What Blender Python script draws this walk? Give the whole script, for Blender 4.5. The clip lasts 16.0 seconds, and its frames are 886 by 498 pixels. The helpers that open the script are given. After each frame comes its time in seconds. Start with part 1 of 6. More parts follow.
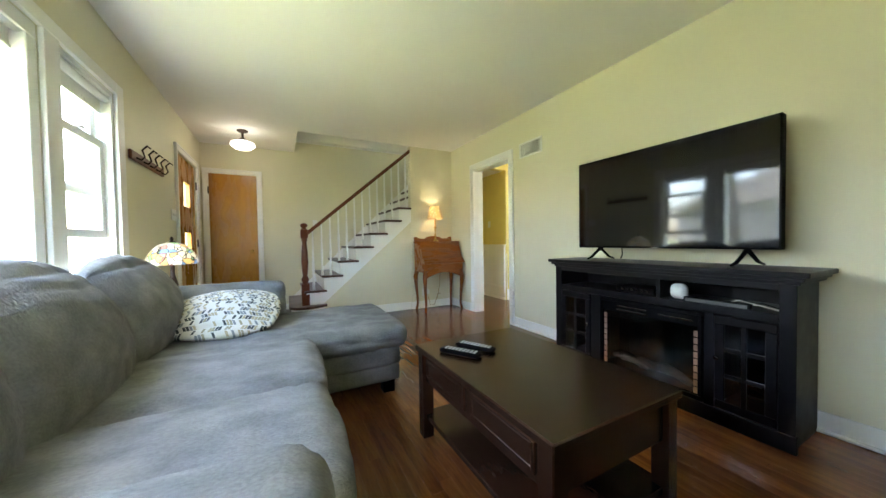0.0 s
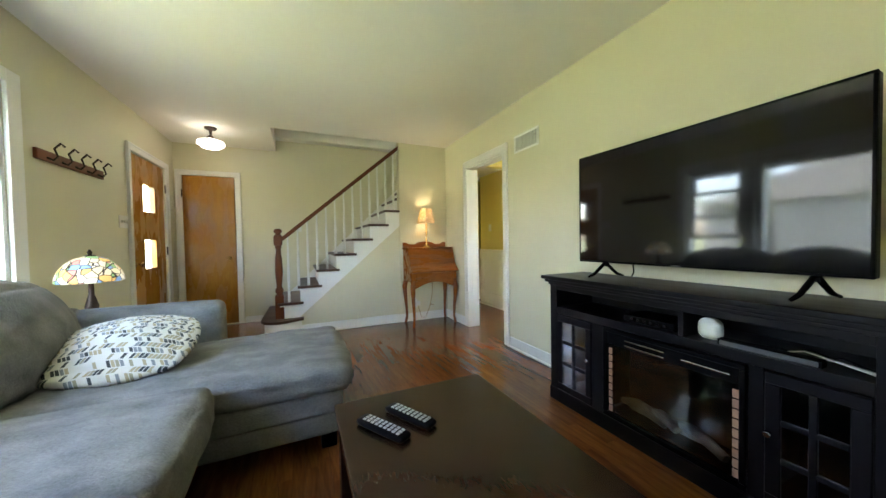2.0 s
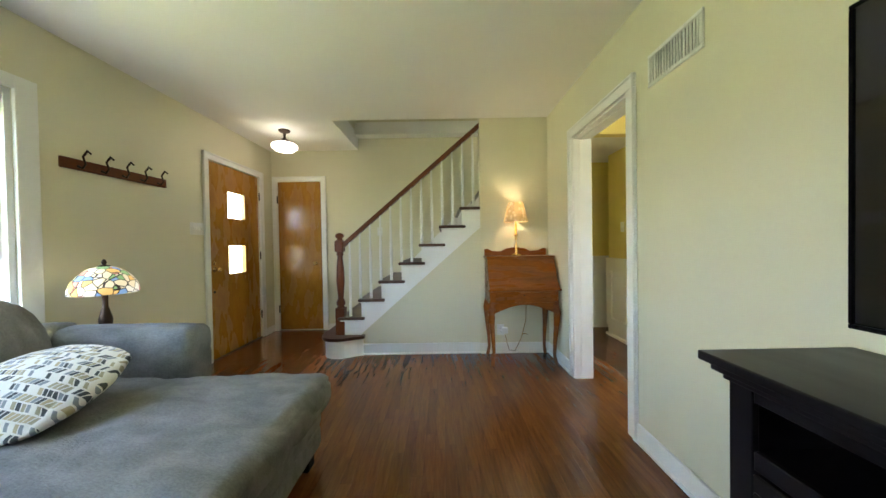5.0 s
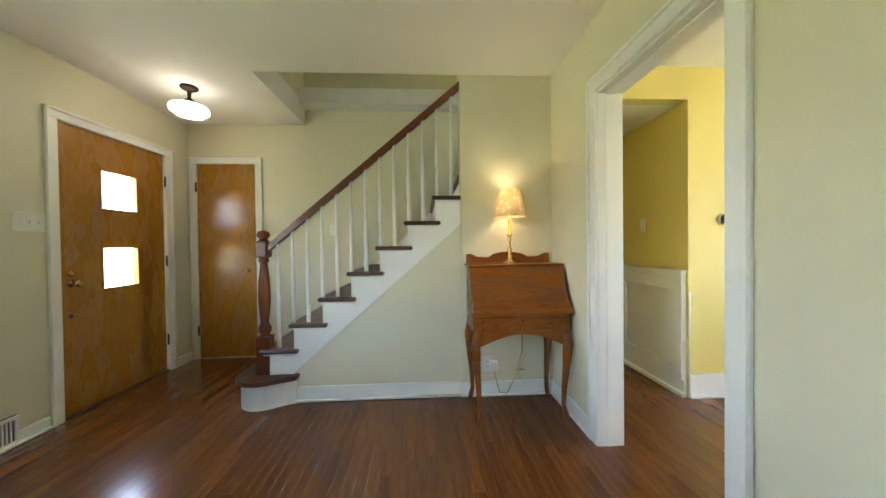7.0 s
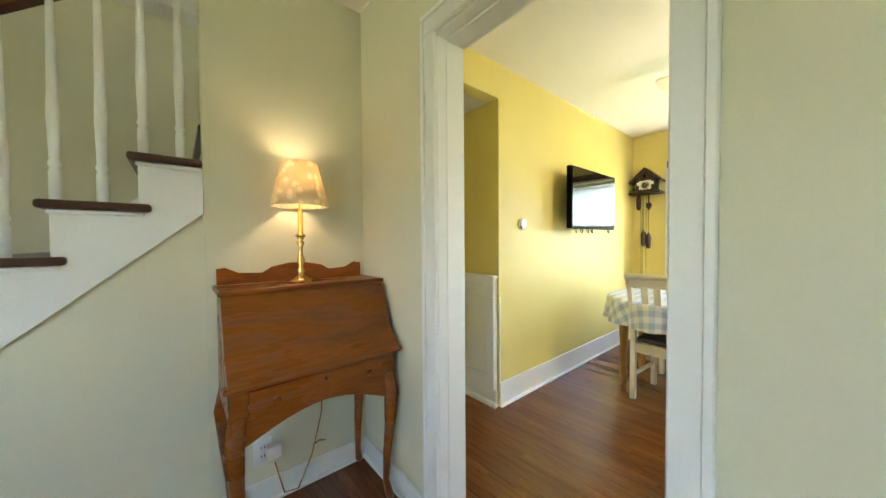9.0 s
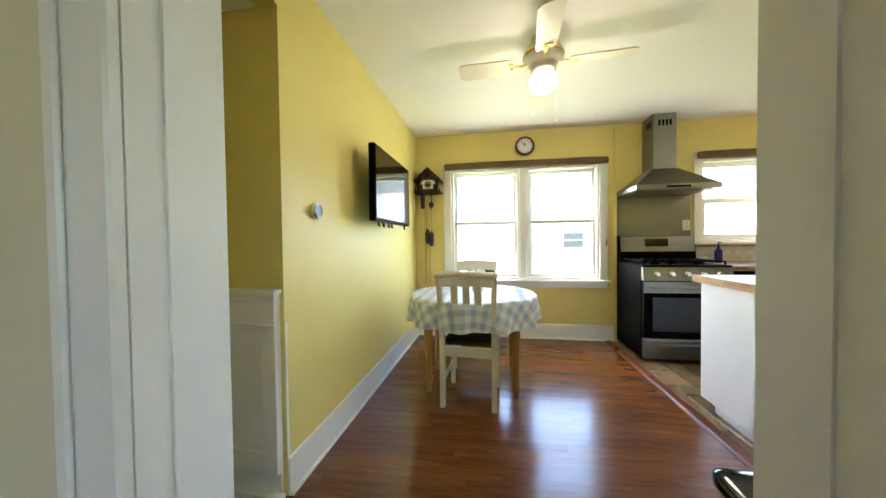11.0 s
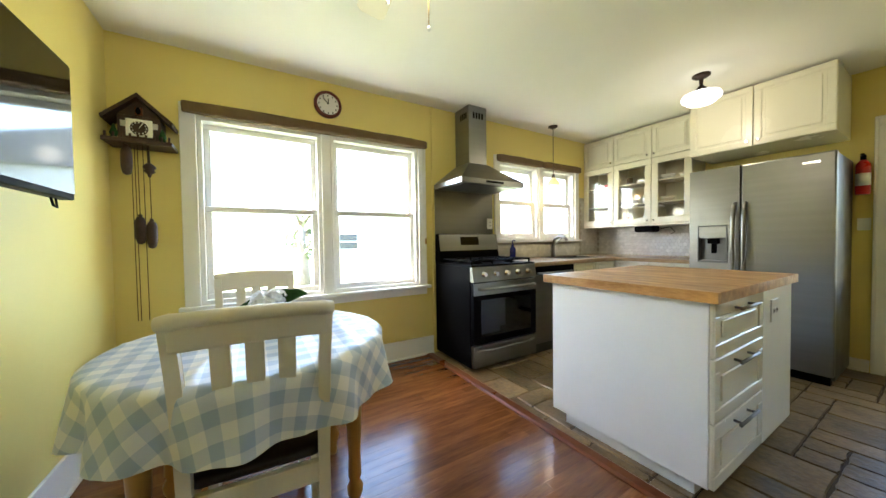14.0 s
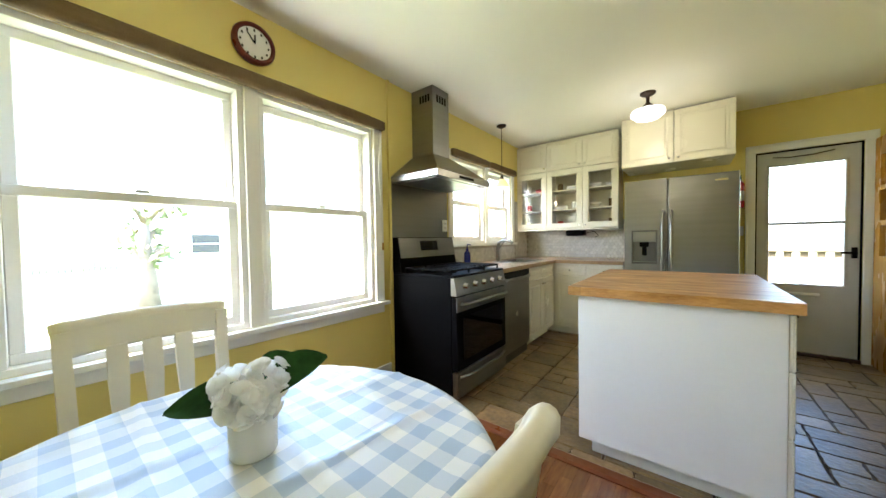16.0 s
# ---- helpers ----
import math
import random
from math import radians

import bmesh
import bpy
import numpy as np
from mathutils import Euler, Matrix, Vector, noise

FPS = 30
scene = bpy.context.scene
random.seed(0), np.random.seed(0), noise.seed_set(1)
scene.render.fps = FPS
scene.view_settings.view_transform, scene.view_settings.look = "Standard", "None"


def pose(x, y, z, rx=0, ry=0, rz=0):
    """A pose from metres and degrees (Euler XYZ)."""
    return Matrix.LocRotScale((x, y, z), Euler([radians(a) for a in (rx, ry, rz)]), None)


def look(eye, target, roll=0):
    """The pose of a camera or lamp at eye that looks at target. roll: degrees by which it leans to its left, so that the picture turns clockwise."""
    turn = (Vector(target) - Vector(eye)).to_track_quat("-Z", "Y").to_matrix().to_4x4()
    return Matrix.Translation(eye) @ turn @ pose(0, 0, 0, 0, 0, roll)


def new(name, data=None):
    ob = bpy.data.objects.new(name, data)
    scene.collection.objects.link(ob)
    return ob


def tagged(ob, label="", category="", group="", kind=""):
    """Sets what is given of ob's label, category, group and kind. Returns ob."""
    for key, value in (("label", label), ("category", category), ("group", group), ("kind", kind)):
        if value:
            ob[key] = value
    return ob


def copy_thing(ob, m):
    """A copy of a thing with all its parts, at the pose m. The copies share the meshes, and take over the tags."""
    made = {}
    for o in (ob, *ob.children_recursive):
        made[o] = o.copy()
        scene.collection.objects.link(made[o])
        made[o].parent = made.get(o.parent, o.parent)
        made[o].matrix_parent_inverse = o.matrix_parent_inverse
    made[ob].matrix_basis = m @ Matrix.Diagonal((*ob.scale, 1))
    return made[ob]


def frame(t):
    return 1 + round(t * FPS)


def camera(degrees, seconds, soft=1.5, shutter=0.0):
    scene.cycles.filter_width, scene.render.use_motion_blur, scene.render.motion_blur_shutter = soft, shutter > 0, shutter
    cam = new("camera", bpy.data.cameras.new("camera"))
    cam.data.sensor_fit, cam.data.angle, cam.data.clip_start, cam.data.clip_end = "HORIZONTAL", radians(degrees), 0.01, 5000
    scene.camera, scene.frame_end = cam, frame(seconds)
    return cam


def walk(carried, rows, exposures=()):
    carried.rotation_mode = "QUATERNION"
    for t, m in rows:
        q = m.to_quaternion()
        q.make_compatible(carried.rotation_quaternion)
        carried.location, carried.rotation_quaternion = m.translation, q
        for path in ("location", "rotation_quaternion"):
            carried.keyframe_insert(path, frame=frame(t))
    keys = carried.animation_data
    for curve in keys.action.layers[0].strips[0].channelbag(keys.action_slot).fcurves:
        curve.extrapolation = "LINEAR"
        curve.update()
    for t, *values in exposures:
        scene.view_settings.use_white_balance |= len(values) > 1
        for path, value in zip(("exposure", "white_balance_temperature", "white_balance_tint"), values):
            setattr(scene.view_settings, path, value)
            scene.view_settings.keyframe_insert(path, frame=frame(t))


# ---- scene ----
cam = camera(109.3, 16.0)
PATH = [
    (0.0, (0.185, 0.08, 1.026), (1.109, 1.853, 0.977), -0.9),
    (0.5, (0.308, 0.145, 1.046), (1.231, 1.918, 0.995), -0.9),
    (1.0, (0.427, 0.209, 1.068), (1.355, 1.98, 1.021), -1.0),
    (1.5, (0.557, 0.275, 1.087), (1.464, 2.057, 1.038), -1.0),
    (2.0, (0.708, 0.349, 1.109), (1.539, 2.168, 1.059), -1.0),
    (2.5, (0.845, 0.436, 1.116), (1.586, 2.293, 1.069), -1.1),
    (3.0, (0.998, 0.547, 1.138), (1.612, 2.45, 1.087), -1.1),
    (3.5, (1.148, 0.677, 1.148), (1.591, 2.627, 1.102), -1.1),
    (4.0, (1.319, 0.837, 1.154), (1.568, 2.821, 1.114), -1.1),
    (6.5, (1.694, 1.912, 1.148), (1.614, 3.91, 1.124), -0.7),
    (7.0, (1.697, 2.133, 1.167), (1.807, 4.13, 1.142), -0.7),
    (7.5, (1.719, 2.342, 1.173), (2.08, 4.309, 1.144), -0.8),
    (8.0, (1.763, 2.547, 1.186), (2.412, 4.439, 1.156), -0.8),
    (8.5, (1.818, 2.721, 1.186), (2.815, 4.454, 1.146), -0.8),
    (9.0, (1.885, 2.901, 1.204), (3.174, 4.429, 1.158), -0.4),
    (11.5, (2.536, 3.464, 1.15), (4.535, 3.453, 1.107), -0.9),
    (12.0, (2.72, 3.456, 1.145), (4.697, 3.154, 1.104), -1.0),
    (12.5, (2.876, 3.485, 1.136), (4.799, 2.934, 1.092), -0.9),
    (13.0, (3.045, 3.52, 1.126), (4.905, 2.788, 1.084), -0.9),
    (13.5, (3.228, 3.571, 1.124), (5.023, 2.691, 1.079), -0.8),
    (14.0, (3.433, 3.609, 1.13), (5.145, 2.577, 1.079), -0.8),
    (14.5, (3.638, 3.66, 1.138), (5.246, 2.472, 1.091), -0.8),
    (15.0, (3.846, 3.735, 1.154), (5.334, 2.401, 1.102), -0.6),
    (15.5, (4.058, 3.785, 1.152), (5.408, 2.31, 1.105), -0.6),
    (16.0, (4.276, 3.814, 1.171), (5.507, 2.239, 1.116), -0.9),
]
walk(cam, [(t, look(e, g, r)) for t, e, g, r in PATH],
     exposures=[(0.0, 5.80, 6500, 10), (2.5, 5.76, 6500, 10), (7.0, 5.72, 6500, 10), (9.0, 5.60, 6500, 10), (11.5, 4.85, 6150, 8), (12.5, 4.72, 6150, 7), (16.0, 4.78, 6150, 7)])

# ---- world, sun ----
world = bpy.data.worlds.new("world")
scene.world = world
world.use_nodes = True
sky = world.node_tree.nodes.new("ShaderNodeTexSky")
sky.sky_type, sky.sun_disc = "NISHITA", False
sky.sun_elevation, sky.sun_rotation = radians(52), radians(10)
sky.dust_density = 3.0
bg = world.node_tree.nodes["Background"]
bg.inputs["Strength"].default_value = 0.15
world.node_tree.links.new(sky.outputs[0], bg.inputs["Color"])
sun = new("sun", bpy.data.lights.new("sun", "SUN"))
sun.data.energy, sun.data.angle, sun.data.color = 4.8, radians(0.6), (1.0, 0.95, 0.87)
sun.matrix_world = look((0.5, 3.0, 5.0), (0, 0, 0))


def lamp(name, loc, watts, colour, radius):
    ob = new(name, bpy.data.lights.new(name, "POINT"))
    ob.data.energy, ob.data.color, ob.data.shadow_soft_size = watts, colour, radius
    ob.location = loc
    return ob


# ---- materials ----
def material(name, colour, rough=0.5, metal=0.0, vary=0.08, scale=6.0, fine=80.0, bump=0.05, stretch=(1, 1, 1), second=None,
             spec=0.5, coat=0.0, emit=None, strength=0.0, island=0.0, rvary=0.1, dist=0.002):
    m = bpy.data.materials.new(name)
    m.use_nodes = True
    nt = m.node_tree
    n, l = nt.nodes, nt.links
    b = n["Principled BSDF"]
    b.inputs["Roughness"].default_value, b.inputs["Metallic"].default_value = rough, metal
    b.inputs["Specular IOR Level"].default_value, b.inputs["Coat Weight"].default_value = spec, coat
    b.inputs["Coat Roughness"].default_value = 0.12
    tc, mp = n.new("ShaderNodeTexCoord"), n.new("ShaderNodeMapping")
    mp.inputs["Scale"].default_value = stretch
    l.new(tc.outputs["Object"], mp.inputs["Vector"])
    big, small = n.new("ShaderNodeTexNoise"), n.new("ShaderNodeTexNoise")
    big.inputs["Scale"].default_value, small.inputs["Scale"].default_value = scale, fine
    big.inputs["Detail"].default_value, small.inputs["Detail"].default_value = 5, 6
    l.new(mp.outputs[0], big.inputs["Vector"]), l.new(mp.outputs[0], small.inputs["Vector"])
    mix = n.new("ShaderNodeMix")
    mix.data_type = "RGBA"
    c2 = second or tuple(max(0, c * (1 - 3 * vary)) for c in colour)
    mix.inputs["A"].default_value, mix.inputs["B"].default_value = (*colour, 1), (*c2, 1)
    add = n.new("ShaderNodeMath")
    add.operation = "MULTIPLY_ADD"
    l.new(small.outputs["Fac"], add.inputs[0])
    add.inputs[1].default_value = 0.5
    sub = n.new("ShaderNodeMath")
    sub.operation = "SUBTRACT"
    l.new(big.outputs["Fac"], sub.inputs[0])
    sub.inputs[1].default_value = 0.25
    l.new(sub.outputs[0], add.inputs[2])
    ramp = n.new("ShaderNodeMapRange")
    ramp.inputs["From Min"].default_value, ramp.inputs["From Max"].default_value = 0.3, 0.75
    l.new(add.outputs[0], ramp.inputs["Value"])
    l.new(ramp.outputs[0], mix.inputs["Factor"])
    out = mix.outputs["Result"]
    if island:
        oi, geo, hsv = n.new("ShaderNodeObjectInfo"), n.new("ShaderNodeNewGeometry"), n.new("ShaderNodeHueSaturation")
        s = n.new("ShaderNodeMath")
        l.new(oi.outputs["Random"], s.inputs[0]), l.new(geo.outputs["Random Per Island"], s.inputs[1])
        r = n.new("ShaderNodeMapRange")
        r.inputs["From Max"].default_value = 2.0
        r.inputs["To Min"].default_value, r.inputs["To Max"].default_value = 1 - island, 1 + island
        l.new(s.outputs[0], r.inputs["Value"]), l.new(r.outputs[0], hsv.inputs["Value"]), l.new(out, hsv.inputs["Color"])
        out = hsv.outputs[0]
    l.new(out, b.inputs["Base Color"])
    rr = n.new("ShaderNodeMapRange")
    rr.inputs["To Min"].default_value, rr.inputs["To Max"].default_value = max(0.02, rough - rvary), min(1, rough + rvary)
    l.new(big.outputs["Fac"], rr.inputs["Value"]), l.new(rr.outputs[0], b.inputs["Roughness"])
    if bump:
        bp = n.new("ShaderNodeBump")
        bp.inputs["Strength"].default_value, bp.inputs["Distance"].default_value = bump, dist
        l.new(small.outputs["Fac"], bp.inputs["Height"]), l.new(bp.outputs[0], b.inputs["Normal"])
    if emit:
        b.inputs["Emission Color"].default_value, b.inputs["Emission Strength"].default_value = (*emit, 1), strength
    return m


SAGE = material("sage_wall_paint", (0.68, 0.64, 0.465), 0.5, vary=0.012, scale=1.5, fine=220, bump=0.08, dist=0.001)
YELLOW = material("yellow_wall_paint", (0.74, 0.61, 0.20), 0.45, vary=0.015, scale=1.5, fine=220, bump=0.08, dist=0.001)
CEIL = material("ceiling_paint", (0.86, 0.83, 0.775), 0.8, vary=0.01, scale=1.2, fine=150, bump=0.1)
TRIM = material("white_trim_paint", (0.82, 0.81, 0.77), 0.35, vary=0.015, scale=4, fine=120, bump=0.03)
OAK = material("floor_oak", (0.180, 0.064, 0.019), 0.21, vary=0.1, rvary=0.05, spec=0.4, scale=2.6, fine=11, stretch=(9, 1, 9), second=(0.082, 0.026, 0.009),
               bump=0.06, island=0.42, coat=0.2, dist=0.001)
GAP = material("floor_gap", (0.03, 0.012, 0.006), 0.7, vary=0.1)
STONE = material("stone_tile", (0.29, 0.195, 0.085), 0.36, spec=0.4, vary=0.12, scale=5, fine=38, second=(0.11, 0.078, 0.042), bump=0.7, island=0.42, dist=0.005)
GROUT = material("grout", (0.07, 0.05, 0.03), 0.85, vary=0.1, fine=120, bump=0.4)
DOORWOOD = material("birch_door", (0.42, 0.205, 0.030), 0.27, vary=0.1, scale=3.2, fine=17, stretch=(2.2, 2.2, 0.8), second=(0.31, 0.128, 0.019), bump=0.02)
RAILWOOD = material("stained_rail_wood", (0.155, 0.042, 0.013), 0.3, spec=0.3, vary=0.1, scale=5, fine=40, stretch=(1, 1, 0.3), bump=0.05)
TREADWOOD = material("stained_tread_wood", (0.075, 0.032, 0.018), 0.35, vary=0.1, scale=4, fine=40, stretch=(0.4, 1, 1), bump=0.05)
DESKWOOD = material("oak_desk", (0.29, 0.088, 0.015), 0.28, spec=0.3, vary=0.1, scale=3, fine=28, stretch=(0.6, 4, 4), second=(0.13, 0.038, 0.009), bump=0.05)
ESPRESSO = material("espresso_wood", (0.030, 0.0125, 0.0065), 0.24, spec=0.28, vary=0.07, rvary=0.04, scale=1.6, fine=60, stretch=(3, 0.8, 3), bump=0.015)
BLACKWOOD = material("black_wood", (0.0065, 0.0050, 0.0062), 0.36, spec=0.18, vary=0.1, scale=4, fine=50, stretch=(3, 0.6, 3), bump=0.05)
BLACK = material("black_plastic", (0.0045, 0.0045, 0.005), 0.4, spec=0.02, vary=0.05, bump=0.02)
SCREEN = material("glossy_screen", (0.004, 0.004, 0.005), 0.06, vary=0.02, bump=0, rvary=0.01, spec=0.6)
FABRIC = material("grey_plush", (0.27, 0.267, 0.252), 0.95, vary=0.1, scale=9, fine=120, second=(0.155, 0.155, 0.148), bump=0.8, spec=0.12, dist=0.005, stretch=(0.7, 1.3, 1))
BRASS = material("brass", (0.65, 0.42, 0.14), 0.25, 1.0, vary=0.05, fine=60, bump=0.02)
BRONZE = material("bronze", (0.06, 0.04, 0.03), 0.45, 0.8, vary=0.1, fine=60, bump=0.05)
CHROME = material("chrome", (0.7, 0.7, 0.7), 0.15, 1.0, vary=0.02, bump=0, rvary=0.05)
STEEL = material("brushed_steel", (0.27, 0.266, 0.256), 0.31, 1.0, vary=0.03, scale=2, fine=90, stretch=(0.3, 0.3, 12), bump=0.008, rvary=0.05)
DARKSTEEL = material("dark_steel", (0.16, 0.16, 0.16), 0.35, 1.0, vary=0.05, fine=80, bump=0.03)
CABWHITE = material("cabinet_paint", (0.74, 0.70, 0.58), 0.25, vary=0.012, scale=3, fine=90, bump=0.02)
PANELWHITE = material("white_panel", (0.78, 0.77, 0.73), 0.4, vary=0.012, scale=3, fine=90, bump=0.02)
BUTCHER = material("butcher_block", (0.46, 0.255, 0.085), 0.42, spec=0.3, vary=0.1, scale=4, fine=30, stretch=(1.2, 5, 5), second=(0.24, 0.11, 0.03), bump=0.04, island=0.42)
GRANITE = material("granite", (0.34, 0.22, 0.10), 0.2, vary=0.2, scale=60, fine=170, second=(0.035, 0.022, 0.015), bump=0.02)
HEXM = material("hex_marble", (0.62, 0.60, 0.55), 0.25, vary=0.05, scale=12, fine=60, bump=0.02, island=0.2)
CREAM = material("cream_chair_paint", (0.74, 0.68, 0.54), 0.35, vary=0.02, scale=6, fine=90, bump=0.03)
LEATHER = material("dark_leather", (0.018, 0.012, 0.010), 0.4, vary=0.1, fine=120, bump=0.2)
PINE = material("pine_leg", (0.50, 0.26, 0.06), 0.35, vary=0.08, scale=4, fine=30, stretch=(4, 4, 0.5), bump=0.03)
BROWNFAB = material("woven_brown_shade", (0.17, 0.11, 0.05), 0.85, vary=0.1, fine=160, bump=0.4)
CUCKOO = material("carved_dark_wood", (0.05, 0.022, 0.012), 0.55, vary=0.15, scale=20, fine=90, bump=0.6, dist=0.006)
WHITEPL = material("white_plastic", (0.75, 0.74, 0.70), 0.3, vary=0.01, bump=0)
PORCELAIN = material("white_ceramic", (0.78, 0.77, 0.75), 0.2, vary=0.01, bump=0)
PETAL = material("white_petal", (0.90, 0.89, 0.85), 0.6, vary=0.005, fine=60, bump=0.05)
pn, pl = PETAL.node_tree.nodes, PETAL.node_tree.links
glow_through, petal_mix = pn.new("ShaderNodeBsdfTranslucent"), pn.new("ShaderNodeMixShader")
glow_through.inputs["Color"].default_value, petal_mix.inputs[0].default_value = (0.95, 0.945, 0.92, 1), 0.62
pl.new(pn["Principled BSDF"].outputs[0], petal_mix.inputs[1]), pl.new(glow_through.outputs[0], petal_mix.inputs[2])
pl.new(petal_mix.outputs[0], pn["Material Output"].inputs["Surface"])
LEAF = material("green_leaf", (0.022, 0.075, 0.016), 0.7, spec=0.1, vary=0.12, scale=30, fine=90, bump=0.2)
MAROON = material("maroon_clock_rim", (0.13, 0.02, 0.014), 0.3, vary=0.1, fine=40, bump=0.03)
REDP = material("red_paint", (0.45, 0.015, 0.012), 0.3, vary=0.05, bump=0.02)
BLUEP = material("blue_plastic", (0.02, 0.03, 0.22), 0.25, vary=0.05, bump=0)
BRICKM = material("pinkish_brick", (0.42, 0.24, 0.17), 0.8, vary=0.1, fine=60, bump=0.4, island=0.2)
LOGM = material("ash_log", (0.13, 0.12, 0.11), 0.8, vary=0.2, fine=40, bump=0.6, dist=0.01)
GRASS = material("lawn", (0.095, 0.115, 0.05), 0.9, vary=0.12, scale=0.6, fine=30, bump=0.3)
SIDING = material("white_siding", (0.72, 0.72, 0.70), 0.6, vary=0.03, fine=30, bump=0.1)
GREYSIDING = material("grey_siding", (0.30, 0.30, 0.29), 0.7, vary=0.05, fine=30, bump=0.1)
ROOFM = material("grey_roof", (0.3, 0.29, 0.28), 0.9, vary=0.1, fine=20, bump=0.4)
BARK = material("bark", (0.20, 0.165, 0.13), 0.9, vary=0.15, scale=8, fine=40, bump=0.8, dist=0.02)
# the pale pickets' shade is put into this grey base, no weathering
FENCEWOOD = material("shade_grey_fence_wood", (0.20, 0.18, 0.15), 0.9, vary=0.1, scale=4, fine=40, stretch=(3, 3, 0.4), bump=0.2)
TANFENCE = material("tan_fence_wood", (0.12, 0.088, 0.058), 0.9, vary=0.1, scale=4, fine=40, stretch=(3, 3, 0.4), bump=0.2)
FOLIAGE = material("foliage", (0.085, 0.115, 0.04), 0.7, vary=0.15, scale=3, fine=20, bump=0.1, island=0.3)
DOORGREY = material("storm_door_paint", (0.55, 0.54, 0.50), 0.4, vary=0.03, fine=90, bump=0.03)
# dark colour for the shade behind the vent slats
DARKIN = material("dark_vent_shade", (0.06, 0.055, 0.045), 0.6, vary=0.05)
GLOBE = material("lit_opal_glass", (0.85, 0.83, 0.78), 0.25, vary=0.01, bump=0, emit=(1.0, 0.92, 0.80), strength=0.11)
def shade_material(name, colour, through_share):
    """Thin paper that lets lamp light through, with a sprinkled pale flower print."""
    m = material(name, colour, 0.8, vary=0.05, scale=30, fine=90, bump=0.1)
    n, l = m.node_tree.nodes, m.node_tree.links
    t, x = n.new("ShaderNodeBsdfTranslucent"), n.new("ShaderNodeMixShader")
    vo, rp, tc = n.new("ShaderNodeTexVoronoi"), n.new("ShaderNodeMapRange"), n.new("ShaderNodeTexCoord")
    cm = n.new("ShaderNodeMix")
    cm.data_type = "RGBA"
    vo.inputs["Scale"].default_value = 24
    rp.inputs["From Min"].default_value, rp.inputs["From Max"].default_value = 0.25, 0.40
    cm.inputs["A"].default_value = (1.0, 0.93, 0.78, 1)
    cm.inputs["B"].default_value = (*[c * 0.8 for c in colour], 1)
    l.new(tc.outputs["Object"], vo.inputs["Vector"]), l.new(vo.outputs["Distance"], rp.inputs["Value"])
    l.new(rp.outputs[0], cm.inputs["Factor"]), l.new(cm.outputs["Result"], t.inputs["Color"])
    x.inputs[0].default_value = through_share
    l.new(n["Principled BSDF"].outputs[0], x.inputs[1]), l.new(t.outputs[0], x.inputs[2])
    l.new(x.outputs[0], n["Material Output"].inputs["Surface"])
    return m


PAPER = shade_material("lit_paper_shade", (0.74, 0.60, 0.36), 0.35)
AMBER = material("lit_amber_glass", (0.75, 0.55, 0.25), 0.3, vary=0.1, scale=40, emit=(1.0, 0.72, 0.35), strength=0.04)


def glass_material(name, tint=(1, 1, 1), rough=0.0, gloss=0.03):
    m = bpy.data.materials.new(name)
    m.use_nodes = True
    n, l = m.node_tree.nodes, m.node_tree.links
    n.remove(n["Principled BSDF"])
    t, g, x, w, f = n.new("ShaderNodeBsdfTransparent"), n.new("ShaderNodeBsdfGlossy"), n.new("ShaderNodeMixShader"), n.new("ShaderNodeLayerWeight"), n.new("ShaderNodeMath")
    t.inputs[0].default_value = (*tint, 1)
    g.inputs["Roughness"].default_value = 0.02 + rough
    w.inputs["Blend"].default_value = 0.12
    f.operation = "MULTIPLY_ADD"
    f.inputs[1].default_value, f.inputs[2].default_value = 0.35, gloss
    l.new(w.outputs["Facing"], f.inputs[0])
    l.new(f.outputs[0], x.inputs[0]), l.new(t.outputs[0], x.inputs[1]), l.new(g.outputs[0], x.inputs[2])
    l.new(x.outputs[0], n["Material Output"].inputs["Surface"])
    return m


GLASS = glass_material("window_glass")
SMOKED = glass_material("smoked_glass", (0.75, 0.78, 0.82), 0.05, 0.10)
FARPANE = material("far_window_pane", (0.03, 0.035, 0.04), 0.2, vary=0.05, bump=0)


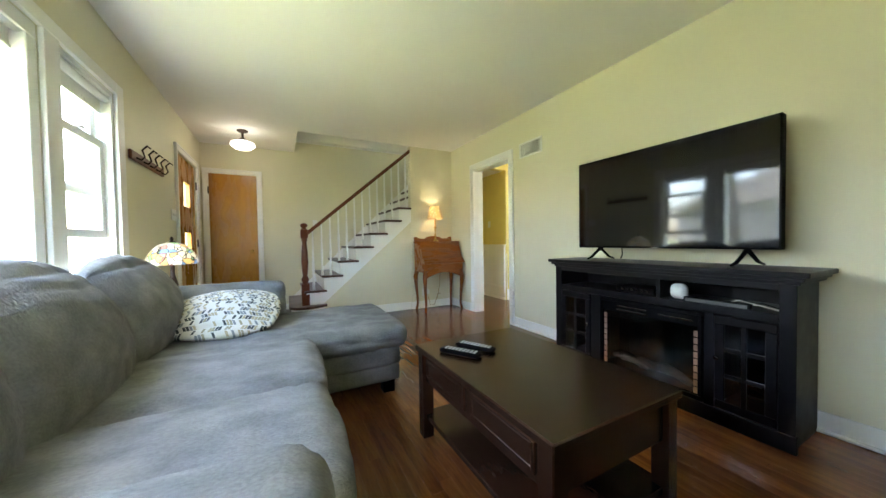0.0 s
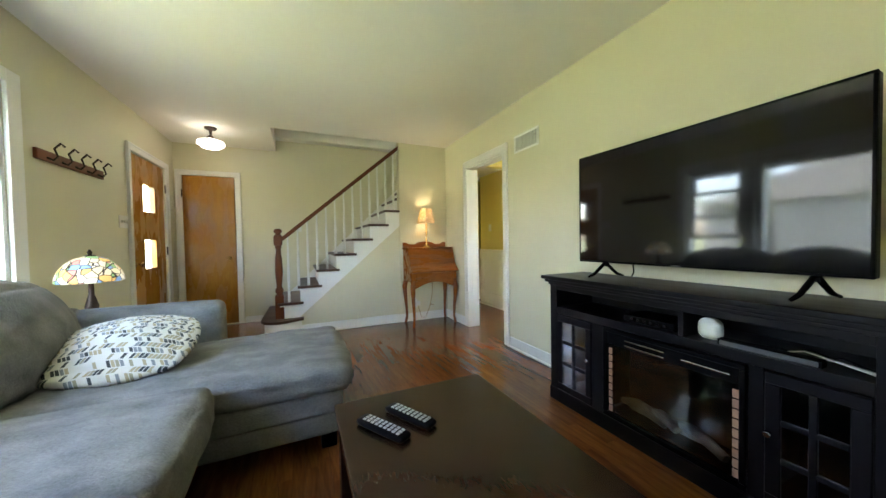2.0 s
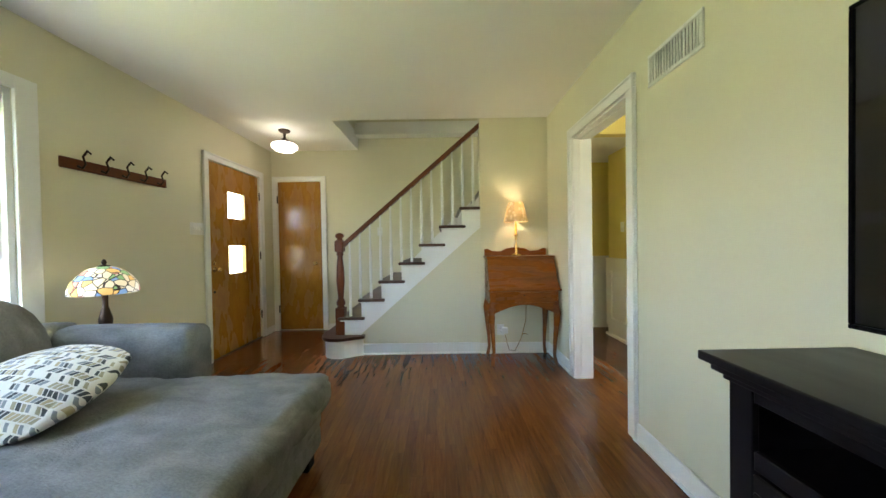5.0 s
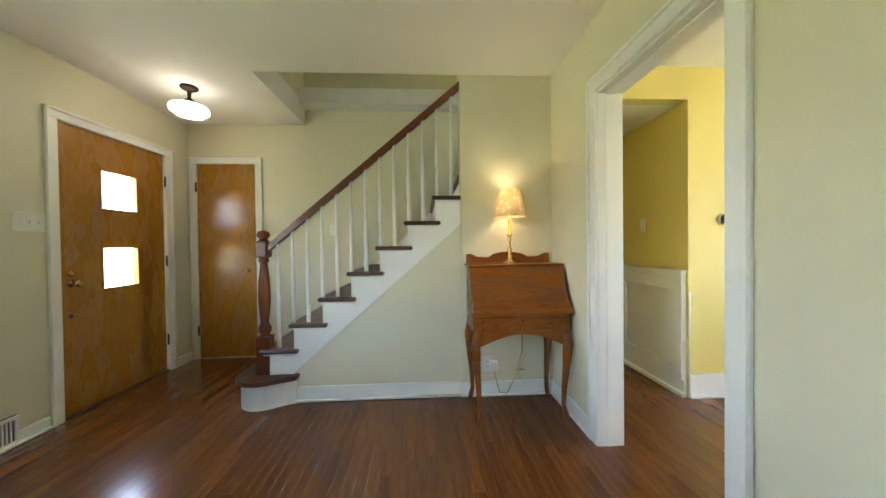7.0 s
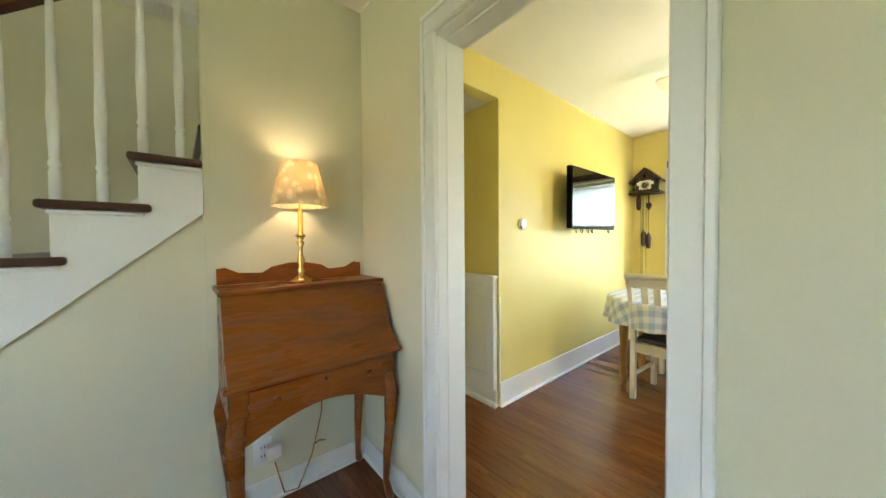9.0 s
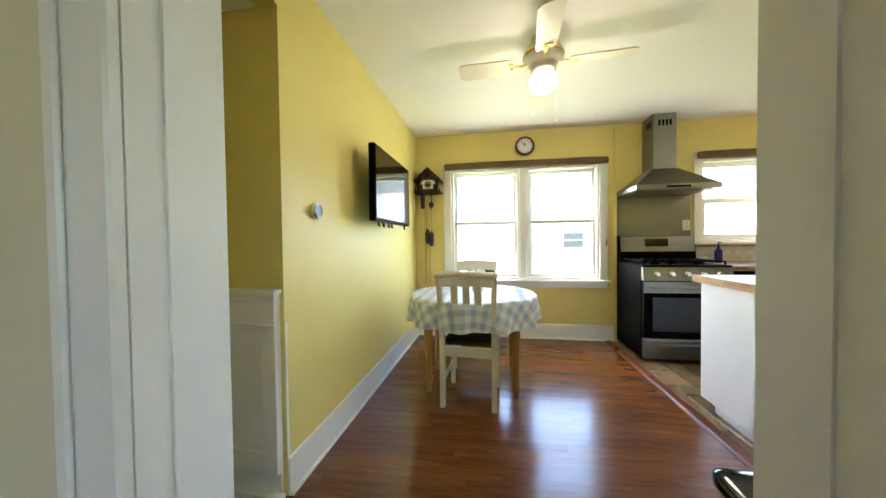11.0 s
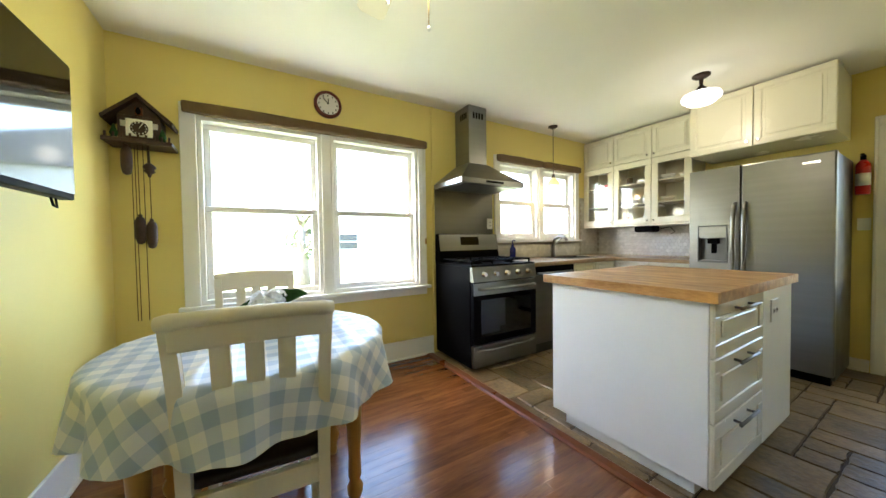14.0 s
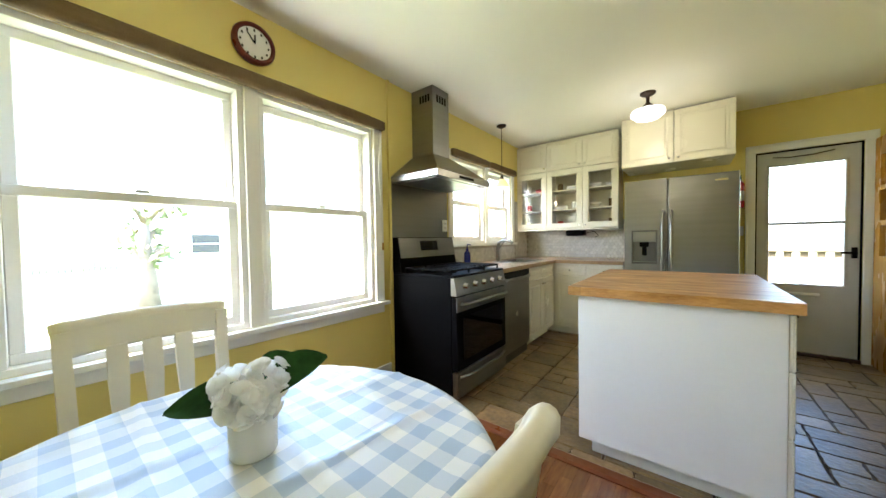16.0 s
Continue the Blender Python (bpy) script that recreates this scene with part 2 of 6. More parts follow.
def pattern_material(name, kind):
    """Gingham cloth, stained glass mosaic or a patterned cushion cover, laid out on the UV map or the object."""
    m = material(name, (0.5, 0.5, 0.5), 0.36 if kind == "gingham" else 0.85, vary=0.02, bump=0.2, fine=200)
    n, l = m.node_tree.nodes, m.node_tree.links
    b = n["Principled BSDF"]
    tc = n.new("ShaderNodeTexCoord")
    if kind == "gingham":
        sep = n.new("ShaderNodeSeparateXYZ")
        l.new(tc.outputs["UV"], sep.inputs[0])
        total = n.new("ShaderNodeMath")
        bits = []
        for axis in (0, 1):
            fr, gt = n.new("ShaderNodeMath"), n.new("ShaderNodeMath")
            fr.operation, gt.operation = "PINGPONG", "GREATER_THAN"
            l.new(sep.outputs[axis], fr.inputs[0])
            fr.inputs[1].default_value = 0.042
            l.new(fr.outputs[0], gt.inputs[0])
            gt.inputs[1].default_value = 0.021
            bits.append(gt)
        l.new(bits[0].outputs[0], total.inputs[0]), l.new(bits[1].outputs[0], total.inputs[1])
        half = n.new("ShaderNodeMath")
        half.operation = "MULTIPLY"
        half.inputs[1].default_value = 0.5
        l.new(total.outputs[0], half.inputs[0])
        mix = n.new("ShaderNodeMix")
        mix.data_type = "RGBA"
        mix.inputs["A"].default_value, mix.inputs["B"].default_value = (0.79, 0.79, 0.78, 1), (0.38, 0.47, 0.60, 1)
        l.new(half.outputs[0], mix.inputs["Factor"]), l.new(mix.outputs["Result"], b.inputs["Base Color"])
    elif kind == "cover":
        def dot(v):
            d = n.new("ShaderNodeVectorMath")
            d.operation = "DOT_PRODUCT"
            d.inputs[1].default_value = v
            l.new(tc.outputs["Object"], d.inputs[0])
            return d.outputs["Value"]

        def mth(op, p, q=None):
            k = n.new("ShaderNodeMath")
            k.operation = op
            for i, w in enumerate((p, q)):
                if isinstance(w, (int, float)):
                    k.inputs[i].default_value = w
                elif w is not None:
                    l.new(w, k.inputs[i])
            return k.outputs[0]
        v = mth("MULTIPLY", dot((0.05, 0.914, 0.407)), 34.0)
        row, fv = mth("FLOOR", v), mth("FRACT", v)
        side = mth("SUBTRACT", mth("MULTIPLY", mth("FRACT", mth("MULTIPLY", row, 0.5)), 4.0), 1.0)
        u = mth("ADD", mth("MULTIPLY", dot((1.0, -0.05, 0.0)), 62.0), mth("MULTIPLY", mth("MULTIPLY", fv, side), 0.9))
        cell, fu = mth("FLOOR", u), mth("FRACT", u)
        cv, wn, ramp, mix = n.new("ShaderNodeCombineXYZ"), n.new("ShaderNodeTexWhiteNoise"), n.new("ShaderNodeValToRGB"), n.new("ShaderNodeMix")
        l.new(cell, cv.inputs[0]), l.new(row, cv.inputs[1]), l.new(cv.outputs[0], wn.inputs["Vector"]), l.new(wn.outputs["Value"], ramp.inputs[0])
        ramp.color_ramp.interpolation = "CONSTANT"
        el = ramp.color_ramp.elements
        el[0].position, el[0].color = 0.0, (0.74, 0.71, 0.62, 1)
        el[1].position, el[1].color = 0.38, (0.36, 0.32, 0.20, 1)
        for p, c in ((0.52, (0.06, 0.065, 0.065, 1)), (0.68, (0.24, 0.26, 0.26, 1)), (0.82, (0.46, 0.38, 0.22, 1))):
            el.new(p).color = c
        edge = mth("GREATER_THAN", mth("MAXIMUM", mth("ABSOLUTE", mth("SUBTRACT", fu, 0.5)), mth("ABSOLUTE", mth("SUBTRACT", fv, 0.5))), 0.40)
        mix.data_type = "RGBA"
        mix.inputs["B"].default_value = (0.74, 0.71, 0.62, 1)
        l.new(edge, mix.inputs["Factor"]), l.new(ramp.outputs[0], mix.inputs["A"]), l.new(mix.outputs["Result"], b.inputs["Base Color"])
    else:
        vo, ve, ramp = n.new("ShaderNodeTexVoronoi"), n.new("ShaderNodeTexVoronoi"), n.new("ShaderNodeValToRGB")
        ve.feature = "DISTANCE_TO_EDGE"
        sc = 24
        mp = n.new("ShaderNodeMapping")
        mp.inputs["Scale"].default_value = (1, 1, 1)
        l.new(tc.outputs["Object"], mp.inputs["Vector"])
        for v in (vo, ve):
            v.inputs["Scale"].default_value = sc
            l.new(mp.outputs[0], v.inputs["Vector"])
        sep = n.new("ShaderNodeSeparateColor")
        l.new(vo.outputs["Color"], sep.inputs[0]), l.new(sep.outputs[0], ramp.inputs[0])
        ramp.color_ramp.interpolation = "CONSTANT"
        cols = ([(0, (0.72, 0.62, 0.42)), (0.3, (0.75, 0.70, 0.60)), (0.5, (0.60, 0.25, 0.20)), (0.62, (0.20, 0.32, 0.55)), (0.75, (0.25, 0.42, 0.18)), (0.87, (0.72, 0.45, 0.15))])
        el = ramp.color_ramp.elements
        el[0].position, el[0].color = cols[0][0], (*cols[0][1], 1)
        el[1].position, el[1].color = cols[1][0], (*cols[1][1], 1)
        for p, c in cols[2:]:
            e = el.new(p)
            e.color = (*c, 1)
        edge = n.new("ShaderNodeMath")
        edge.operation = "LESS_THAN"
        edge.inputs[1].default_value = 0.05
        l.new(ve.outputs["Distance"], edge.inputs[0])
        mix = n.new("ShaderNodeMix")
        mix.data_type = "RGBA"
        l.new(edge.outputs[0], mix.inputs["Factor"]), l.new(ramp.outputs[0], mix.inputs["A"])
        mix.inputs["B"].default_value = (0.03, 0.025, 0.02, 1)
        l.new(mix.outputs["Result"], b.inputs["Base Color"])
        b.inputs["Roughness"].default_value = 0.3
        l.new(mix.outputs["Result"], b.inputs["Emission Color"])
        b.inputs["Emission Strength"].default_value = 0.02
    return m


GINGHAM = pattern_material("gingham_cloth", "gingham")
MOSAIC = pattern_material("stained_glass_mosaic", "mosaic")
PILLOWM = pattern_material("patterned_cushion_cover", "cover")


# ---- mesh helpers ----
def box(bm, lo, hi, bevel=0.0, seg=2):
    lo, hi = [min(a, b) for a, b in zip(lo, hi)], [max(a, b) for a, b in zip(lo, hi)]
    v = [bm.verts.new((x, y, z)) for x in (lo[0], hi[0]) for y in (lo[1], hi[1]) for z in (lo[2], hi[2])]
    f = [bm.faces.new([v[i] for i in q]) for q in ((0, 1, 3, 2), (4, 6, 7, 5), (0, 4, 5, 1), (2, 3, 7, 6), (0, 2, 6, 4), (1, 5, 7, 3))]
    if bevel:
        edges = {e for q in f for e in q.edges}
        bmesh.ops.bevel(bm, geom=list(edges), offset=bevel, segments=seg, affect="EDGES", profile=0.5)
    return bm


def B(lo, hi, bevel=0.0, seg=2):
    return box(bmesh.new(), lo, hi, bevel, seg)


def boxes(*items, bevel=0.0):
    bm = bmesh.new()
    for lo, hi in items:
        box(bm, lo, hi, bevel)
    return bm


def lathe(bm, profile, centre=(0, 0, 0), n=24, axis="z"):
    """A turned solid: profile of (radius, height) pairs along an axis."""
    rings = []
    for r, h in profile:
        ring = []
        for i in range(n):
            a = 2 * math.pi * i / n
            p = (r * math.cos(a), r * math.sin(a), h)
            if axis == "x":
                p = (h, p[0], p[1])
            elif axis == "y":
                p = (p[1], h, p[0])
            ring.append(bm.verts.new((p[0] + centre[0], p[1] + centre[1], p[2] + centre[2])))
        rings.append(ring)
    for a, b in zip(rings, rings[1:]):
        for i in range(n):
            f = bm.faces.new((a[i], a[(i + 1) % n], b[(i + 1) % n], b[i]))
            f.smooth = True
    bm.faces.new(rings[0][::-1]), bm.faces.new(rings[-1])
    return bm


def L(profile, centre=(0, 0, 0), n=24, axis="z"):
    return lathe(bmesh.new(), profile, centre, n, axis)


def tube(bm, pts, r, n=8):
    """A round bar along points; r is one radius or one for each point."""
    pts = [Vector(p) for p in pts]
    rs = r if isinstance(r, (list, tuple)) else [r] * len(pts)
    rings, side = [], None
    for i, p in enumerate(pts):
        d = (pts[min(i + 1, len(pts) - 1)] - pts[max(i - 1, 0)]).normalized()
        if side is None:
            side = d.orthogonal().normalized()
        side = (side - d * side.dot(d)).normalized()
        up = d.cross(side)
        rings.append([bm.verts.new(p + rs[i] * (math.cos(2 * math.pi * k / n) * side + math.sin(2 * math.pi * k / n) * up)) for k in range(n)])
    for a, b in zip(rings, rings[1:]):
        for k in range(n):
            f = bm.faces.new((a[k], a[(k + 1) % n], b[(k + 1) % n], b[k]))
            f.smooth = True
    bm.faces.new(rings[0][::-1]), bm.faces.new(rings[-1])
    return bm


def T(pts, r, n=8):
    return tube(bmesh.new(), pts, r, n)


def prism(bm, outline, a, b, axis="y"):
    """An outline in a plane, drawn out from a to b along an axis. axis y: (x, z); x: (y, z); z: (x, y)."""
    def at(p, h):
        return {"y": (p[0], h, p[1]), "x": (h, p[0], p[1]), "z": (p[0], p[1], h)}[axis]
    va, vb = [bm.verts.new(at(p, a)) for p in outline], [bm.verts.new(at(p, b)) for p in outline]
    k = len(outline)
    for i in range(k):
        bm.faces.new((va[i], va[(i + 1) % k], vb[(i + 1) % k], vb[i]))
    bm.faces.new(va[::-1]), bm.faces.new(vb)
    bmesh.ops.recalc_face_normals(bm, faces=bm.faces[:])
    return bm


def P(outline, a, b, axis="y"):
    return prism(bmesh.new(), outline, a, b, axis)


def cushion(lo, hi, r=0.06, puff=0.02, wrinkle=0.006, n=18, seed=0, pinch=0.0):
    """A stuffed block with rounded edges, swollen faces and creases."""
    bm = bmesh.new()
    bmesh.ops.create_cube(bm, size=2.0)
    bmesh.ops.subdivide_edges(bm, edges=bm.edges[:], cuts=n, use_grid_fill=True)
    c = [(a + b) / 2 for a, b in zip(lo, hi)]
    h = [(b - a) / 2 for a, b in zip(lo, hi)]
    for v in bm.verts:
        u = v.co.copy()
        p = Vector([u[i] * h[i] for i in range(3)])
        core = Vector([max(-h[i] + r, min(h[i] - r, p[i])) for i in range(3)])
        d = p - core
        p = core + (d.normalized() * r if d.length > 1e-6 else d)
        for i in range(3):
            j, k = (i + 1) % 3, (i + 2) % 3
            p[i] += u[i] * puff * (1 - u[j] ** 2) * (1 - u[k] ** 2)
        if pinch:
            e = (u[0] ** 2 if h[0] > min(h) * 1.5 else 1) * (u[1] ** 2 if h[1] > min(h) * 1.5 else 1) * (u[2] ** 2 if h[2] > min(h) * 1.5 else 1)
            i = h.index(min(h))
            p[i] *= 1 - pinch * e
        w = Vector(c) + p
        s = Vector((seed * 3.1, seed * 1.7, 0))
        p += u.normalized() * wrinkle * (noise.noise(w * 7 + s) + 0.8 * noise.noise(Vector((w.x * 26, w.y * 9, w.z * 14)) + s) - 1.1 * max(0.0, 0.16 - abs(noise.noise(Vector((w.x * 9, w.y * 5, w.z * 7)) + s * 2))) / 0.16)
        v.co = Vector(c) + p
    for f in bm.faces:
        f.smooth = True
    return bm


def spin(bm, angle, centre, axis="Z"):
    bmesh.ops.rotate(bm, verts=bm.verts[:], cent=centre, matrix=Matrix.Rotation(radians(angle), 3, axis))
    return bm


def thing(name, at, label, category, group="", kind=""):
    ob = new(name)
    ob.location = at
    ob.empty_display_size = 0.05
    return tagged(ob, label, category, group, kind)


def root_place(ob):
    p = Vector((0, 0, 0))
    while ob is not None:
        p += ob.location
        ob = ob.parent
    return p


def part(name, bm, mat, parent=None, label="", smooth=False):
    """Links a bmesh, drawn in world places, as one mesh object under a thing or a part."""
    if parent is not None:
        bmesh.ops.translate(bm, verts=bm.verts[:], vec=-root_place(parent))
    me = bpy.data.meshes.new(name)
    bm.to_mesh(me)
    bm.free()
    me.materials.append(mat)
    if smooth:
        for p in me.polygons:
            p.use_smooth = True
    ob = new(name, me)
    ob.parent = parent
    return tagged(ob, label)


def solid(name, bm, mat, label, category, group="", kind="", at=(0, 0, 0)):
    bmesh.ops.translate(bm, verts=bm.verts[:], vec=-Vector(at))
    ob = part(name, bm, mat)
    ob.location = at
    return tagged(ob, label, category, group, kind)


def structure(name, bm, mat, label, category):
    return solid(name, bm, mat, label, category, kind="structure")


def holed(axis, a, b, u0, u1, v0, v1, holes):
    """A wall slab from a to b along axis x, y or z, with rectangular holes (u0, u1, v0, v1) right through it."""
    us = sorted({u0, u1, *[h[0] for h in holes], *[h[1] for h in holes]})
    vs = sorted({v0, v1, *[h[2] for h in holes], *[h[3] for h in holes]})

    def full(i, j):
        if not (0 <= i < len(us) - 1 and 0 <= j < len(vs) - 1):
            return False
        u, v = (us[i] + us[i + 1]) / 2, (vs[j] + vs[j + 1]) / 2
        return u0 < u < u1 and v0 < v < v1 and not any(h[0] < u < h[1] and h[2] < v < h[3] for h in holes)

    def at(w, u, v):
        return {"x": (w, u, v), "y": (u, w, v), "z": (u, v, w)}[axis]
    bm, cache = bmesh.new(), {}

    def vert(w, u, v):
        k = (w, u, v)
        if k not in cache:
            cache[k] = bm.verts.new(at(w, u, v))
        return cache[k]
    for i in range(len(us) - 1):
        for j in range(len(vs) - 1):
            if not full(i, j):
                continue
            p, q, r, s = us[i], us[i + 1], vs[j], vs[j + 1]
            for w in (a, b):
                bm.faces.new([vert(w, *k) for k in ((p, r), (q, r), (q, s), (p, s))])
            for di, dj, e in ((-1, 0, ((p, r), (p, s))), (1, 0, ((q, r), (q, s))), (0, -1, ((p, r), (q, r))), (0, 1, ((p, s), (q, s)))):
                if not full(i + di, j + dj):
                    bm.faces.new((vert(a, *e[0]), vert(a, *e[1]), vert(b, *e[1]), vert(b, *e[0])))
    bmesh.ops.recalc_face_normals(bm, faces=bm.faces[:])
    return bm


def framebox(axis, a, b, u0, u1, v0, v1, w, sides="lrtb", bevel=0.004):
    """A picture frame of width w round u0..u1, v0..v1 (outer), butted."""
    bm = bmesh.new()

    def bx(ua, ub, va, vb):
        lo = {"x": (a, ua, va), "y": (ua, a, va), "z": (ua, va, a)}[axis]
        hi = {"x": (b, ub, vb), "y": (ub, b, vb), "z": (ub, vb, b)}[axis]
        box(bm, lo, hi, bevel, 1)
    top, bot = (w if "t" in sides else 0), (w if "b" in sides else 0)
    if "l" in sides:
        bx(u0, u0 + w, v0 + bot, v1 - top)
    if "r" in sides:
        bx(u1 - w, u1, v0 + bot, v1 - top)
    if "t" in sides:
        bx(u0, u1, v1 - w, v1)
    if "b" in sides:
        bx(u0, u1, v0, v0 + w)
    return bm


# ---- large structure ----
X0, X1, X2, X3 = -0.77, 2.68, 2.81, 6.20          # west wall face, partition faces, east wall face
Y0, YC, YN, YS = -1.6, 5.57, 4.37, -0.70          # living south face, closet wall face, kitchen north face, kitchen south face
H = 2.465
LWIN = [(0.08, 0.75), (0.85, 2.22), (2.34, 2.96)]
KWIN = (2.22, 3.93, 0.70, 2.03)
SWIN = (-0.17, 1.19, 1.13, 2.03)

structure("wall_west", holed("x", X0 - 0.16, X0, Y0 - 0.16, 6.6, 0, H, [(a, b, 0.72, 2.04) for a, b in LWIN] + [(4.38, 5.27, 0, 2.045)]),
          SAGE, "sage beige painted plaster wall with windows and door", "wall")
structure("wall_partition", holed("x", X1, X2, Y0, 4.535, 0, H, [(3.085, 3.885, 0, 2.03)]), SAGE, "painted partition wall with a cased opening", "wall")
structure("wall_partition_kitchen", holed("x", X2 + 0.001, X2 + 0.012, YS, YN, 0, H, [(3.085, 3.885, 0, 2.03)]), YELLOW, "yellow painted kitchen side of the partition", "wall")
structure("wall_south", B((X0 - 0.16, Y0 - 0.16, 0), (X1, Y0, H)), SAGE, "sage beige painted plaster wall", "wall")
structure("wall_north", B((X0, YC, 0), (4.6, YC + 0.12, 4.3)), SAGE, "sage beige painted wall behind the stairs", "wall")
structure("wall_stair_end", boxes(((1.97, 4.535, 0), (X1, 4.64, H)), ((X1, 4.535, 0), (X2, 4.64, H))), SAGE, "sage beige painted wall beside the stairs", "wall")
structure("wall_east", holed("x", X3, X3 + 0.16, YS - 0.16, YN + 0.1, 0, H, [KWIN, SWIN]), YELLOW, "yellow painted kitchen wall with windows", "wall")
structure("wall_kitchen_north", boxes(((3.65, YN, 0), (X3, YN + 0.1, H)), ((X2 + 0.012, YN, 2.223), (3.65, YN + 0.1, H))), YELLOW, "yellow painted kitchen wall", "wall")
structure("wall_kitchen_south", holed("y", YS - 0.16, YS, X2, X3, 0, H, [(3.05, 3.74, 0, 2.0)]), YELLOW, "yellow painted kitchen wall with the back door", "wall")
structure("wall_hall", B((3.65, YN + 0.1, 0), (3.75, 5.16, 2.4)), YELLOW, "yellow painted hall wall", "wall")
structure("wall_hall_side", B((X2, 4.64, 0), (X2 + 0.03, YC, 2.4)), YELLOW, "yellow painted hall wall", "wall")
structure("wall_hall_end", boxes(((X2, 5.48, 0), (4.6, 5.56, 2.4)), ((4.5, 4.47, 0), (4.58, 5.48, 2.4))), YELLOW, "yellow painted wall at the end of the hall", "wall")
structure("ceiling_hall", B((X2, 4.471, 2.223), (4.6, 5.56, 2.30)), CEIL, "white hall ceiling", "ceiling")
structure("ceiling_living", boxes(((X0, Y0, H), (X1, 4.54, H + 0.22)), ((X0, 4.54, H), (0.432, YC, H + 0.22)), ((1.97, 4.54, H + 0.001), (X2, 4.64, H + 0.22))), CEIL, "off-white painted living room ceiling", "ceiling")
structure("ceiling_kitchen", B((X2, YS, H), (X3, YN, H + 0.2)), CEIL, "off-white painted kitchen ceiling", "ceiling")
structure("stairwell_upper_wall", boxes(((0.35, 4.42, H + 0.22), (4.6, 4.53, 4.3)), ((0.35, 4.53, H + 0.22), (0.428, YC, 4.3)), ((4.5, 4.53, H + 0.22), (4.6, YC, 4.3))),
          SAGE, "painted stairwell walls above the ceiling", "wall")
structure("stairwell_ceiling", B((0.34, 4.42, 4.3), (4.6, YC + 0.1, 4.36)), CEIL, "white stairwell ceiling", "ceiling")
structure("stairwell_beam", B((0.434, 5.40, 2.62), (4.4, 5.568, 2.78), 0.005), TRIM, "white painted ledge in the stairwell", "ledge")
floor = structure("floor", boxes(((X0 - 0.2, Y0 - 0.2, -0.12), (X2, 6.6, -0.012)), ((X2, 2.12, -0.12), (X3 + 0.1, 6.6, -0.012))), GAP, "stained oak strip floor", "floor")
tile_floor = structure("floor_tile", B((X2, YS - 0.16, -0.12), (X3 + 0.1, 2.119, -0.010)), GROUT, "worn stone tile kitchen floor", "floor")
structure("threshold_strip", P([(2.085, -0.01), (2.165, -0.01), (2.165, 0.006), (2.15, 0.014), (2.10, 0.014), (2.085, 0.006)], X2 + 0.4, X3, "x"), RAILWOOD, "varnished wooden transition strip between floors", "trim")


def casing(name, axis, face, out, u0, u1, v1, w=0.085, v0=0.0, sides="lrt", label="white painted wooden casing", mat=None, d=0.02):
    """Door or window casing round an opening u0..u1 up to v1, on a wall's face and standing out along sign out."""
    a, b = sorted((face + out * 0.0005, face + out * d))
    bm = framebox(axis, a, b, u0 - w, u1 + w, v0 - (w if "b" in sides else 0), v1 + w, w, sides)
    a, b = sorted((face + out * d, face + out * (d + 0.008)))
    e = 0.02
    extra = framebox(axis, a, b, u0 - w, u1 + w, v0 - (w if "b" in sides else 0), v1 + w, e, sides, 0.003)
    me = bpy.data.meshes.new("tmp")
    extra.to_mesh(me)
    bm.from_mesh(me)
    extra.free()
    return structure(name, bm, mat or TRIM, label, "trim")


casing("trim_front_door", "x", X0, 1, 4.385, 5.265, 2.045, 0.07)
casing("trim_closet_door", "y", YC, -1, -0.68, -0.09, 2.045, 0.07)
casing("trim_opening_living", "x", X1, -1, 3.10, 3.87, 2.03, 0.080)
casing("trim_opening_kitchen", "x", X2 + 0.012, 1, 3.095, 3.875, 2.03, 0.068, d=0.008)
structure("jamb_opening", boxes(((X1 - 0.001, 3.085, 0), (X2 + 0.013, 3.10, 2.015)), ((X1 - 0.001, 3.870, 0), (X2 + 0.013, 3.885, 2.015)), ((X1 - 0.001, 3.085, 2.015), (X2 + 0.013, 3.885, 2.03)),
          ((2.725, 3.866, 0), (2.765, 3.870, 2.015)), ((2.725, 3.10, 0), (2.765, 3.104, 2.015)), ((2.725, 3.104, 2.008), (2.765, 3.866, 2.015))), TRIM, "white painted door jamb with a stop", "trim")
casing("trim_back_door", "y", YS, 1, 3.05, 3.74, 2.0, 0.075)


def baseboard(name, lo, hi, h, axis, out, cap=True):
    """A skirting along a wall from lo to hi (x, y), h high."""
    bm = bmesh.new()
    t = 0.014
    if axis == "x":                      # runs along x, stands out along y
        box(bm, (lo[0], lo[1], 0), (hi[0], lo[1] + out * t, h), 0.004, 1)
        if cap:
            box(bm, (lo[0], lo[1], 0), (hi[0], lo[1] + out * (t + 0.014), 0.018), 0.005, 1)
    else:
        box(bm, (lo[0], lo[1], 0), (lo[0] + out * t, hi[1], h), 0.004, 1)
        if cap:
            box(bm, (lo[0], lo[1], 0), (lo[0] + out * (t + 0.014), hi[1], 0.018), 0.005, 1)
    return structure(name, bm, TRIM, "white painted baseboard", "baseboard")


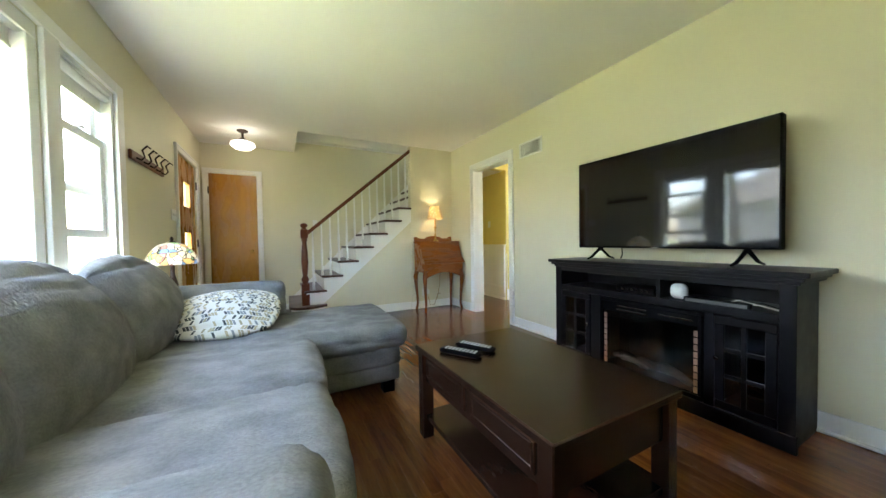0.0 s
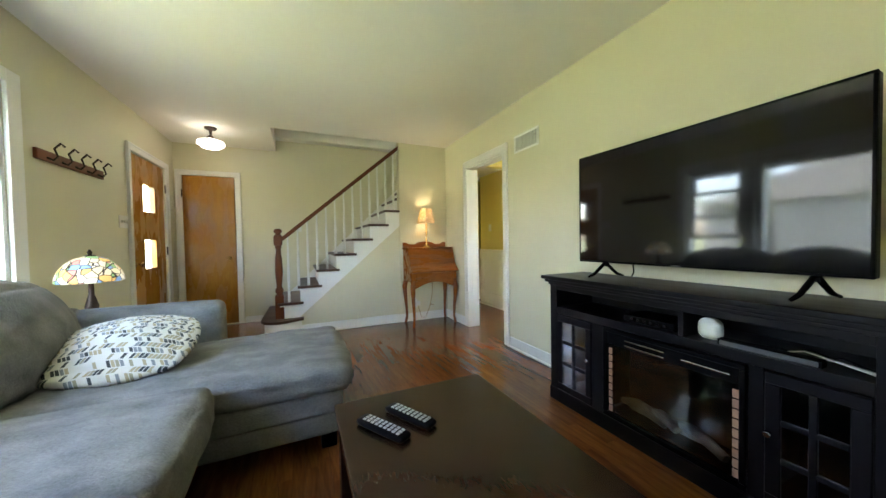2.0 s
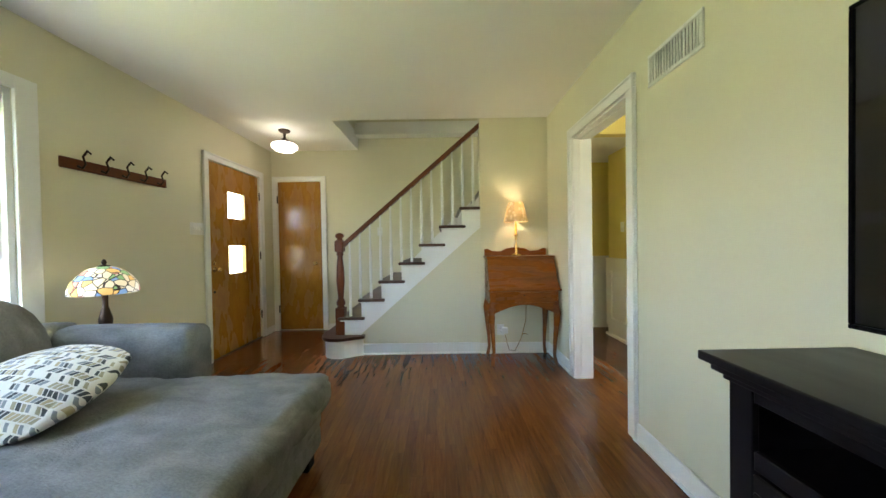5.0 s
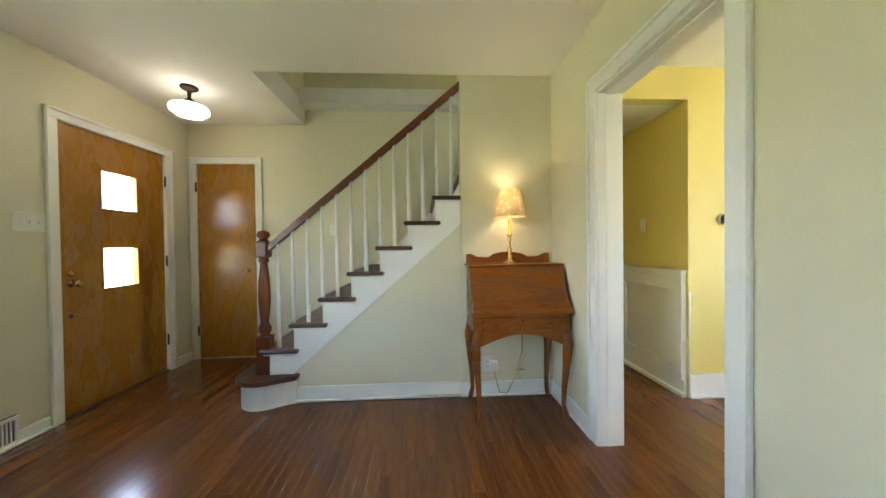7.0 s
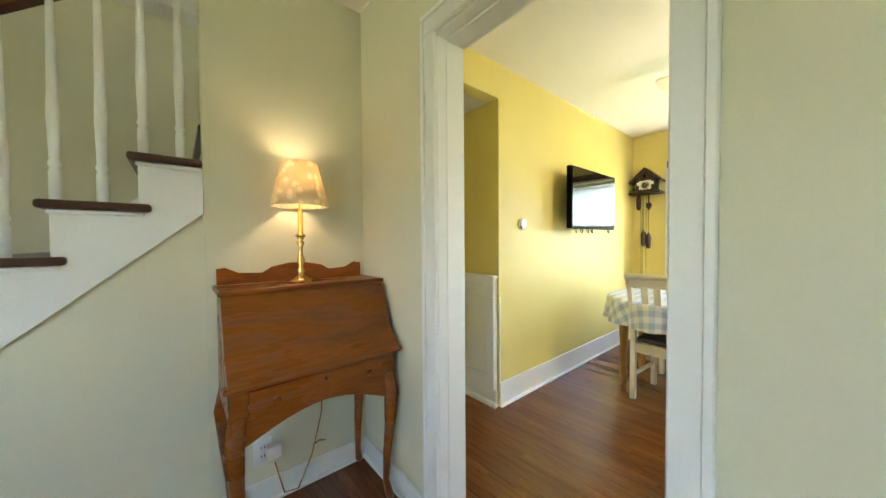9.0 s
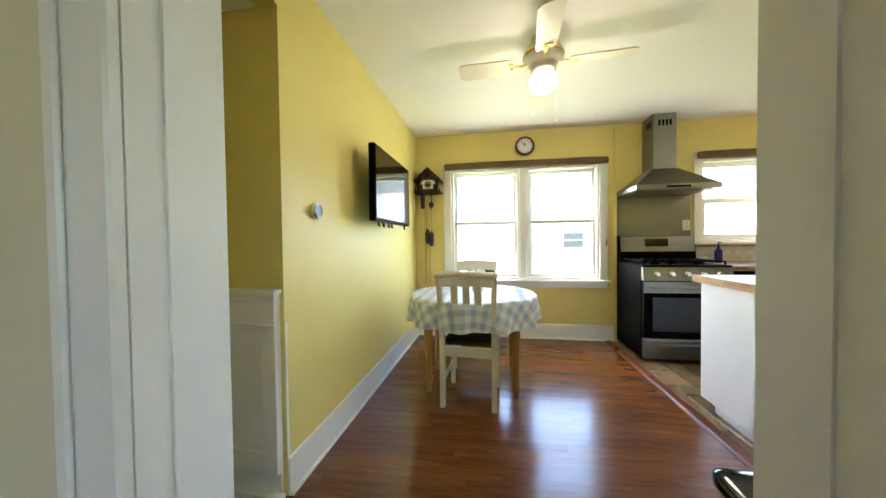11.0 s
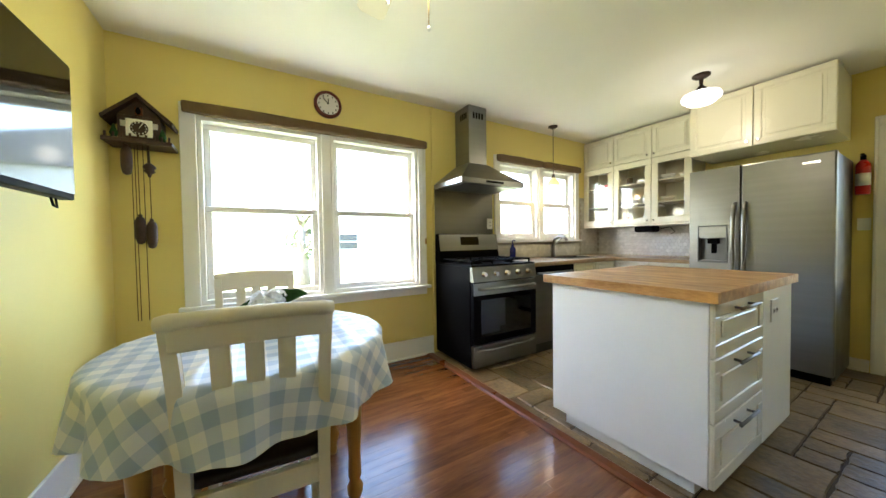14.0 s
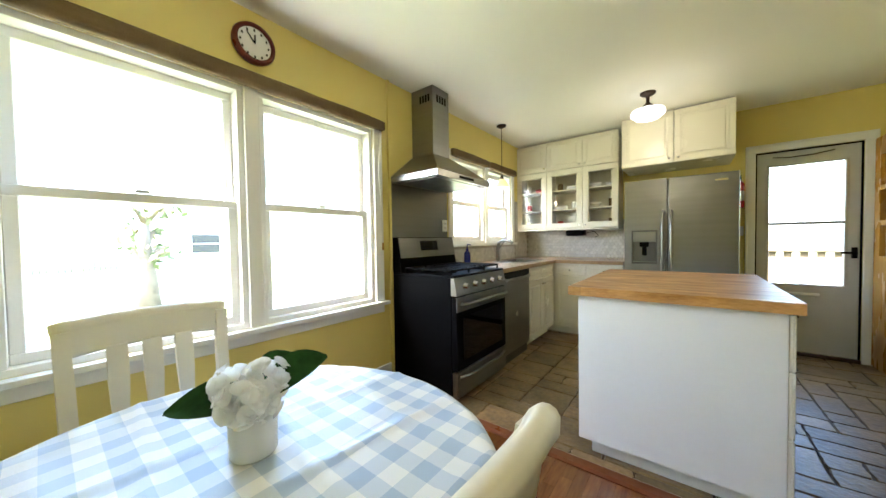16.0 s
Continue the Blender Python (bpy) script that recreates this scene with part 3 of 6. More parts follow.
baseboard("baseboard_partition_s", (X1, Y0), (X1, 3.019), 0.11, "y", -1)
baseboard("baseboard_partition_n", (X1, 3.951), (X1, 4.535), 0.11, "y", -1)
baseboard("baseboard_stair_end", (1.95, 4.535), (X1, 4.535), 0.11, "x", -1)
baseboard("baseboard_stair_side", (0.70, 4.55), (1.95, 4.55), 0.115, "x", -1)
baseboard("baseboard_west_n", (X0, 5.336), (X0, YC), 0.085, "y", 1)
baseboard("baseboard_west_s", (X0, Y0), (X0, 4.31), 0.085, "y", 1)
baseboard("baseboard_closet", (-0.015, YC), (0.45, YC), 0.085, "x", -1)
baseboard("baseboard_kitchen_n", (3.65, YN), (X3, YN), 0.18, "x", -1)
baseboard("baseboard_kitchen_e", (X3, 2.07), (X3, YN), 0.18, "y", -1)
baseboard("baseboard_kitchen_s", (3.82, YS), (3.93, YS), 0.10, "x", 1)
baseboard("baseboard_hall_end", (X2, 5.48), (4.5, 5.48), 0.15, "x", -1)
structure("wainscot_hall", boxes(((3.634, YN + 0.02, 0), (3.65, 5.16, 0.935)), ((3.600, YN + 0.01, 0.935), (3.65, 5.16, 0.955)), ((3.612, YN + 0.02, 0.90), (3.634, 5.16, 0.935)), ((3.612, YN + 0.02, 0.12), (3.634, 4.46, 0.80)), ((3.612, 5.05, 0.12), (3.634, 5.16, 0.80)),
          ((3.612, 4.46, 0.12), (3.634, 5.05, 0.22)), ((3.612, YN + 0.02, 0.80), (3.634, 5.16, 0.90)), ((3.600, YN, 0), (3.634, 5.16, 0.03)), ((3.6505, YN - 0.004, 0.18), (3.664, YN - 0.0005, 0.80)), bevel=0.003), TRIM, "white panelled wainscot", "wainscot")
structure("wainscot_hall_end", boxes(((2.85, 5.465, 0), (4.5, 5.479, 0.965)), ((2.85, 5.455, 0.90), (4.5, 5.479, 0.965)), bevel=0.003), TRIM, "white panelled wainscot", "wainscot")

# planks of the oak floor: strips along y, the near ones as parts
rng = random.Random(4)
plank_meshes = {}


def plank_bm(w, ln):
    bm = bmesh.new()
    box(bm, (-w / 2, 0, -0.012), (w / 2, ln, 0.0))
    return bm


plank_jobs = []
W = 0.0572
x = X0 - 0.01
while x < X3:
    lo_y, hi_y = (Y0, 5.56) if x + W / 2 < X2 else (2.166, 5.5)
    y = lo_y - rng.random() * 0.8
    while y < hi_y:
        ln = rng.choice((0.45, 0.6, 0.8, 1.0, 1.2))
        a, b = max(y, lo_y), min(y + ln, hi_y)
        if b - a > 0.03:
            plank_jobs.append((x + W / 2, a, round(b - a, 3)))
        y += ln
    x += W


# ---- windows ----
def sash(bm, axis, a, b, u0, u1, v0, v1, w=0.038):
    me = bpy.data.meshes.new("tmp")
    f = framebox(axis, a, b, u0, u1, v0, v1, w, "lrtb", 0.004)
    f.to_mesh(me)
    f.free()
    bm.from_mesh(me)
    return bm


def glazing(name, axis, w, u0, u1, v0, v1, parent):
    lo = {"x": (w, u0, v0), "y": (u0, w, v0)}[axis]
    hi = {"x": (w + 0.004, u1, v1), "y": (u1, w + 0.004, v1)}[axis]
    ob = part(name, B(lo, hi), GLASS, parent)
    ob.visible_shadow = False
    return ob


def hung_window(name, x_in, out, y0, y1, z0, z1, label, mid, raised=0.0, w=0.05):
    """A double-hung window in a wall across x; out is the sign of the outside."""
    th = thing(name, (x_in, (y0 + y1) / 2, z0), label, "window", kind="structure")
    a, b = sorted((x_in + out * 0.002, x_in + out * 0.15))
    part("window_frame", framebox("x", a, b, y0, y1, z0, z1, 0.03, "lrtb", 0.002), TRIM, th)
    i0, i1, k0, k1 = y0 + 0.03, y1 - 0.03, z0 + 0.03, z1 - 0.03
    for nm, d0, lo, hi in (("upper_sash", 0.085, mid - 0.02, k1), ("lower_sash", 0.045, k0 + raised, mid + 0.02 + raised)):
        a, b = sorted((x_in + out * d0, x_in + out * (d0 + 0.035)))
        s = part(nm, framebox("x", a, b, i0, i1, lo, hi, w, "lrtb", 0.004), TRIM, th)
        glazing("pane", "x", (a + b) / 2, i0 + w, i1 - w, lo + w, hi - w, s)
    lk = (y0 + y1) / 2
    a, b = sorted((x_in + out * 0.03, x_in + out * 0.06))
    part("sash_lock", B((a, lk - 0.025, mid + 0.022 + raised), (b, lk + 0.025, mid + 0.036 + raised), 0.003), WHITEPL, th)
    return th


hung_window("window_1", X0 + 0.0, -1, 2.34, 2.96, 0.72, 2.04, "white double-hung window, lower sash raised", 1.36, 0.33)
hung_window("window_2", X0, -1, 0.08, 0.75, 0.72, 2.04, "white double-hung window", 1.36, 0.0)
pw = thing("window_3", (X0, 1.5, 0.72), "large white picture window", "window", kind="structure")
part("window_frame", framebox("x", X0 - 0.15, X0 - 0.002, 0.85, 2.22, 0.72, 2.04, 0.07, "lrtb", 0.004), TRIM, pw)
glazing("pane", "x", X0 - 0.09, 0.92, 2.15, 0.79, 1.97, pw)
structure("trim_living_windows", boxes(((X0, 2.96, 0.72), (X0 + 0.022, 3.06, 2.115)), ((X0, 2.22, 0.72), (X0 + 0.022, 2.34, 2.04)), ((X0, 0.75, 0.72), (X0 + 0.022, 0.85, 2.04)), ((X0, -0.02, 0.72), (X0 + 0.022, 0.08, 2.115)),
          ((X0, 0.08, 2.04), (X0 + 0.022, 2.96, 2.115)), ((X0, -0.05, 0.69), (X0 + 0.05, 3.09, 0.72)), ((X0, -0.02, 0.61), (X0 + 0.016, 3.06, 0.69)), bevel=0.004), TRIM, "white painted window casing and sill", "trim")
for a, b in LWIN:
    bl = thing("roller_blind", (X0 - 0.03, (a + b) / 2, 1.93), "white roller blind rolled up in its window", "blind", "living room blinds")
    part("roll", L([(0.024, a + 0.03), (0.024, b - 0.03)], (X0 - 0.03, 0, 1.985), 14, "y"), WHITEPL, bl)
    part("hanging_cloth", B((X0 - 0.055, a + 0.035, 1.90), (X0 - 0.052, b - 0.035, 1.985)), WHITEPL, bl)
    part("bottom_bar", B((X0 - 0.060, a + 0.035, 1.885), (X0 - 0.047, b - 0.035, 1.90), 0.003), WHITEPL, bl)

hung_window("window_4", X3, 1, 3.11, 3.93, 0.70, 2.03, "white vinyl double-hung kitchen window", 1.385, w=0.042)
hung_window("window_5", X3, 1, 2.22, 3.035, 0.70, 2.03, "white vinyl double-hung kitchen window", 1.385, w=0.042)
hung_window("window_6", X3, 1, 0.53, 1.19, 1.13, 2.03, "white double-hung window over the sink", 1.58)
hung_window("window_7", X3, 1, -0.17, 0.46, 1.13, 2.03, "white double-hung window over the sink", 1.58)
structure("trim_kitchen_window", boxes(((X3 - 0.022, 3.93, 0.70), (X3, 4.02, 2.10)), ((X3 - 0.022, 2.14, 0.70), (X3, 2.22, 2.10)), ((X3 - 0.022, 2.22, 2.03), (X3, 3.93, 2.10)), ((X3 - 0.018, 3.035, 0.70), (X3 + 0.14, 3.11, 2.03)),
          ((X3 - 0.055, 2.11, 0.672), (X3, 4.05, 0.70)), ((X3 - 0.016, 2.14, 0.61), (X3, 4.02, 0.672)), bevel=0.004), TRIM, "white painted window casing and sill", "trim")
structure("trim_sink_window", boxes(((X3 - 0.022, 1.19, 1.13), (X3, 1.26, 2.10)), ((X3 - 0.022, -0.24, 1.13), (X3, -0.17, 2.10)), ((X3 - 0.022, -0.17, 2.03), (X3, 1.19, 2.10)), ((X3 - 0.018, 0.46, 1.13), (X3 + 0.14, 0.53, 2.03)),
          ((X3 - 0.05, -0.27, 1.10), (X3, 1.28, 1.13)), bevel=0.004), TRIM, "white painted window casing and sill", "trim")
for a, b, z in ((2.15, 4.00, 2.06), (0.51, 1.24, 2.06), (-0.22, 0.48, 2.06)):
    sh = thing("roman_shade", (X3 - 0.05, (a + b) / 2, z - 0.045), "brown woven shade rolled up over its window", "shade", "kitchen shades")
    part("head_cloth", cushion((X3 - 0.075, a, z - 0.042), (X3 - 0.023, b, z + 0.042), 0.02, 0.002, 0.003, 10), BROWNFAB, sh)
    part("end_cap", B((X3 - 0.07, a - 0.006, z - 0.03), (X3 - 0.023, a, z + 0.03), 0.003), BROWNFAB, sh)
cord = thing("shade_cord", (X3 - 0.03, 2.17, 1.2), "white shade cord hanging beside the kitchen window", "cord")
part("string", T([(X3 - 0.03, 2.17, 2.02), (X3 - 0.035, 2.19, 1.7), (X3 - 0.03, 2.165, 1.45), (X3 - 0.03, 2.155, 1.16)], 0.003, 6), WHITEPL, cord)
part("tassel", L([(0.004, 1.10), (0.009, 1.11), (0.007, 1.16)], (X3 - 0.03, 2.155, 0), 10), PINE, cord)

# ---- outdoors ----
structure("ground", B((-300, -300, -0.7), (300, 300, -0.35)), GRASS, "mown green lawn", "ground")


def house(at, sx, sy, h, roof, label, mat):
    th = thing("neighbour_house", at, label, "house")
    x, y, z = at
    part("wall", B((x - sx / 2, y - sy / 2, z), (x + sx / 2, y + sy / 2, z + h)), mat, th)
    part("roof", P([(y - sy / 2 - 0.4, z + h), (y + sy / 2 + 0.4, z + h), (y, z + h + roof)], x - sx / 2 - 0.3, x + sx / 2 + 0.3, "x"), ROOFM, th)
    return th


hs = house((40.0, -5.0, -0.35), 8, 24.0, 7.0, 3.0, "white sided neighbouring house with a grey gable roof", SIDING)
for yy in (-4.67,):
    w = part("window", B((35.93, yy - 1.05, 0.35), (35.99, yy + 1.05, 2.05)), SIDING, hs)
    for zz in (0.45, 1.25):
        part("pane", B((35.90, yy - 0.95, zz), (35.94, yy + 0.95, zz + 0.7)), FARPANE, w)
house((-24.0, 6.0, -0.35), 8, 12.0, 3.4, 2.2, "grey sided house across the street", GREYSIDING)


def fence(at0, at1, n, hgt, label, group, mat):
    th = thing("picket_fence", at0, label, "fence", group)
    a, b = Vector(at0), Vector(at1)
    d = (b - a).normalized()
    for z in (0.25, hgt - 0.25):
        p, q = a + Vector((0, 0, z)), b + Vector((0, 0, z))
        part("rail", T([p, q], 0.035, 4), mat, th)
    for i in range(n):
        c = a + (b - a) * (i + 0.5) / n
        bm = P([(-0.05, 0), (0.05, 0), (0.05, hgt - 0.06), (0, hgt), (-0.05, hgt - 0.06)], -0.05, -0.03, "y")
        bmesh.ops.rotate(bm, verts=bm.verts[:], cent=(0, 0, 0), matrix=Matrix.Rotation(math.atan2(d.y, d.x), 3, "Z"))
        bmesh.ops.translate(bm, verts=bm.verts[:], vec=c)
        part("picket", bm, mat, th)
    return th


fence((31.8, 0.9, -0.35), (31.8, 12.0, -0.35), 50, 1.15, "pale picket fence across the back lawn, shade put into its grey", "yard fences", FENCEWOOD)
fence((0.5, -4.2, -0.35), (5.5, -4.2, -0.35), 26, 1.5, "tan board fence beyond the back door", "yard fences", TANFENCE)


def tree(at, h, r, spread, leaves, label, seed):
    rg = random.Random(seed)
    th = thing("tree", at, label, "tree", "yard trees")
    x, y, z = at
    part("trunk", T([(x, y, z), (x + 0.05, y, z + h * 0.3), (x - 0.05, y + 0.08, z + h * 0.6), (x, y, z + h)], [r * 1.3, r, r * 0.8, r * 0.3], 10), BARK, th)
    tips = []
    for i in range(11):
        a, k = rg.random() * 6.28, 0.4 + 0.5 * rg.random()
        p = Vector((x, y, z + h * k))
        d = Vector((math.cos(a), math.sin(a), 0.5 + rg.random() * 0.6)) * spread * (0.5 + 0.5 * rg.random())
        part("limb", T([p, p + d * 0.5 + Vector((0, 0, 0.1)), p + d], [r * 0.45, r * 0.28, r * 0.08], 7), BARK, th)
        tips += [p + d * s for s in (0.5, 0.75, 1.0)]
    bm = bmesh.new()
    for i in range(leaves):
        c = rg.choice(tips) + Vector([rg.gauss(0, spread * 0.22) for _ in range(3)])
        u = Vector([rg.gauss(0, 1) for _ in range(3)]).normalized() * (0.06 + 0.08 * rg.random())
        v = u.orthogonal().normalized() * u.length * 0.5
        bm.faces.new([bm.verts.new(c + q) for q in (-u, v, u, -v)])
    part("crown", bm, FOLIAGE, th)


tree((14.8, 2.2, -0.35), 2.5, 0.18, 0.55, 240, "young yard tree with a thick trunk beyond the kitchen window", 3)
tree((-9.0, 2.6, -0.35), 6.5, 0.22, 2.6, 2200, "leafy tree before the living room windows", 5)
tree((-11.0, 5.8, -0.35), 7.0, 0.22, 2.8, 2200, "leafy tree before the living room windows", 8)
tree((-8.0, -1.5, -0.35), 6.0, 0.2, 2.4, 1800, "leafy tree before the living room windows", 9)


# ---- doors ----
fd = thing("door_1", (X0 - 0.02, 4.83, 0), "closed varnished birch front door with two square panes", "door", kind="structure")
part("slab", holed("x", X0 - 0.055, X0 - 0.012, 4.39, 5.26, 0.012, 2.04, [(4.69, 4.985, 1.48, 1.775), (4.69, 4.985, 0.865, 1.18)]), DOORWOOD, fd)
for z0, z1 in ((1.48, 1.775), (0.865, 1.18)):
    s = part("pane_stop", framebox("x", X0 - 0.013, X0 - 0.006, 4.68, 4.995, z0 - 0.01, z1 + 0.01, 0.014), DOORWOOD, fd)
    glazing("pane", "x", X0 - 0.035, 4.69, 4.985, z0, z1, s)
kn = part("knob", L([(0.026, 0), (0.026, 0.006), (0.010, 0.010), (0.010, 0.035), (0.024, 0.045), (0.027, 0.058), (0.015, 0.068)], (X0 - 0.012, 4.465, 0.93), 18, "x"), BRASS, fd, "worn brass door knob")
part("lock_rose", L([(0.022, 0), (0.022, 0.008), (0.012, 0.014)], (X0 - 0.012, 4.465, 1.0), 16, "x"), BRASS, fd)
part("deadbolt", L([(0.014, 0), (0.012, 0.006)], (X0 - 0.012, 4.46, 0.70), 14, "x"), BRONZE, fd)
for z in (0.3, 1.05, 1.8):
    part("hinge", L([(0.008, z - 0.05), (0.008, z + 0.05)], (X0 + 0.006, 5.262, 0), 10), BRONZE, fd)
structure("door_sill_back", B((3.05, YS - 0.16, -0.01), (3.74, YS + 0.02, 0.03), 0.004), TREADWOOD, "worn wooden door sill", "sill")
structure("door_sill_front", B((X0 - 0.16, 4.385, -0.012), (X0 + 0.015, 5.265, 0.012), 0.004), TREADWOOD, "worn wooden door sill", "sill")
cd = thing("door_2", (-0.385, YC, 0), "closed varnished birch closet door", "door", kind="structure")
part("slab", B((-0.675, YC - 0.016, 0.018), (-0.095, YC - 0.001, 2.04), 0.003), DOORWOOD, cd)
part("knob", L([(0.022, 0), (0.010, -0.008), (0.009, -0.03), (0.022, -0.040), (0.024, -0.052), (0.012, -0.06)], (-0.17, YC - 0.016, 0.925), 18, "y"), BRASS, cd)
for z in (0.3, 1.8):
    part("hinge", L([(0.008, z - 0.05), (0.008, z + 0.05)], (-0.682, YC - 0.024, 0), 10), BRONZE, cd)

bd = thing("door_3", (3.39, YS - 0.02, 0), "grey white back door with a tall glazed panel", "door", kind="structure")
part("slab", holed("y", YS - 0.055, YS - 0.02, 3.051, 3.739, 0.03, 1.998, [(3.14, 3.65, 0.68, 1.86)]), DOORGREY, bd)
part("glass_frame", framebox("y", YS - 0.06, YS - 0.012, 3.13, 3.66, 0.67, 1.87, 0.022), DOORGREY, bd)
part("weatherstrip", framebox("y", YS - 0.018, YS - 0.004, 3.0505, 3.7395, 0.03, 1.9985, 0.012, "lrt", 0.001), BLACK, bd)
part("glass_bar", B((3.14, YS - 0.045, 1.27), (3.65, YS - 0.015, 1.295), 0.003), DARKSTEEL, bd)
glazing("pane", "y", YS - 0.035, 3.15, 3.64, 0.69, 1.85, bd)
part("push_bar", L([(0.014, 3.30), (0.014, 3.55)], (0, YS + 0.0, 0.60), 12, "x"), WHITEPL, bd)
part("latch", boxes(((3.08, YS - 0.02, 0.95), (3.11, YS + 0.01, 1.05)), ((3.08, YS + 0.0, 0.99), (3.18, YS + 0.02, 1.01)), bevel=0.003), BLACK, bd)
part("closer_wire", T([(3.62, YS + 0.0, 1.94), (3.5, YS + 0.005, 1.925), (3.35, YS + 0.005, 1.93), (3.22, YS, 1.95)], 0.005, 6), BRONZE, bd)
od = thing("door_4", (2.99, YS, 0), "open varnished wooden door with small panes, folded against the wall", "door", kind="structure")
part("slab", holed("x", 2.965, 3.0, YS + 0.03, YS + 0.72, 0.012, 1.99, [(YS + a, YS + a + 0.17, z, z + 0.26) for a in (0.13, 0.33, 0.53) for z in (0.98, 1.28, 1.58)]), DOORWOOD, od)
part("knob", L([(0.024, 0), (0.010, 0.01), (0.010, 0.035), (0.026, 0.05), (0.014, 0.066)], (3.0, YS + 0.66, 0.98), 16, "x"), BRASS, od)
for a in (0.13, 0.33, 0.53):
    for z in (0.98, 1.28, 1.58):
        glazing("pane", "x", 2.98, YS + a, YS + a + 0.17, z, z + 0.26, od)

# ---- stairs ----
RUN, RISE, XS = 0.2145, 0.1895, 0.461
stairs = thing("staircase", (1.2, 5.05, 0), "wooden stairs with dark treads and white risers", "stairs")


def stair_line(x):
    return RISE * 2 + (x - XS) * RISE / RUN


poly = [(0.48, 0.0), (0.70, 0.0), (0.70, 0.222), (1.968, 1.326), (1.968, 0.215 + RISE * 7 - 0.032)]
for k in range(7, 0, -1):
    xa = XS + RUN * (k - 1) + 0.028
    poly += [(xa, 0.215 + RISE * k - 0.032)] + ([(xa, 0.215 + RISE * (k - 1) - 0.032)] if k > 1 else [])
part("stringer", P(poly, 4.535, 4.56), TRIM, stairs)
structure("wall_under_stairs", P([(0.70, 0.0), (1.97, 0.0), (1.97, 1.332), (0.70, 0.227)], 4.552, 4.60), SAGE, "sage beige painted wall under the stairs", "wall")
for k in range(1, 12):
    xa, z = XS + RUN * (k - 1), 0.215 + RISE * k
    y0 = 4.50 if k < 8 else 4.65
    part("tread", B((xa, y0, z - 0.03), (min(xa + RUN + 0.064, 1.968) if k < 8 else xa + RUN + 0.02, 5.545, z), 0.010, 2), TREADWOOD, stairs)
    part("riser", B((xa + 0.03, 4.56 if k < 8 else 4.65, z - RISE), (xa + 0.045, 5.545, z - 0.03)), TRIM, stairs)
    if k < 8:
        part("cove", B((xa + 0.022, 4.518, z - 0.046), (min(xa + RUN + 0.045, 1.966), 4.536, z - 0.031), 0.004, 1), TRIM, stairs)
part("skirt_board", P([(0.30, 0.0), (0.30, 0.14), (3.3, 0.14 + 3.0 * RISE / RUN * 1.0 + 0.22), (3.3, 2.2)], 5.546, 5.568), TRIM, stairs)


def bullnose(z0, z1, grow, x_l=0.31, x_r=0.72):
    o = [(x_r, 5.5), (x_l - grow + 0.02, 5.5), (x_l - grow, 4.66)]
    c, r = (x_l + 0.165, 4.585), 0.165 + grow
    for i in range(13):
        a = math.radians(180 + i * 10.5)
        o.append((c[0] + r * math.cos(a), c[1] + r * math.sin(a)))
    o += [(0.66 + grow, 4.50 - grow), (x_r + 0.0, 4.52 - grow)]
    return P(o, z0, z1, "z")


part("starting_riser", bullnose(0.0, 0.183, 0.0, 0.31, 0.715), TRIM, stairs)
part("starting_tread", bullnose(0.184, 0.215, 0.032, 0.31, 0.735), TREADWOOD, stairs)

rail = thing("handrail", (1.2, 4.57, 0.215), "dark stained handrail with a turned newel and white balusters", "railing")
NX, NY = 0.478, 4.57
nw = part("newel", B((NX - 0.047, NY - 0.047, 0.216), (NX + 0.047, NY + 0.047, 0.50), 0.004), RAILWOOD, rail)
part("turning", L([(0.046, 0.50), (0.030, 0.515), (0.044, 0.53), (0.046, 0.56), (0.028, 0.60), (0.034, 0.66), (0.043, 0.78), (0.038, 0.92), (0.027, 1.02), (0.026, 1.05), (0.040, 1.065), (0.030, 1.08), (0.042, 1.095)], (NX, NY, 0), 20), RAILWOOD, nw)
part("block", B((NX - 0.045, NY - 0.045, 1.09), (NX + 0.045, NY + 0.045, 1.21), 0.012), RAILWOOD, nw)
part("finial", L([(0.042, 1.21), (0.030, 1.222), (0.026, 1.232), (0.042, 1.245), (0.047, 1.262), (0.036, 1.282), (0.012, 1.292)], (NX, NY, 0), 20), RAILWOOD, nw)
sl = (2.415 - 1.19) / (1.97 - 0.53)


def rail_z(x):
    return 1.19 + (x - 0.53) * sl


part("rail", P([(0.52, rail_z(0.52) - 0.046), (0.52, rail_z(0.52) - 0.005), (1.968, rail_z(1.968) - 0.005), (1.968, rail_z(1.968) - 0.046)], NY - 0.026, NY + 0.026), RAILWOOD, rail)
part("rail_cap", P([(0.515, rail_z(0.515) - 0.006), (0.515, rail_z(0.515) + 0.012), (1.969, rail_z(1.969) + 0.012), (1.969, rail_z(1.969) - 0.006)], NY - 0.020, NY + 0.020), RAILWOOD, rail)
for i in range(13):
    bx = 0.581 + i * 0.110
    k = int((bx - XS) / RUN)
    z0, z1 = 0.215 + RISE * (k + 1), rail_z(bx) - 0.046
    h = z1 - z0
    part("baluster", L([(0.0155, z0), (0.0155, z0 + 0.10), (0.0115, z0 + 0.11), (0.0175, z0 + 0.125), (0.0125, z0 + 0.14), (0.0165, z0 + 0.30), (0.0135, z0 + 0.55 * h), (0.0095, z1 + 0.012)], (bx, NY, 0), 12), TRIM, rail)

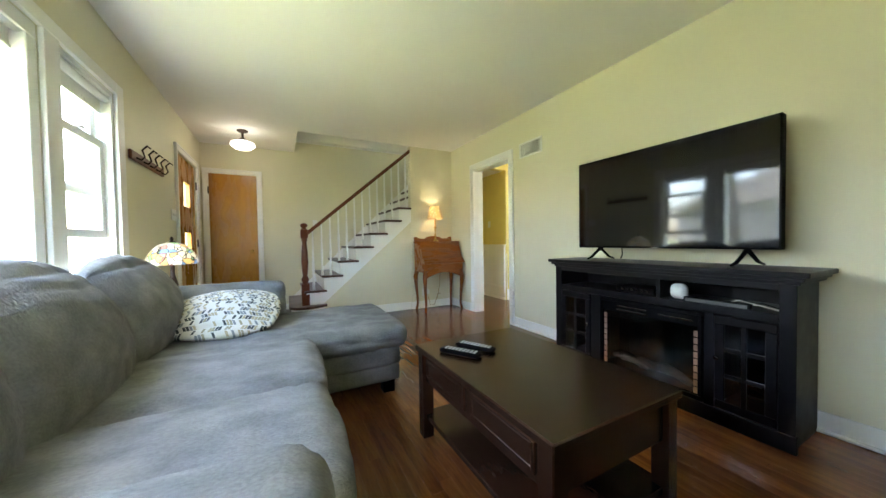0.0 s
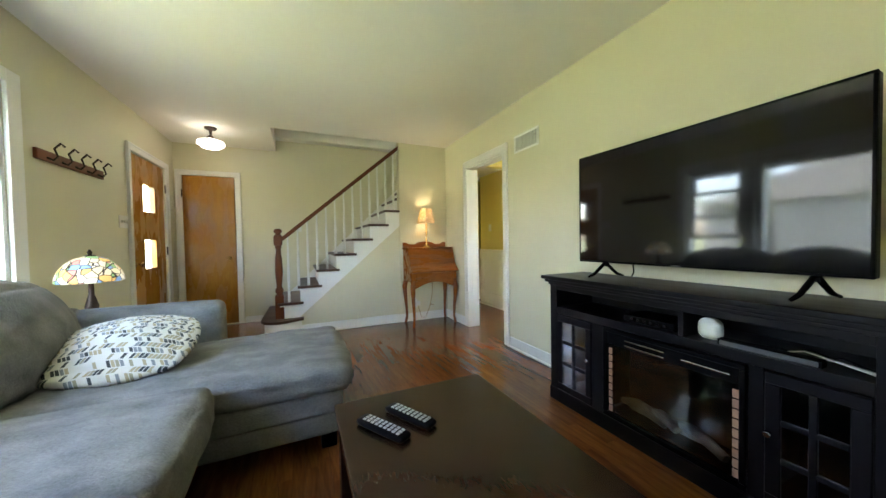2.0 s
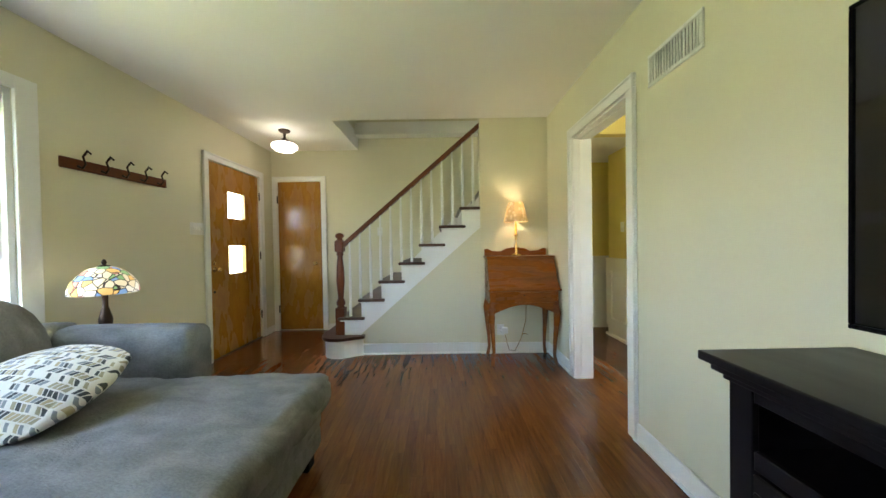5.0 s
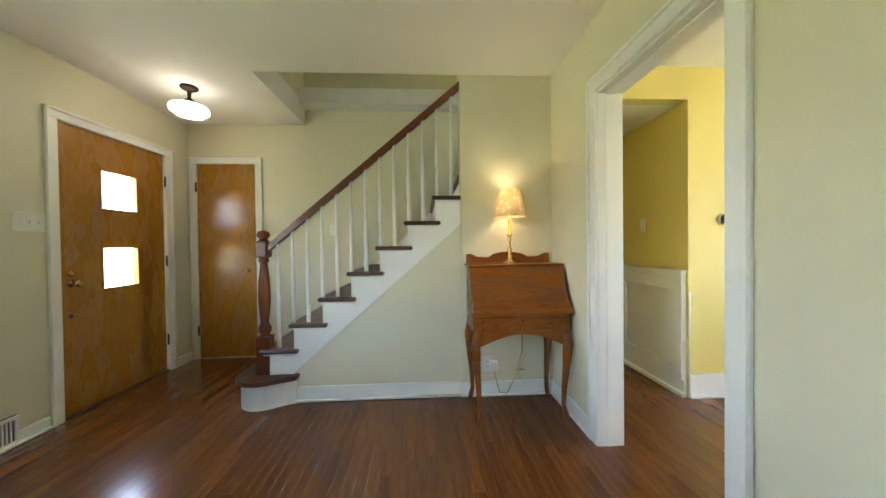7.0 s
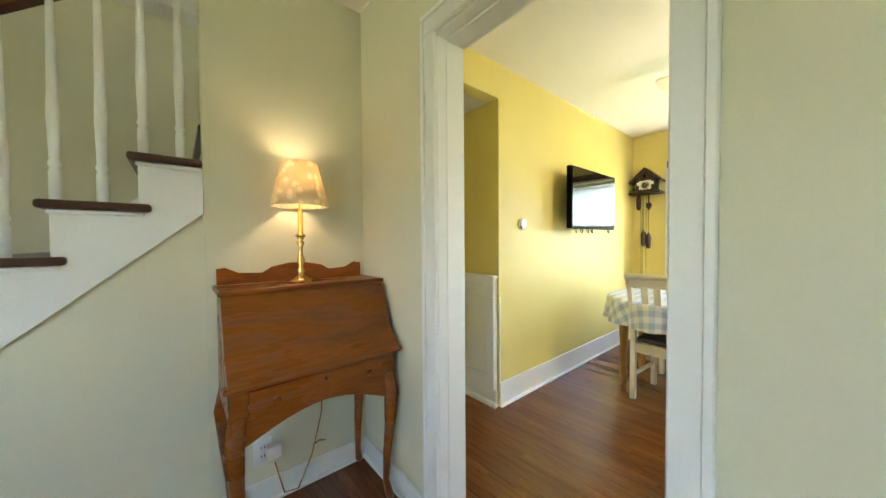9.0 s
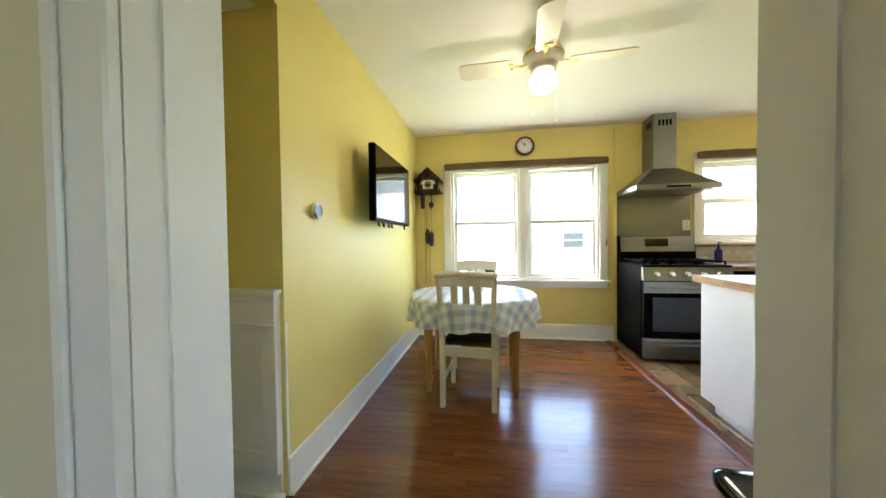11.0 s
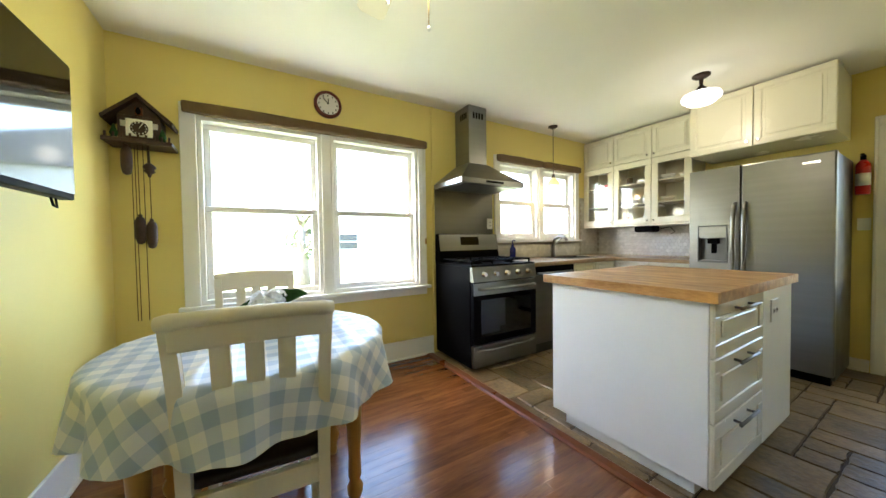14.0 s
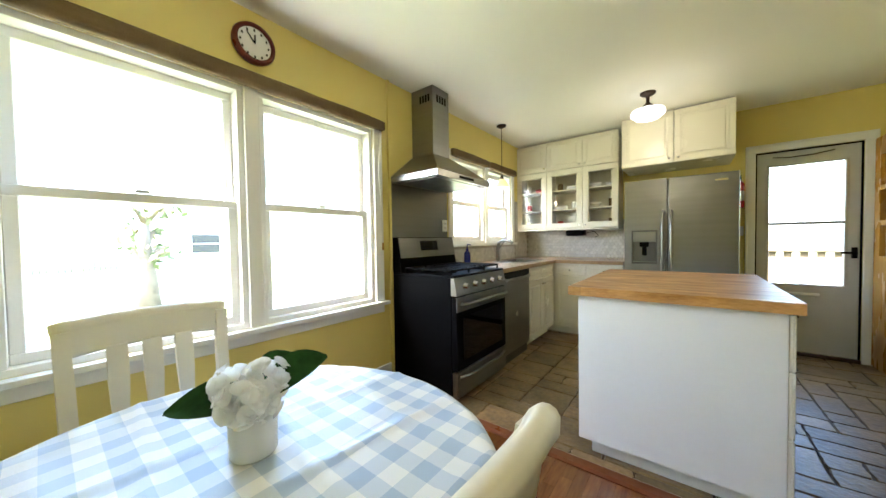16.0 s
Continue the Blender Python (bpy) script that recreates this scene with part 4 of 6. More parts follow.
# ---- living room things ----
sofa = thing("sectional_sofa", (-0.2, 1.7, 0), "grey plush sectional sofa with a chaise", "sofa")
part("base", cushion((-0.68, 0.62, 0.09), (0.27, 2.10, 0.32), 0.03, 0.0, 0.003, 14, 1), FABRIC, sofa)
part("chaise_base", cushion((-0.68, 2.11, 0.085), (0.90, 2.92, 0.205), 0.022, 0.0, 0.003, 18, 2), FABRIC, sofa)
part("chaise_base_band", cushion((-0.68, 2.10, 0.20), (0.905, 2.925, 0.325), 0.022, 0.004, 0.003, 18, 9), FABRIC, sofa)
part("back", cushion((-0.73, 0.45, 0.06), (-0.50, 3.06, 0.76), 0.07, 0.01, 0.005, 20, 3), FABRIC, sofa)
part("far_arm", cushion((-0.70, 2.88, 0.08), (0.22, 3.08, 0.725), 0.055, 0.006, 0.004, 22, 4), FABRIC, sofa)
part("near_arm", cushion((-0.70, 0.50, 0.08), (0.26, 0.80, 0.645), 0.08, 0.010, 0.004, 24, 5), FABRIC, sofa)
part("seat_cushion", cushion((-0.52, 0.825, 0.30), (0.335, 1.415, 0.490), 0.050, 0.026, 0.006, 30, 6), FABRIC, sofa)
part("seat_cushion", cushion((-0.52, 1.43, 0.30), (0.345, 2.06, 0.492), 0.050, 0.026, 0.006, 30, 7), FABRIC, sofa)
part("chaise_cushion", cushion((-0.52, 2.075, 0.31), (0.96, 2.95, 0.472), 0.055, 0.016, 0.010, 40, 8), FABRIC, sofa)
for i, (y0, y1, a, zt) in enumerate(((0.62, 1.30, -20, 0.93), (1.31, 1.98, -20, 0.95), (2.00, 2.80, -18, 0.93))):
    bm = cushion((-0.55, y0, 0.45), (-0.35, y1, zt), 0.035, 0.085, 0.007, 34, 10 + i, 0.62)
    part("back_cushion", spin(bm, a, (-0.42, (y0 + y1) / 2, 0.45), "Y"), FABRIC, sofa)
for xx, yy in ((0.83, 2.18), (0.83, 2.85), (0.22, 0.60), (-0.62, 0.60), (-0.62, 3.0), (0.14, 3.0)):
    part("leg", B((xx - 0.04, yy - 0.04, 0.0), (xx + 0.04, yy + 0.04, 0.095), 0.008), BLACK, sofa)

bm = cushion((-0.25, -0.05, -0.20), (0.25, 0.05, 0.20), 0.02, 0.055, 0.003, 26, 20, 0.85)
bmesh.ops.rotate(bm, verts=bm.verts[:], cent=(0, 0, 0), matrix=Matrix.Rotation(radians(-66), 3, "X"))
bmesh.ops.rotate(bm, verts=bm.verts[:], cent=(0, 0, 0), matrix=Matrix.Rotation(radians(-3), 3, "Z"))
bmesh.ops.translate(bm, verts=bm.verts[:], vec=(-0.12, 2.50, 0.59))
solid("throw_pillow", bm, PILLOWM, "cream throw pillow with a grey and ochre diamond pattern", "pillow", at=(-0.12, 2.50, 0.47))

ct = thing("coffee_table", (1.14, 1.15, 0), "dark espresso wooden coffee table with drawers", "table")
CX0, CX1, CY0, CY1 = 0.815, 1.46, 0.675, 1.63
part("tabletop", B((CX0, CY0, 0.45), (CX1, CY1, 0.48), 0.005), ESPRESSO, ct)
part("apron", boxes(((CX0 + 0.03, CY0 + 0.03, 0.30), (CX1 - 0.03, CY1 - 0.03, 0.449))), ESPRESSO, ct)
for xx in (CX0 + 0.012, CX1 - 0.072):
    for yy in (CY0 + 0.012, CY1 - 0.072):
        part("leg", B((xx, yy, 0), (xx + 0.06, yy + 0.06, 0.449), 0.004), ESPRESSO, ct)
part("lower_shelf", B((CX0 + 0.03, CY0 + 0.03, 0.10), (CX1 - 0.03, CY1 - 0.03, 0.125), 0.004), ESPRESSO, ct)
for a, b in ((0.77, 1.13), (1.17, 1.54)):
    for sx in (CX0 + 0.022, CX1 - 0.038):
        d = part("drawer_front", B((sx, a, 0.325), (sx + 0.016, b, 0.43), 0.004), ESPRESSO, ct)
        part("drawer_groove", framebox("x", sx - 0.003 if sx < 1 else sx + 0.014, sx + 0.002 if sx < 1 else sx + 0.019, a + 0.012, b - 0.012, 0.335, 0.42, 0.014, bevel=0.002), ESPRESSO, d)

KEYM = material("remote_keys", (0.45, 0.46, 0.48), 0.5, vary=0.05, bump=0)


def remote(at, rz):
    th = thing("remote_control", at, "black remote control with pale keys on the coffee table", "remote", "remotes on the table")
    x, y, z = at
    part("case", cushion((x - 0.027, y - 0.105, z), (x + 0.027, y + 0.105, z + 0.022), 0.010, 0.002, 0.0, 8), BLACK, th)
    for i in range(9):
        for j in range(3):
            part("key", B((x - 0.017 + j * 0.0125, y - 0.085 + i * 0.019, z + 0.021), (x - 0.008 + j * 0.0125, y - 0.073 + i * 0.019, z + 0.0255), 0.001, 1), KEYM, th)
    th.rotation_euler = (0, 0, radians(rz))


remote((0.945, 1.375, 0.481), 31)
remote((1.05, 1.405, 0.481), 28)

con = thing("media_console", (2.48, 1.32, 0), "black wooden media console with an electric fireplace", "console")
KX, KB = 2.30, 2.662
part("top", B((2.245, 0.555, 0.835), (KB, 2.07, 0.86), 0.004), BLACKWOOD, con)
part("upper_moulding", B((2.262, 0.575, 0.815), (KB, 2.05, 0.8345), 0.004), BLACKWOOD, con)
part("lower_moulding", B((2.28, 0.592, 0.797), (KB, 2.034, 0.8145), 0.004), BLACKWOOD, con)
for lo, hi in (((KX, 0.62, 0.0), (KB, 0.65, 0.797)), ((KX, 1.985, 0.0), (KB, 2.015, 0.797)), ((KB - 0.012, 0.65, 0.06), (KB, 1.985, 0.797)), ((KX + 0.005, 0.65, 0.62), (KB - 0.012, 1.985, 0.645)),
     ((KX + 0.005, 0.65, 0.05), (KB - 0.012, 1.985, 0.08)), ((KX + 0.005, 1.20, 0.645), (KB - 0.012, 1.222, 0.78)), ((KX + 0.013, 0.93, 0.08), (KB - 0.012, 0.955, 0.62)), ((KX + 0.006, 1.66, 0.08), (KB - 0.012, 1.685, 0.62))):
    part("panel", B(lo, hi, 0.001, 1), BLACKWOOD, con)
part("face_frame", boxes(((KX - 0.006, 0.605, 0.0), (KX + 0.012, 0.665, 0.797)), ((KX - 0.006, 1.97, 0.0), (KX + 0.012, 2.03, 0.797)), ((KX - 0.003, 0.665, 0.765), (KX + 0.012, 1.97, 0.797)), ((KX - 0.003, 0.665, 0.605), (KX + 0.012, 1.97, 0.65)),
     ((KX - 0.010, 0.60, 0.0), (KX + 0.012, 2.035, 0.085)), ((KX - 0.003, 0.918, 0.085), (KX + 0.012, 0.966, 0.605)), ((KX - 0.003, 1.612, 0.085), (KX + 0.012, 1.69, 0.605)), bevel=0.003), BLACKWOOD, con)
for a, b, kx in ((0.667, 0.916, 0.90), (1.692, 1.967, 1.707)):
    d = part("door", framebox("x", KX - 0.010, KX + 0.008, a, b, 0.09, 0.60, 0.045), BLACKWOOD, con)
    m = (a + b) / 2
    part("muntin", B((KX - 0.009, m - 0.011, 0.135), (KX + 0.006, m + 0.011, 0.555), 0.003), BLACKWOOD, d)
    for zc in (0.278, 0.420):
        part("muntin", B((KX - 0.008, a + 0.045, zc - 0.011), (KX + 0.005, b - 0.045, zc + 0.011), 0.003), BLACKWOOD, d)
    part("pane", B((KX - 0.001, a + 0.045, 0.135), (KX + 0.002, b - 0.045, 0.555)), SMOKED, d)
    part("knob", L([(0.006, -0.010), (0.006, -0.022), (0.013, -0.028), (0.010, -0.038)], (KX, kx, 0.37), 12, "x"), CHROME, d)
fp = part("fireplace_insert", framebox("x", KX - 0.012, KX + 0.01, 0.968, 1.610, 0.09, 0.60, 0.024), BLACK, con, "black electric fireplace with faux logs")
part("firebox", boxes(((KX + 0.20, 0.99, 0.11), (KX + 0.21, 1.59, 0.58)), ((KX + 0.012, 0.99, 0.11), (KX + 0.20, 1.59, 0.12))), BLACK, fp)
part("hood_panel", B((KX - 0.006, 0.993, 0.51), (KX + 0.005, 1.585, 0.575), 0.003), BLACK, fp)
part("handle_bar", boxes(((KX - 0.02, 1.27, 0.525), (KX - 0.010, 1.47, 0.532)), ((KX - 0.02, 1.27, 0.553), (KX - 0.010, 1.47, 0.558)), ((KX - 0.012, 1.02, 0.54), (KX - 0.006, 1.20, 0.547)), bevel=0.002), CHROME, fp)
part("glass", B((KX + 0.002, 0.993, 0.12), (KX + 0.005, 1.585, 0.51)), SMOKED, fp)
for yy in (0.993, 1.556):
    for i in range(9):
        part("brick", B((KX - 0.003, yy, 0.125 + i * 0.041), (KX + 0.0015, yy + 0.022, 0.160 + i * 0.041), 0.002, 1), BRICKM, fp)
for i in range(6):
    rg = random.Random(i)
    y0 = 1.06 + 0.065 * i
    part("log", T([(KX + 0.06 + 0.03 * (i % 3), y0, 0.145 + 0.02 * (i % 2)), (KX + 0.09, y0 + 0.09, 0.17 + 0.02 * (i % 2)), (KX + 0.10 + 0.02 * (i % 2), y0 + 0.19, 0.155)], [0.02, 0.026, 0.019], 8), LOGM, fp)

tv = thing("television", (2.46, 1.31, 0.86), "large black flat television on the console", "television")
part("case", B((2.456, 0.70, 0.955), (2.50, 1.915, 1.65), 0.006), BLACK, tv)
part("back_box", B((2.50, 0.85, 1.0), (2.53, 1.77, 1.35), 0.01), BLACK, tv)
part("bezel", framebox("x", 2.448, 2.456, 0.70, 1.915, 0.955, 1.65, 0.010, bevel=0.002), BLACK, tv)
part("screen", B((2.4515, 0.711, 0.968), (2.4555, 1.904, 1.639)), SCREEN, tv)
part("badge", B((2.446, 1.285, 0.957), (2.449, 1.335, 0.963)), CHROME, tv)
for yy in (0.84, 1.735):
    part("foot", boxes(((2.47, yy - 0.01, 0.93), (2.49, yy + 0.01, 0.956))), BLACK, tv)
    part("foot", T([(2.475, yy, 0.955), (2.40, yy + 0.02, 0.885), (2.36, yy + 0.03, 0.868)], [0.012, 0.010, 0.007], 8), BLACK, tv)
    part("foot", T([(2.475, yy, 0.955), (2.55, yy - 0.02, 0.885), (2.60, yy - 0.03, 0.868)], [0.012, 0.010, 0.007], 8), BLACK, tv)
tvc = thing("tv_cable", (2.58, 1.62, 0.86), "black cable hanging behind the television", "cable")
part("cord", T([(2.53, 1.60, 1.02), (2.58, 1.62, 0.90), (2.62, 1.66, 0.867)], 0.004, 6), BLACK, tvc)

dv = thing("cable_box", (2.42, 1.38, 0.645), "slim black set-top box on the console shelf", "set-top box")
part("case", B((2.33, 1.25, 0.655), (2.52, 1.51, 0.690), 0.004), BLACK, dv)
for i in range(6):
    part("button", B((2.327, 1.29 + i * 0.033, 0.666), (2.331, 1.303 + i * 0.033, 0.678), 0.001, 1), CHROME, dv)
for yy in (1.26, 1.49):
    part("foot", B((2.36, yy, 0.645), (2.48, yy + 0.01, 0.656)), BLACK, dv)
rb = thing("white_router", (2.40, 1.14, 0.645), "small white rounded router on the console shelf", "router")
part("case", cushion((2.37, 1.095, 0.646), (2.43, 1.18, 0.735), 0.025, 0.004, 0, 8), WHITEPL, rb)
sb = thing("sound_bar", (2.345, 0.93, 0.645), "black keyboard-like sound bar on the console shelf", "sound bar")
part("case", B((2.325, 0.78, 0.646), (2.365, 1.08, 0.674), 0.004), BLACK, sb)
part("grille", B((2.322, 0.79, 0.650), (2.326, 1.07, 0.668)), DARKSTEEL, sb)
wires = thing("console_wires", (2.40, 0.80, 0.645), "tangle of pale and black wires on the console shelf", "cable")
for i, c in enumerate((WHITEPL, WHITEPL, BLACK, BLACK)):
    rg = random.Random(40 + i)
    part("wire", T([(2.38 + 0.02 * i, 0.68 + 0.08 * j, 0.652 + (0.035 * rg.random() if 0 < j < 4 else 0)) for j in range(5)], 0.003, 5), c, wires)

# register on the partition, floor register, coat rack, switches
rv = thing("wall_vent", (X1, 2.73, 1.96), "white metal air return grille high on the wall", "vent")
part("frame", framebox("x", X1 - 0.012, X1 - 0.001, 2.555, 2.91, 1.96, 2.13, 0.022), WHITEPL, rv)
# dark sheet on the wall, painted shade in place of a duct
part("shade_sheet", B((X1 - 0.003, 2.577, 1.982), (X1 - 0.001, 2.888, 2.108)), DARKIN, rv)
for i in range(16):
    yy = 2.582 + i * 0.0195
    part("slat", B((X1 - 0.010, yy, 1.982), (X1 - 0.004, yy + 0.008, 2.108)), WHITEPL, rv)
fr = thing("floor_register", (X0, 4.02, 0.0), "white metal register grille low on the wall", "vent")
part("frame", framebox("x", X0 + 0.014, X0 + 0.026, 3.885, 4.14, 0.015, 0.185, 0.022), WHITEPL, fr)
# dark sheet again draws the shade between the slats
part("shade_sheet", B((X0 + 0.001, 3.885, 0.015), (X0 + 0.015, 4.14, 0.185)), DARKIN, fr)
for i in range(11):
    yy = 3.91 + i * 0.019
    part("slat", B((X0 + 0.015, yy, 0.037), (X0 + 0.023, yy + 0.008, 0.163)), WHITEPL, fr)
cr = thing("coat_rack", (X0, 3.53, 1.66), "dark wooden wall rack with iron coat hooks", "coat rack")
part("board", B((X0 + 0.001, 3.16, 1.665), (X0 + 0.022, 3.895, 1.735), 0.006), RAILWOOD, cr)
for i in range(5):
    yy = 3.25 + i * 0.14
    part("hook", T([(X0 + 0.022, yy, 1.69), (X0 + 0.05, yy, 1.675), (X0 + 0.07, yy, 1.70), (X0 + 0.055, yy, 1.75), (X0 + 0.085, yy, 1.785), (X0 + 0.105, yy, 1.765)], [0.008, 0.006, 0.005, 0.006, 0.007, 0.006], 8), BRONZE, cr)


def plate(axis, out, c, w, h, label, cat, n=1, kind="switch", group=""):
    th = thing("wall_switch" if kind == "switch" else "wall_outlet", c, label, cat, group)
    x, y, z = c

    def bx(u0, u1, v0, v1, d0, d1):
        if axis == "x":
            return B((x + out * d0, y + u0, z + v0), (x + out * d1, y + u1, z + v1), 0.0015, 1)
        return B((x + u0, y + out * d0, z + v0), (x + u1, y + out * d1, z + v1), 0.0015, 1)
    part("plate", bx(-w / 2, w / 2, -h / 2, h / 2, 0.001, 0.007), WHITEPL, th)
    for i in range(n):
        o = (i - (n - 1) / 2) * 0.046
        if kind == "switch":
            part("toggle", bx(o - 0.005, o + 0.005, -0.01, 0.014, 0.006, 0.018), WHITEPL, th)
        else:
            for dv in ((-0.02, 0.02) if n == 1 else (0,)):
                part("socket", bx(o - 0.015, o + 0.015, dv - 0.014, dv + 0.014, 0.006, 0.009), PORCELAIN, th)
                part("slot", bx(o - 0.008, o - 0.005, dv - 0.006, dv + 0.006, 0.0085, 0.0095), BLACK, th)
                part("slot", bx(o + 0.005, o + 0.008, dv - 0.006, dv + 0.006, 0.0085, 0.0095), BLACK, th)
    return th


plate("x", 1, (X0, 4.23, 1.34), 0.165, 0.115, "white triple light switch beside the front door", "switch", 3)
plate("y", -1, (0.71, YC, 1.345), 0.07, 0.115, "white light switch on the stair wall", "switch")
plate("x", -1, (3.65, 4.855, 1.322), 0.07, 0.115, "white light switch on the hall wall", "switch")
plate("y", -1, (2.165, 4.535, 0.245), 0.075, 0.115, "white outlet under the desk", "outlet", 1, "outlet")
plate("y", 1, (3.86, YS, 1.22), 0.07, 0.10, "white light switch beside the back door", "switch")

# secretary desk
dk = thing("secretary_desk", (2.33, 4.36, 0), "oak slant-front secretary desk on cabriole legs", "desk")
DX0, DX1 = 2.005, 2.645
part("case", P([(4.165, 0.58), (4.515, 0.58), (4.515, 1.01), (4.30, 1.01), (4.165, 0.725)], DX0, DX1, "x"), DESKWOOD, dk)
part("slant_lid", P([(4.125, 0.708), (4.122, 0.726), (4.135, 0.742), (4.20, 0.800), (4.282, 1.007), (4.298, 1.003), (4.215, 0.79), (4.165, 0.735), (4.165, 0.708)], DX0 - 0.006, DX1 + 0.006, "x"), DESKWOOD, dk)
part("lid_edge", B((DX0 - 0.02, 4.118, 0.705), (DX1 + 0.02, 4.175, 0.727), 0.010), DESKWOOD, dk)
part("top_board", B((DX0 - 0.015, 4.275, 1.008), (DX1 + 0.015, 4.53, 1.028), 0.007), DESKWOOD, dk)
gal = [(DX0, 1.028), (DX1, 1.028), (DX1, 1.095), (DX1 - 0.03, 1.10), (DX1 - 0.08, 1.075), (DX1 - 0.17, 1.07), (DX1 - 0.21, 1.095), (2.36, 1.11), (2.29, 1.11), (DX0 + 0.21, 1.095), (DX0 + 0.17, 1.07), (DX0 + 0.08, 1.075), (DX0 + 0.03, 1.10), (DX0, 1.095)]
part("gallery_back", P(gal, 4.505, 4.528), DESKWOOD, dk)
ar = [(DX0, 0.70), (DX0, 0.50)] + [(DX0 + 0.05 + 0.54 * i / 12, 0.50 + 0.075 * math.sin(math.pi * i / 12)) for i in range(13)] + [(DX1, 0.50), (DX1, 0.70)]
part("apron", P(ar, 4.160, 4.185), DESKWOOD, dk)
dr = part("drawer", B((DX0 + 0.055, 4.148, 0.595), (DX1 - 0.055, 4.162, 0.69), 0.004), DESKWOOD, dk)
for xx in (DX0 + 0.14, DX1 - 0.14):
    part("pull", L([(0.008, -0.0), (0.006, -0.012), (0.013, -0.018), (0.009, -0.026)], (xx, 4.148, 0.643), 12, "y"), DESKWOOD, dr)
part("keyhole", L([(0.007, 0), (0.007, -0.003)], (2.325, 4.148, 0.665), 10, "y"), BRONZE, dr)
part("lid_lock", L([(0.009, 0), (0.009, -0.004)], (2.325, 4.285, 0.985), 10, "y"), BRONZE, dk)
for xx, sx in ((DX0 + 0.03, -1), (DX1 - 0.03, 1)):
    for yy, sy in ((4.185, -1), (4.495, 1)):
        part("leg", T([(xx, yy, 0.60), (xx + sx * 0.018, yy + sy * 0.018, 0.50), (xx + sx * 0.012, yy + sy * 0.01, 0.36), (xx, yy, 0.20), (xx - sx * 0.004, yy - sy * 0.004, 0.09), (xx + sx * 0.006, yy + sy * 0.008, 0.03), (xx + sx * 0.012, yy + sy * 0.014, 0.0)],
                      [0.033, 0.033, 0.025, 0.018, 0.015, 0.018, 0.016], 10), DESKWOOD, dk)
ad = thing("plug_adapter", (2.20, 4.52, 0.23), "white plug adapter in the outlet", "adapter")
part("case", B((2.175, 4.48, 0.215), (2.235, 4.527, 0.275), 0.006), WHITEPL, ad)
lc = thing("lamp_cord", (2.35, 4.5, 0.02), "thin brown lamp cord trailing down to the outlet", "cable")
part("cord", T([(2.44, 4.527, 1.0), (2.44, 4.53, 0.55), (2.43, 4.52, 0.34), (2.37, 4.49, 0.16), (2.30, 4.47, 0.04), (2.24, 4.47, 0.05), (2.205, 4.485, 0.20)], 0.0035, 6), BRASS, lc)
part("knot", T([(2.38, 4.50, 0.2), (2.41, 4.50, 0.21), (2.44, 4.50, 0.20)], 0.004, 6), BRASS, lc)

tl = thing("table_lamp", (2.312, 4.41, 1.028), "lit brass candlestick lamp with a cream paper shade on the desk", "lamp")
part("stem", L([(0.055, 1.028), (0.055, 1.036), (0.035, 1.045), (0.012, 1.06), (0.018, 1.08), (0.010, 1.10), (0.018, 1.125), (0.010, 1.15), (0.008, 1.18), (0.017, 1.205), (0.009, 1.215), (0.022, 1.235), (0.022, 1.24), (0.012, 1.245), (0.011, 1.345), (0.006, 1.35), (0.006, 1.40)], (2.312, 4.41, 0), 20), BRASS, tl)
sbm = bmesh.new()
rings = []
for r, z in ((0.123, 1.367), (0.076, 1.562), (0.073, 1.561), (0.119, 1.367)):
    rings.append([sbm.verts.new((2.312 + r * math.cos(math.pi * i / 4 + 0.39), 4.41 + r * math.sin(math.pi * i / 4 + 0.39), z)) for i in range(8)])
for a, b in zip(rings, rings[1:] + rings[:1]):
    for i in range(8):
        sbm.faces.new((a[i], a[(i + 1) % 8], b[(i + 1) % 8], b[i]))
part("shade", sbm, PAPER, tl)
part("bulb", L([(0.010, 1.40), (0.024, 1.43), (0.024, 1.45), (0.01, 1.475)], (2.312, 4.41, 0), 12), GLOBE, tl)
lamp("table_lamp_light", (2.312, 4.41, 1.49), 0.085, (1.0, 0.79, 0.54), 0.03)

# end table with the stained-glass lamp
et = thing("end_table", (-0.48, 3.28, 0), "dark brown square end table beside the sofa", "table")
part("tabletop", B((-0.73, 3.08, 0.52), (-0.27, 3.50, 0.55), 0.005), ESPRESSO, et)
for xx in (-0.72, -0.335):
    for yy in (3.09, 3.435):
        part("leg", B((xx, yy, 0), (xx + 0.055, yy + 0.055, 0.52), 0.004), ESPRESSO, et)
part("apron", boxes(((-0.71, 3.10, 0.44), (-0.29, 3.48, 0.52))), ESPRESSO, et)
part("lower_shelf", B((-0.71, 3.10, 0.16), (-0.29, 3.48, 0.185), 0.004), ESPRESSO, et)
tf = thing("stained_glass_lamp", (-0.55, 3.20, 0.55), "lit lamp with a floral stained-glass dome on a bronze base", "lamp")
LX, LY = -0.55, 3.20
part("base", L([(0.085, 0.55), (0.085, 0.565), (0.05, 0.585), (0.022, 0.62), (0.03, 0.68), (0.034, 0.72), (0.022, 0.77), (0.014, 0.80), (0.014, 0.93)], (LX, LY, 0), 20), BRONZE, tf)
dome = bmesh.new()
prof = [(0.160, 0.885), (0.158, 0.912), (0.145, 0.955), (0.118, 0.995), (0.08, 1.032), (0.03, 1.05)]
lathe(dome, prof + [(r - 0.006, z - 0.004) for r, z in prof[::-1]], (LX, LY, 0), 32)
part("shade", dome, MOSAIC, tf)
part("finial", L([(0.03, 1.05), (0.03, 1.055), (0.008, 1.06), (0.014, 1.075), (0.004, 1.095)], (LX, LY, 0), 12), BRONZE, tf)
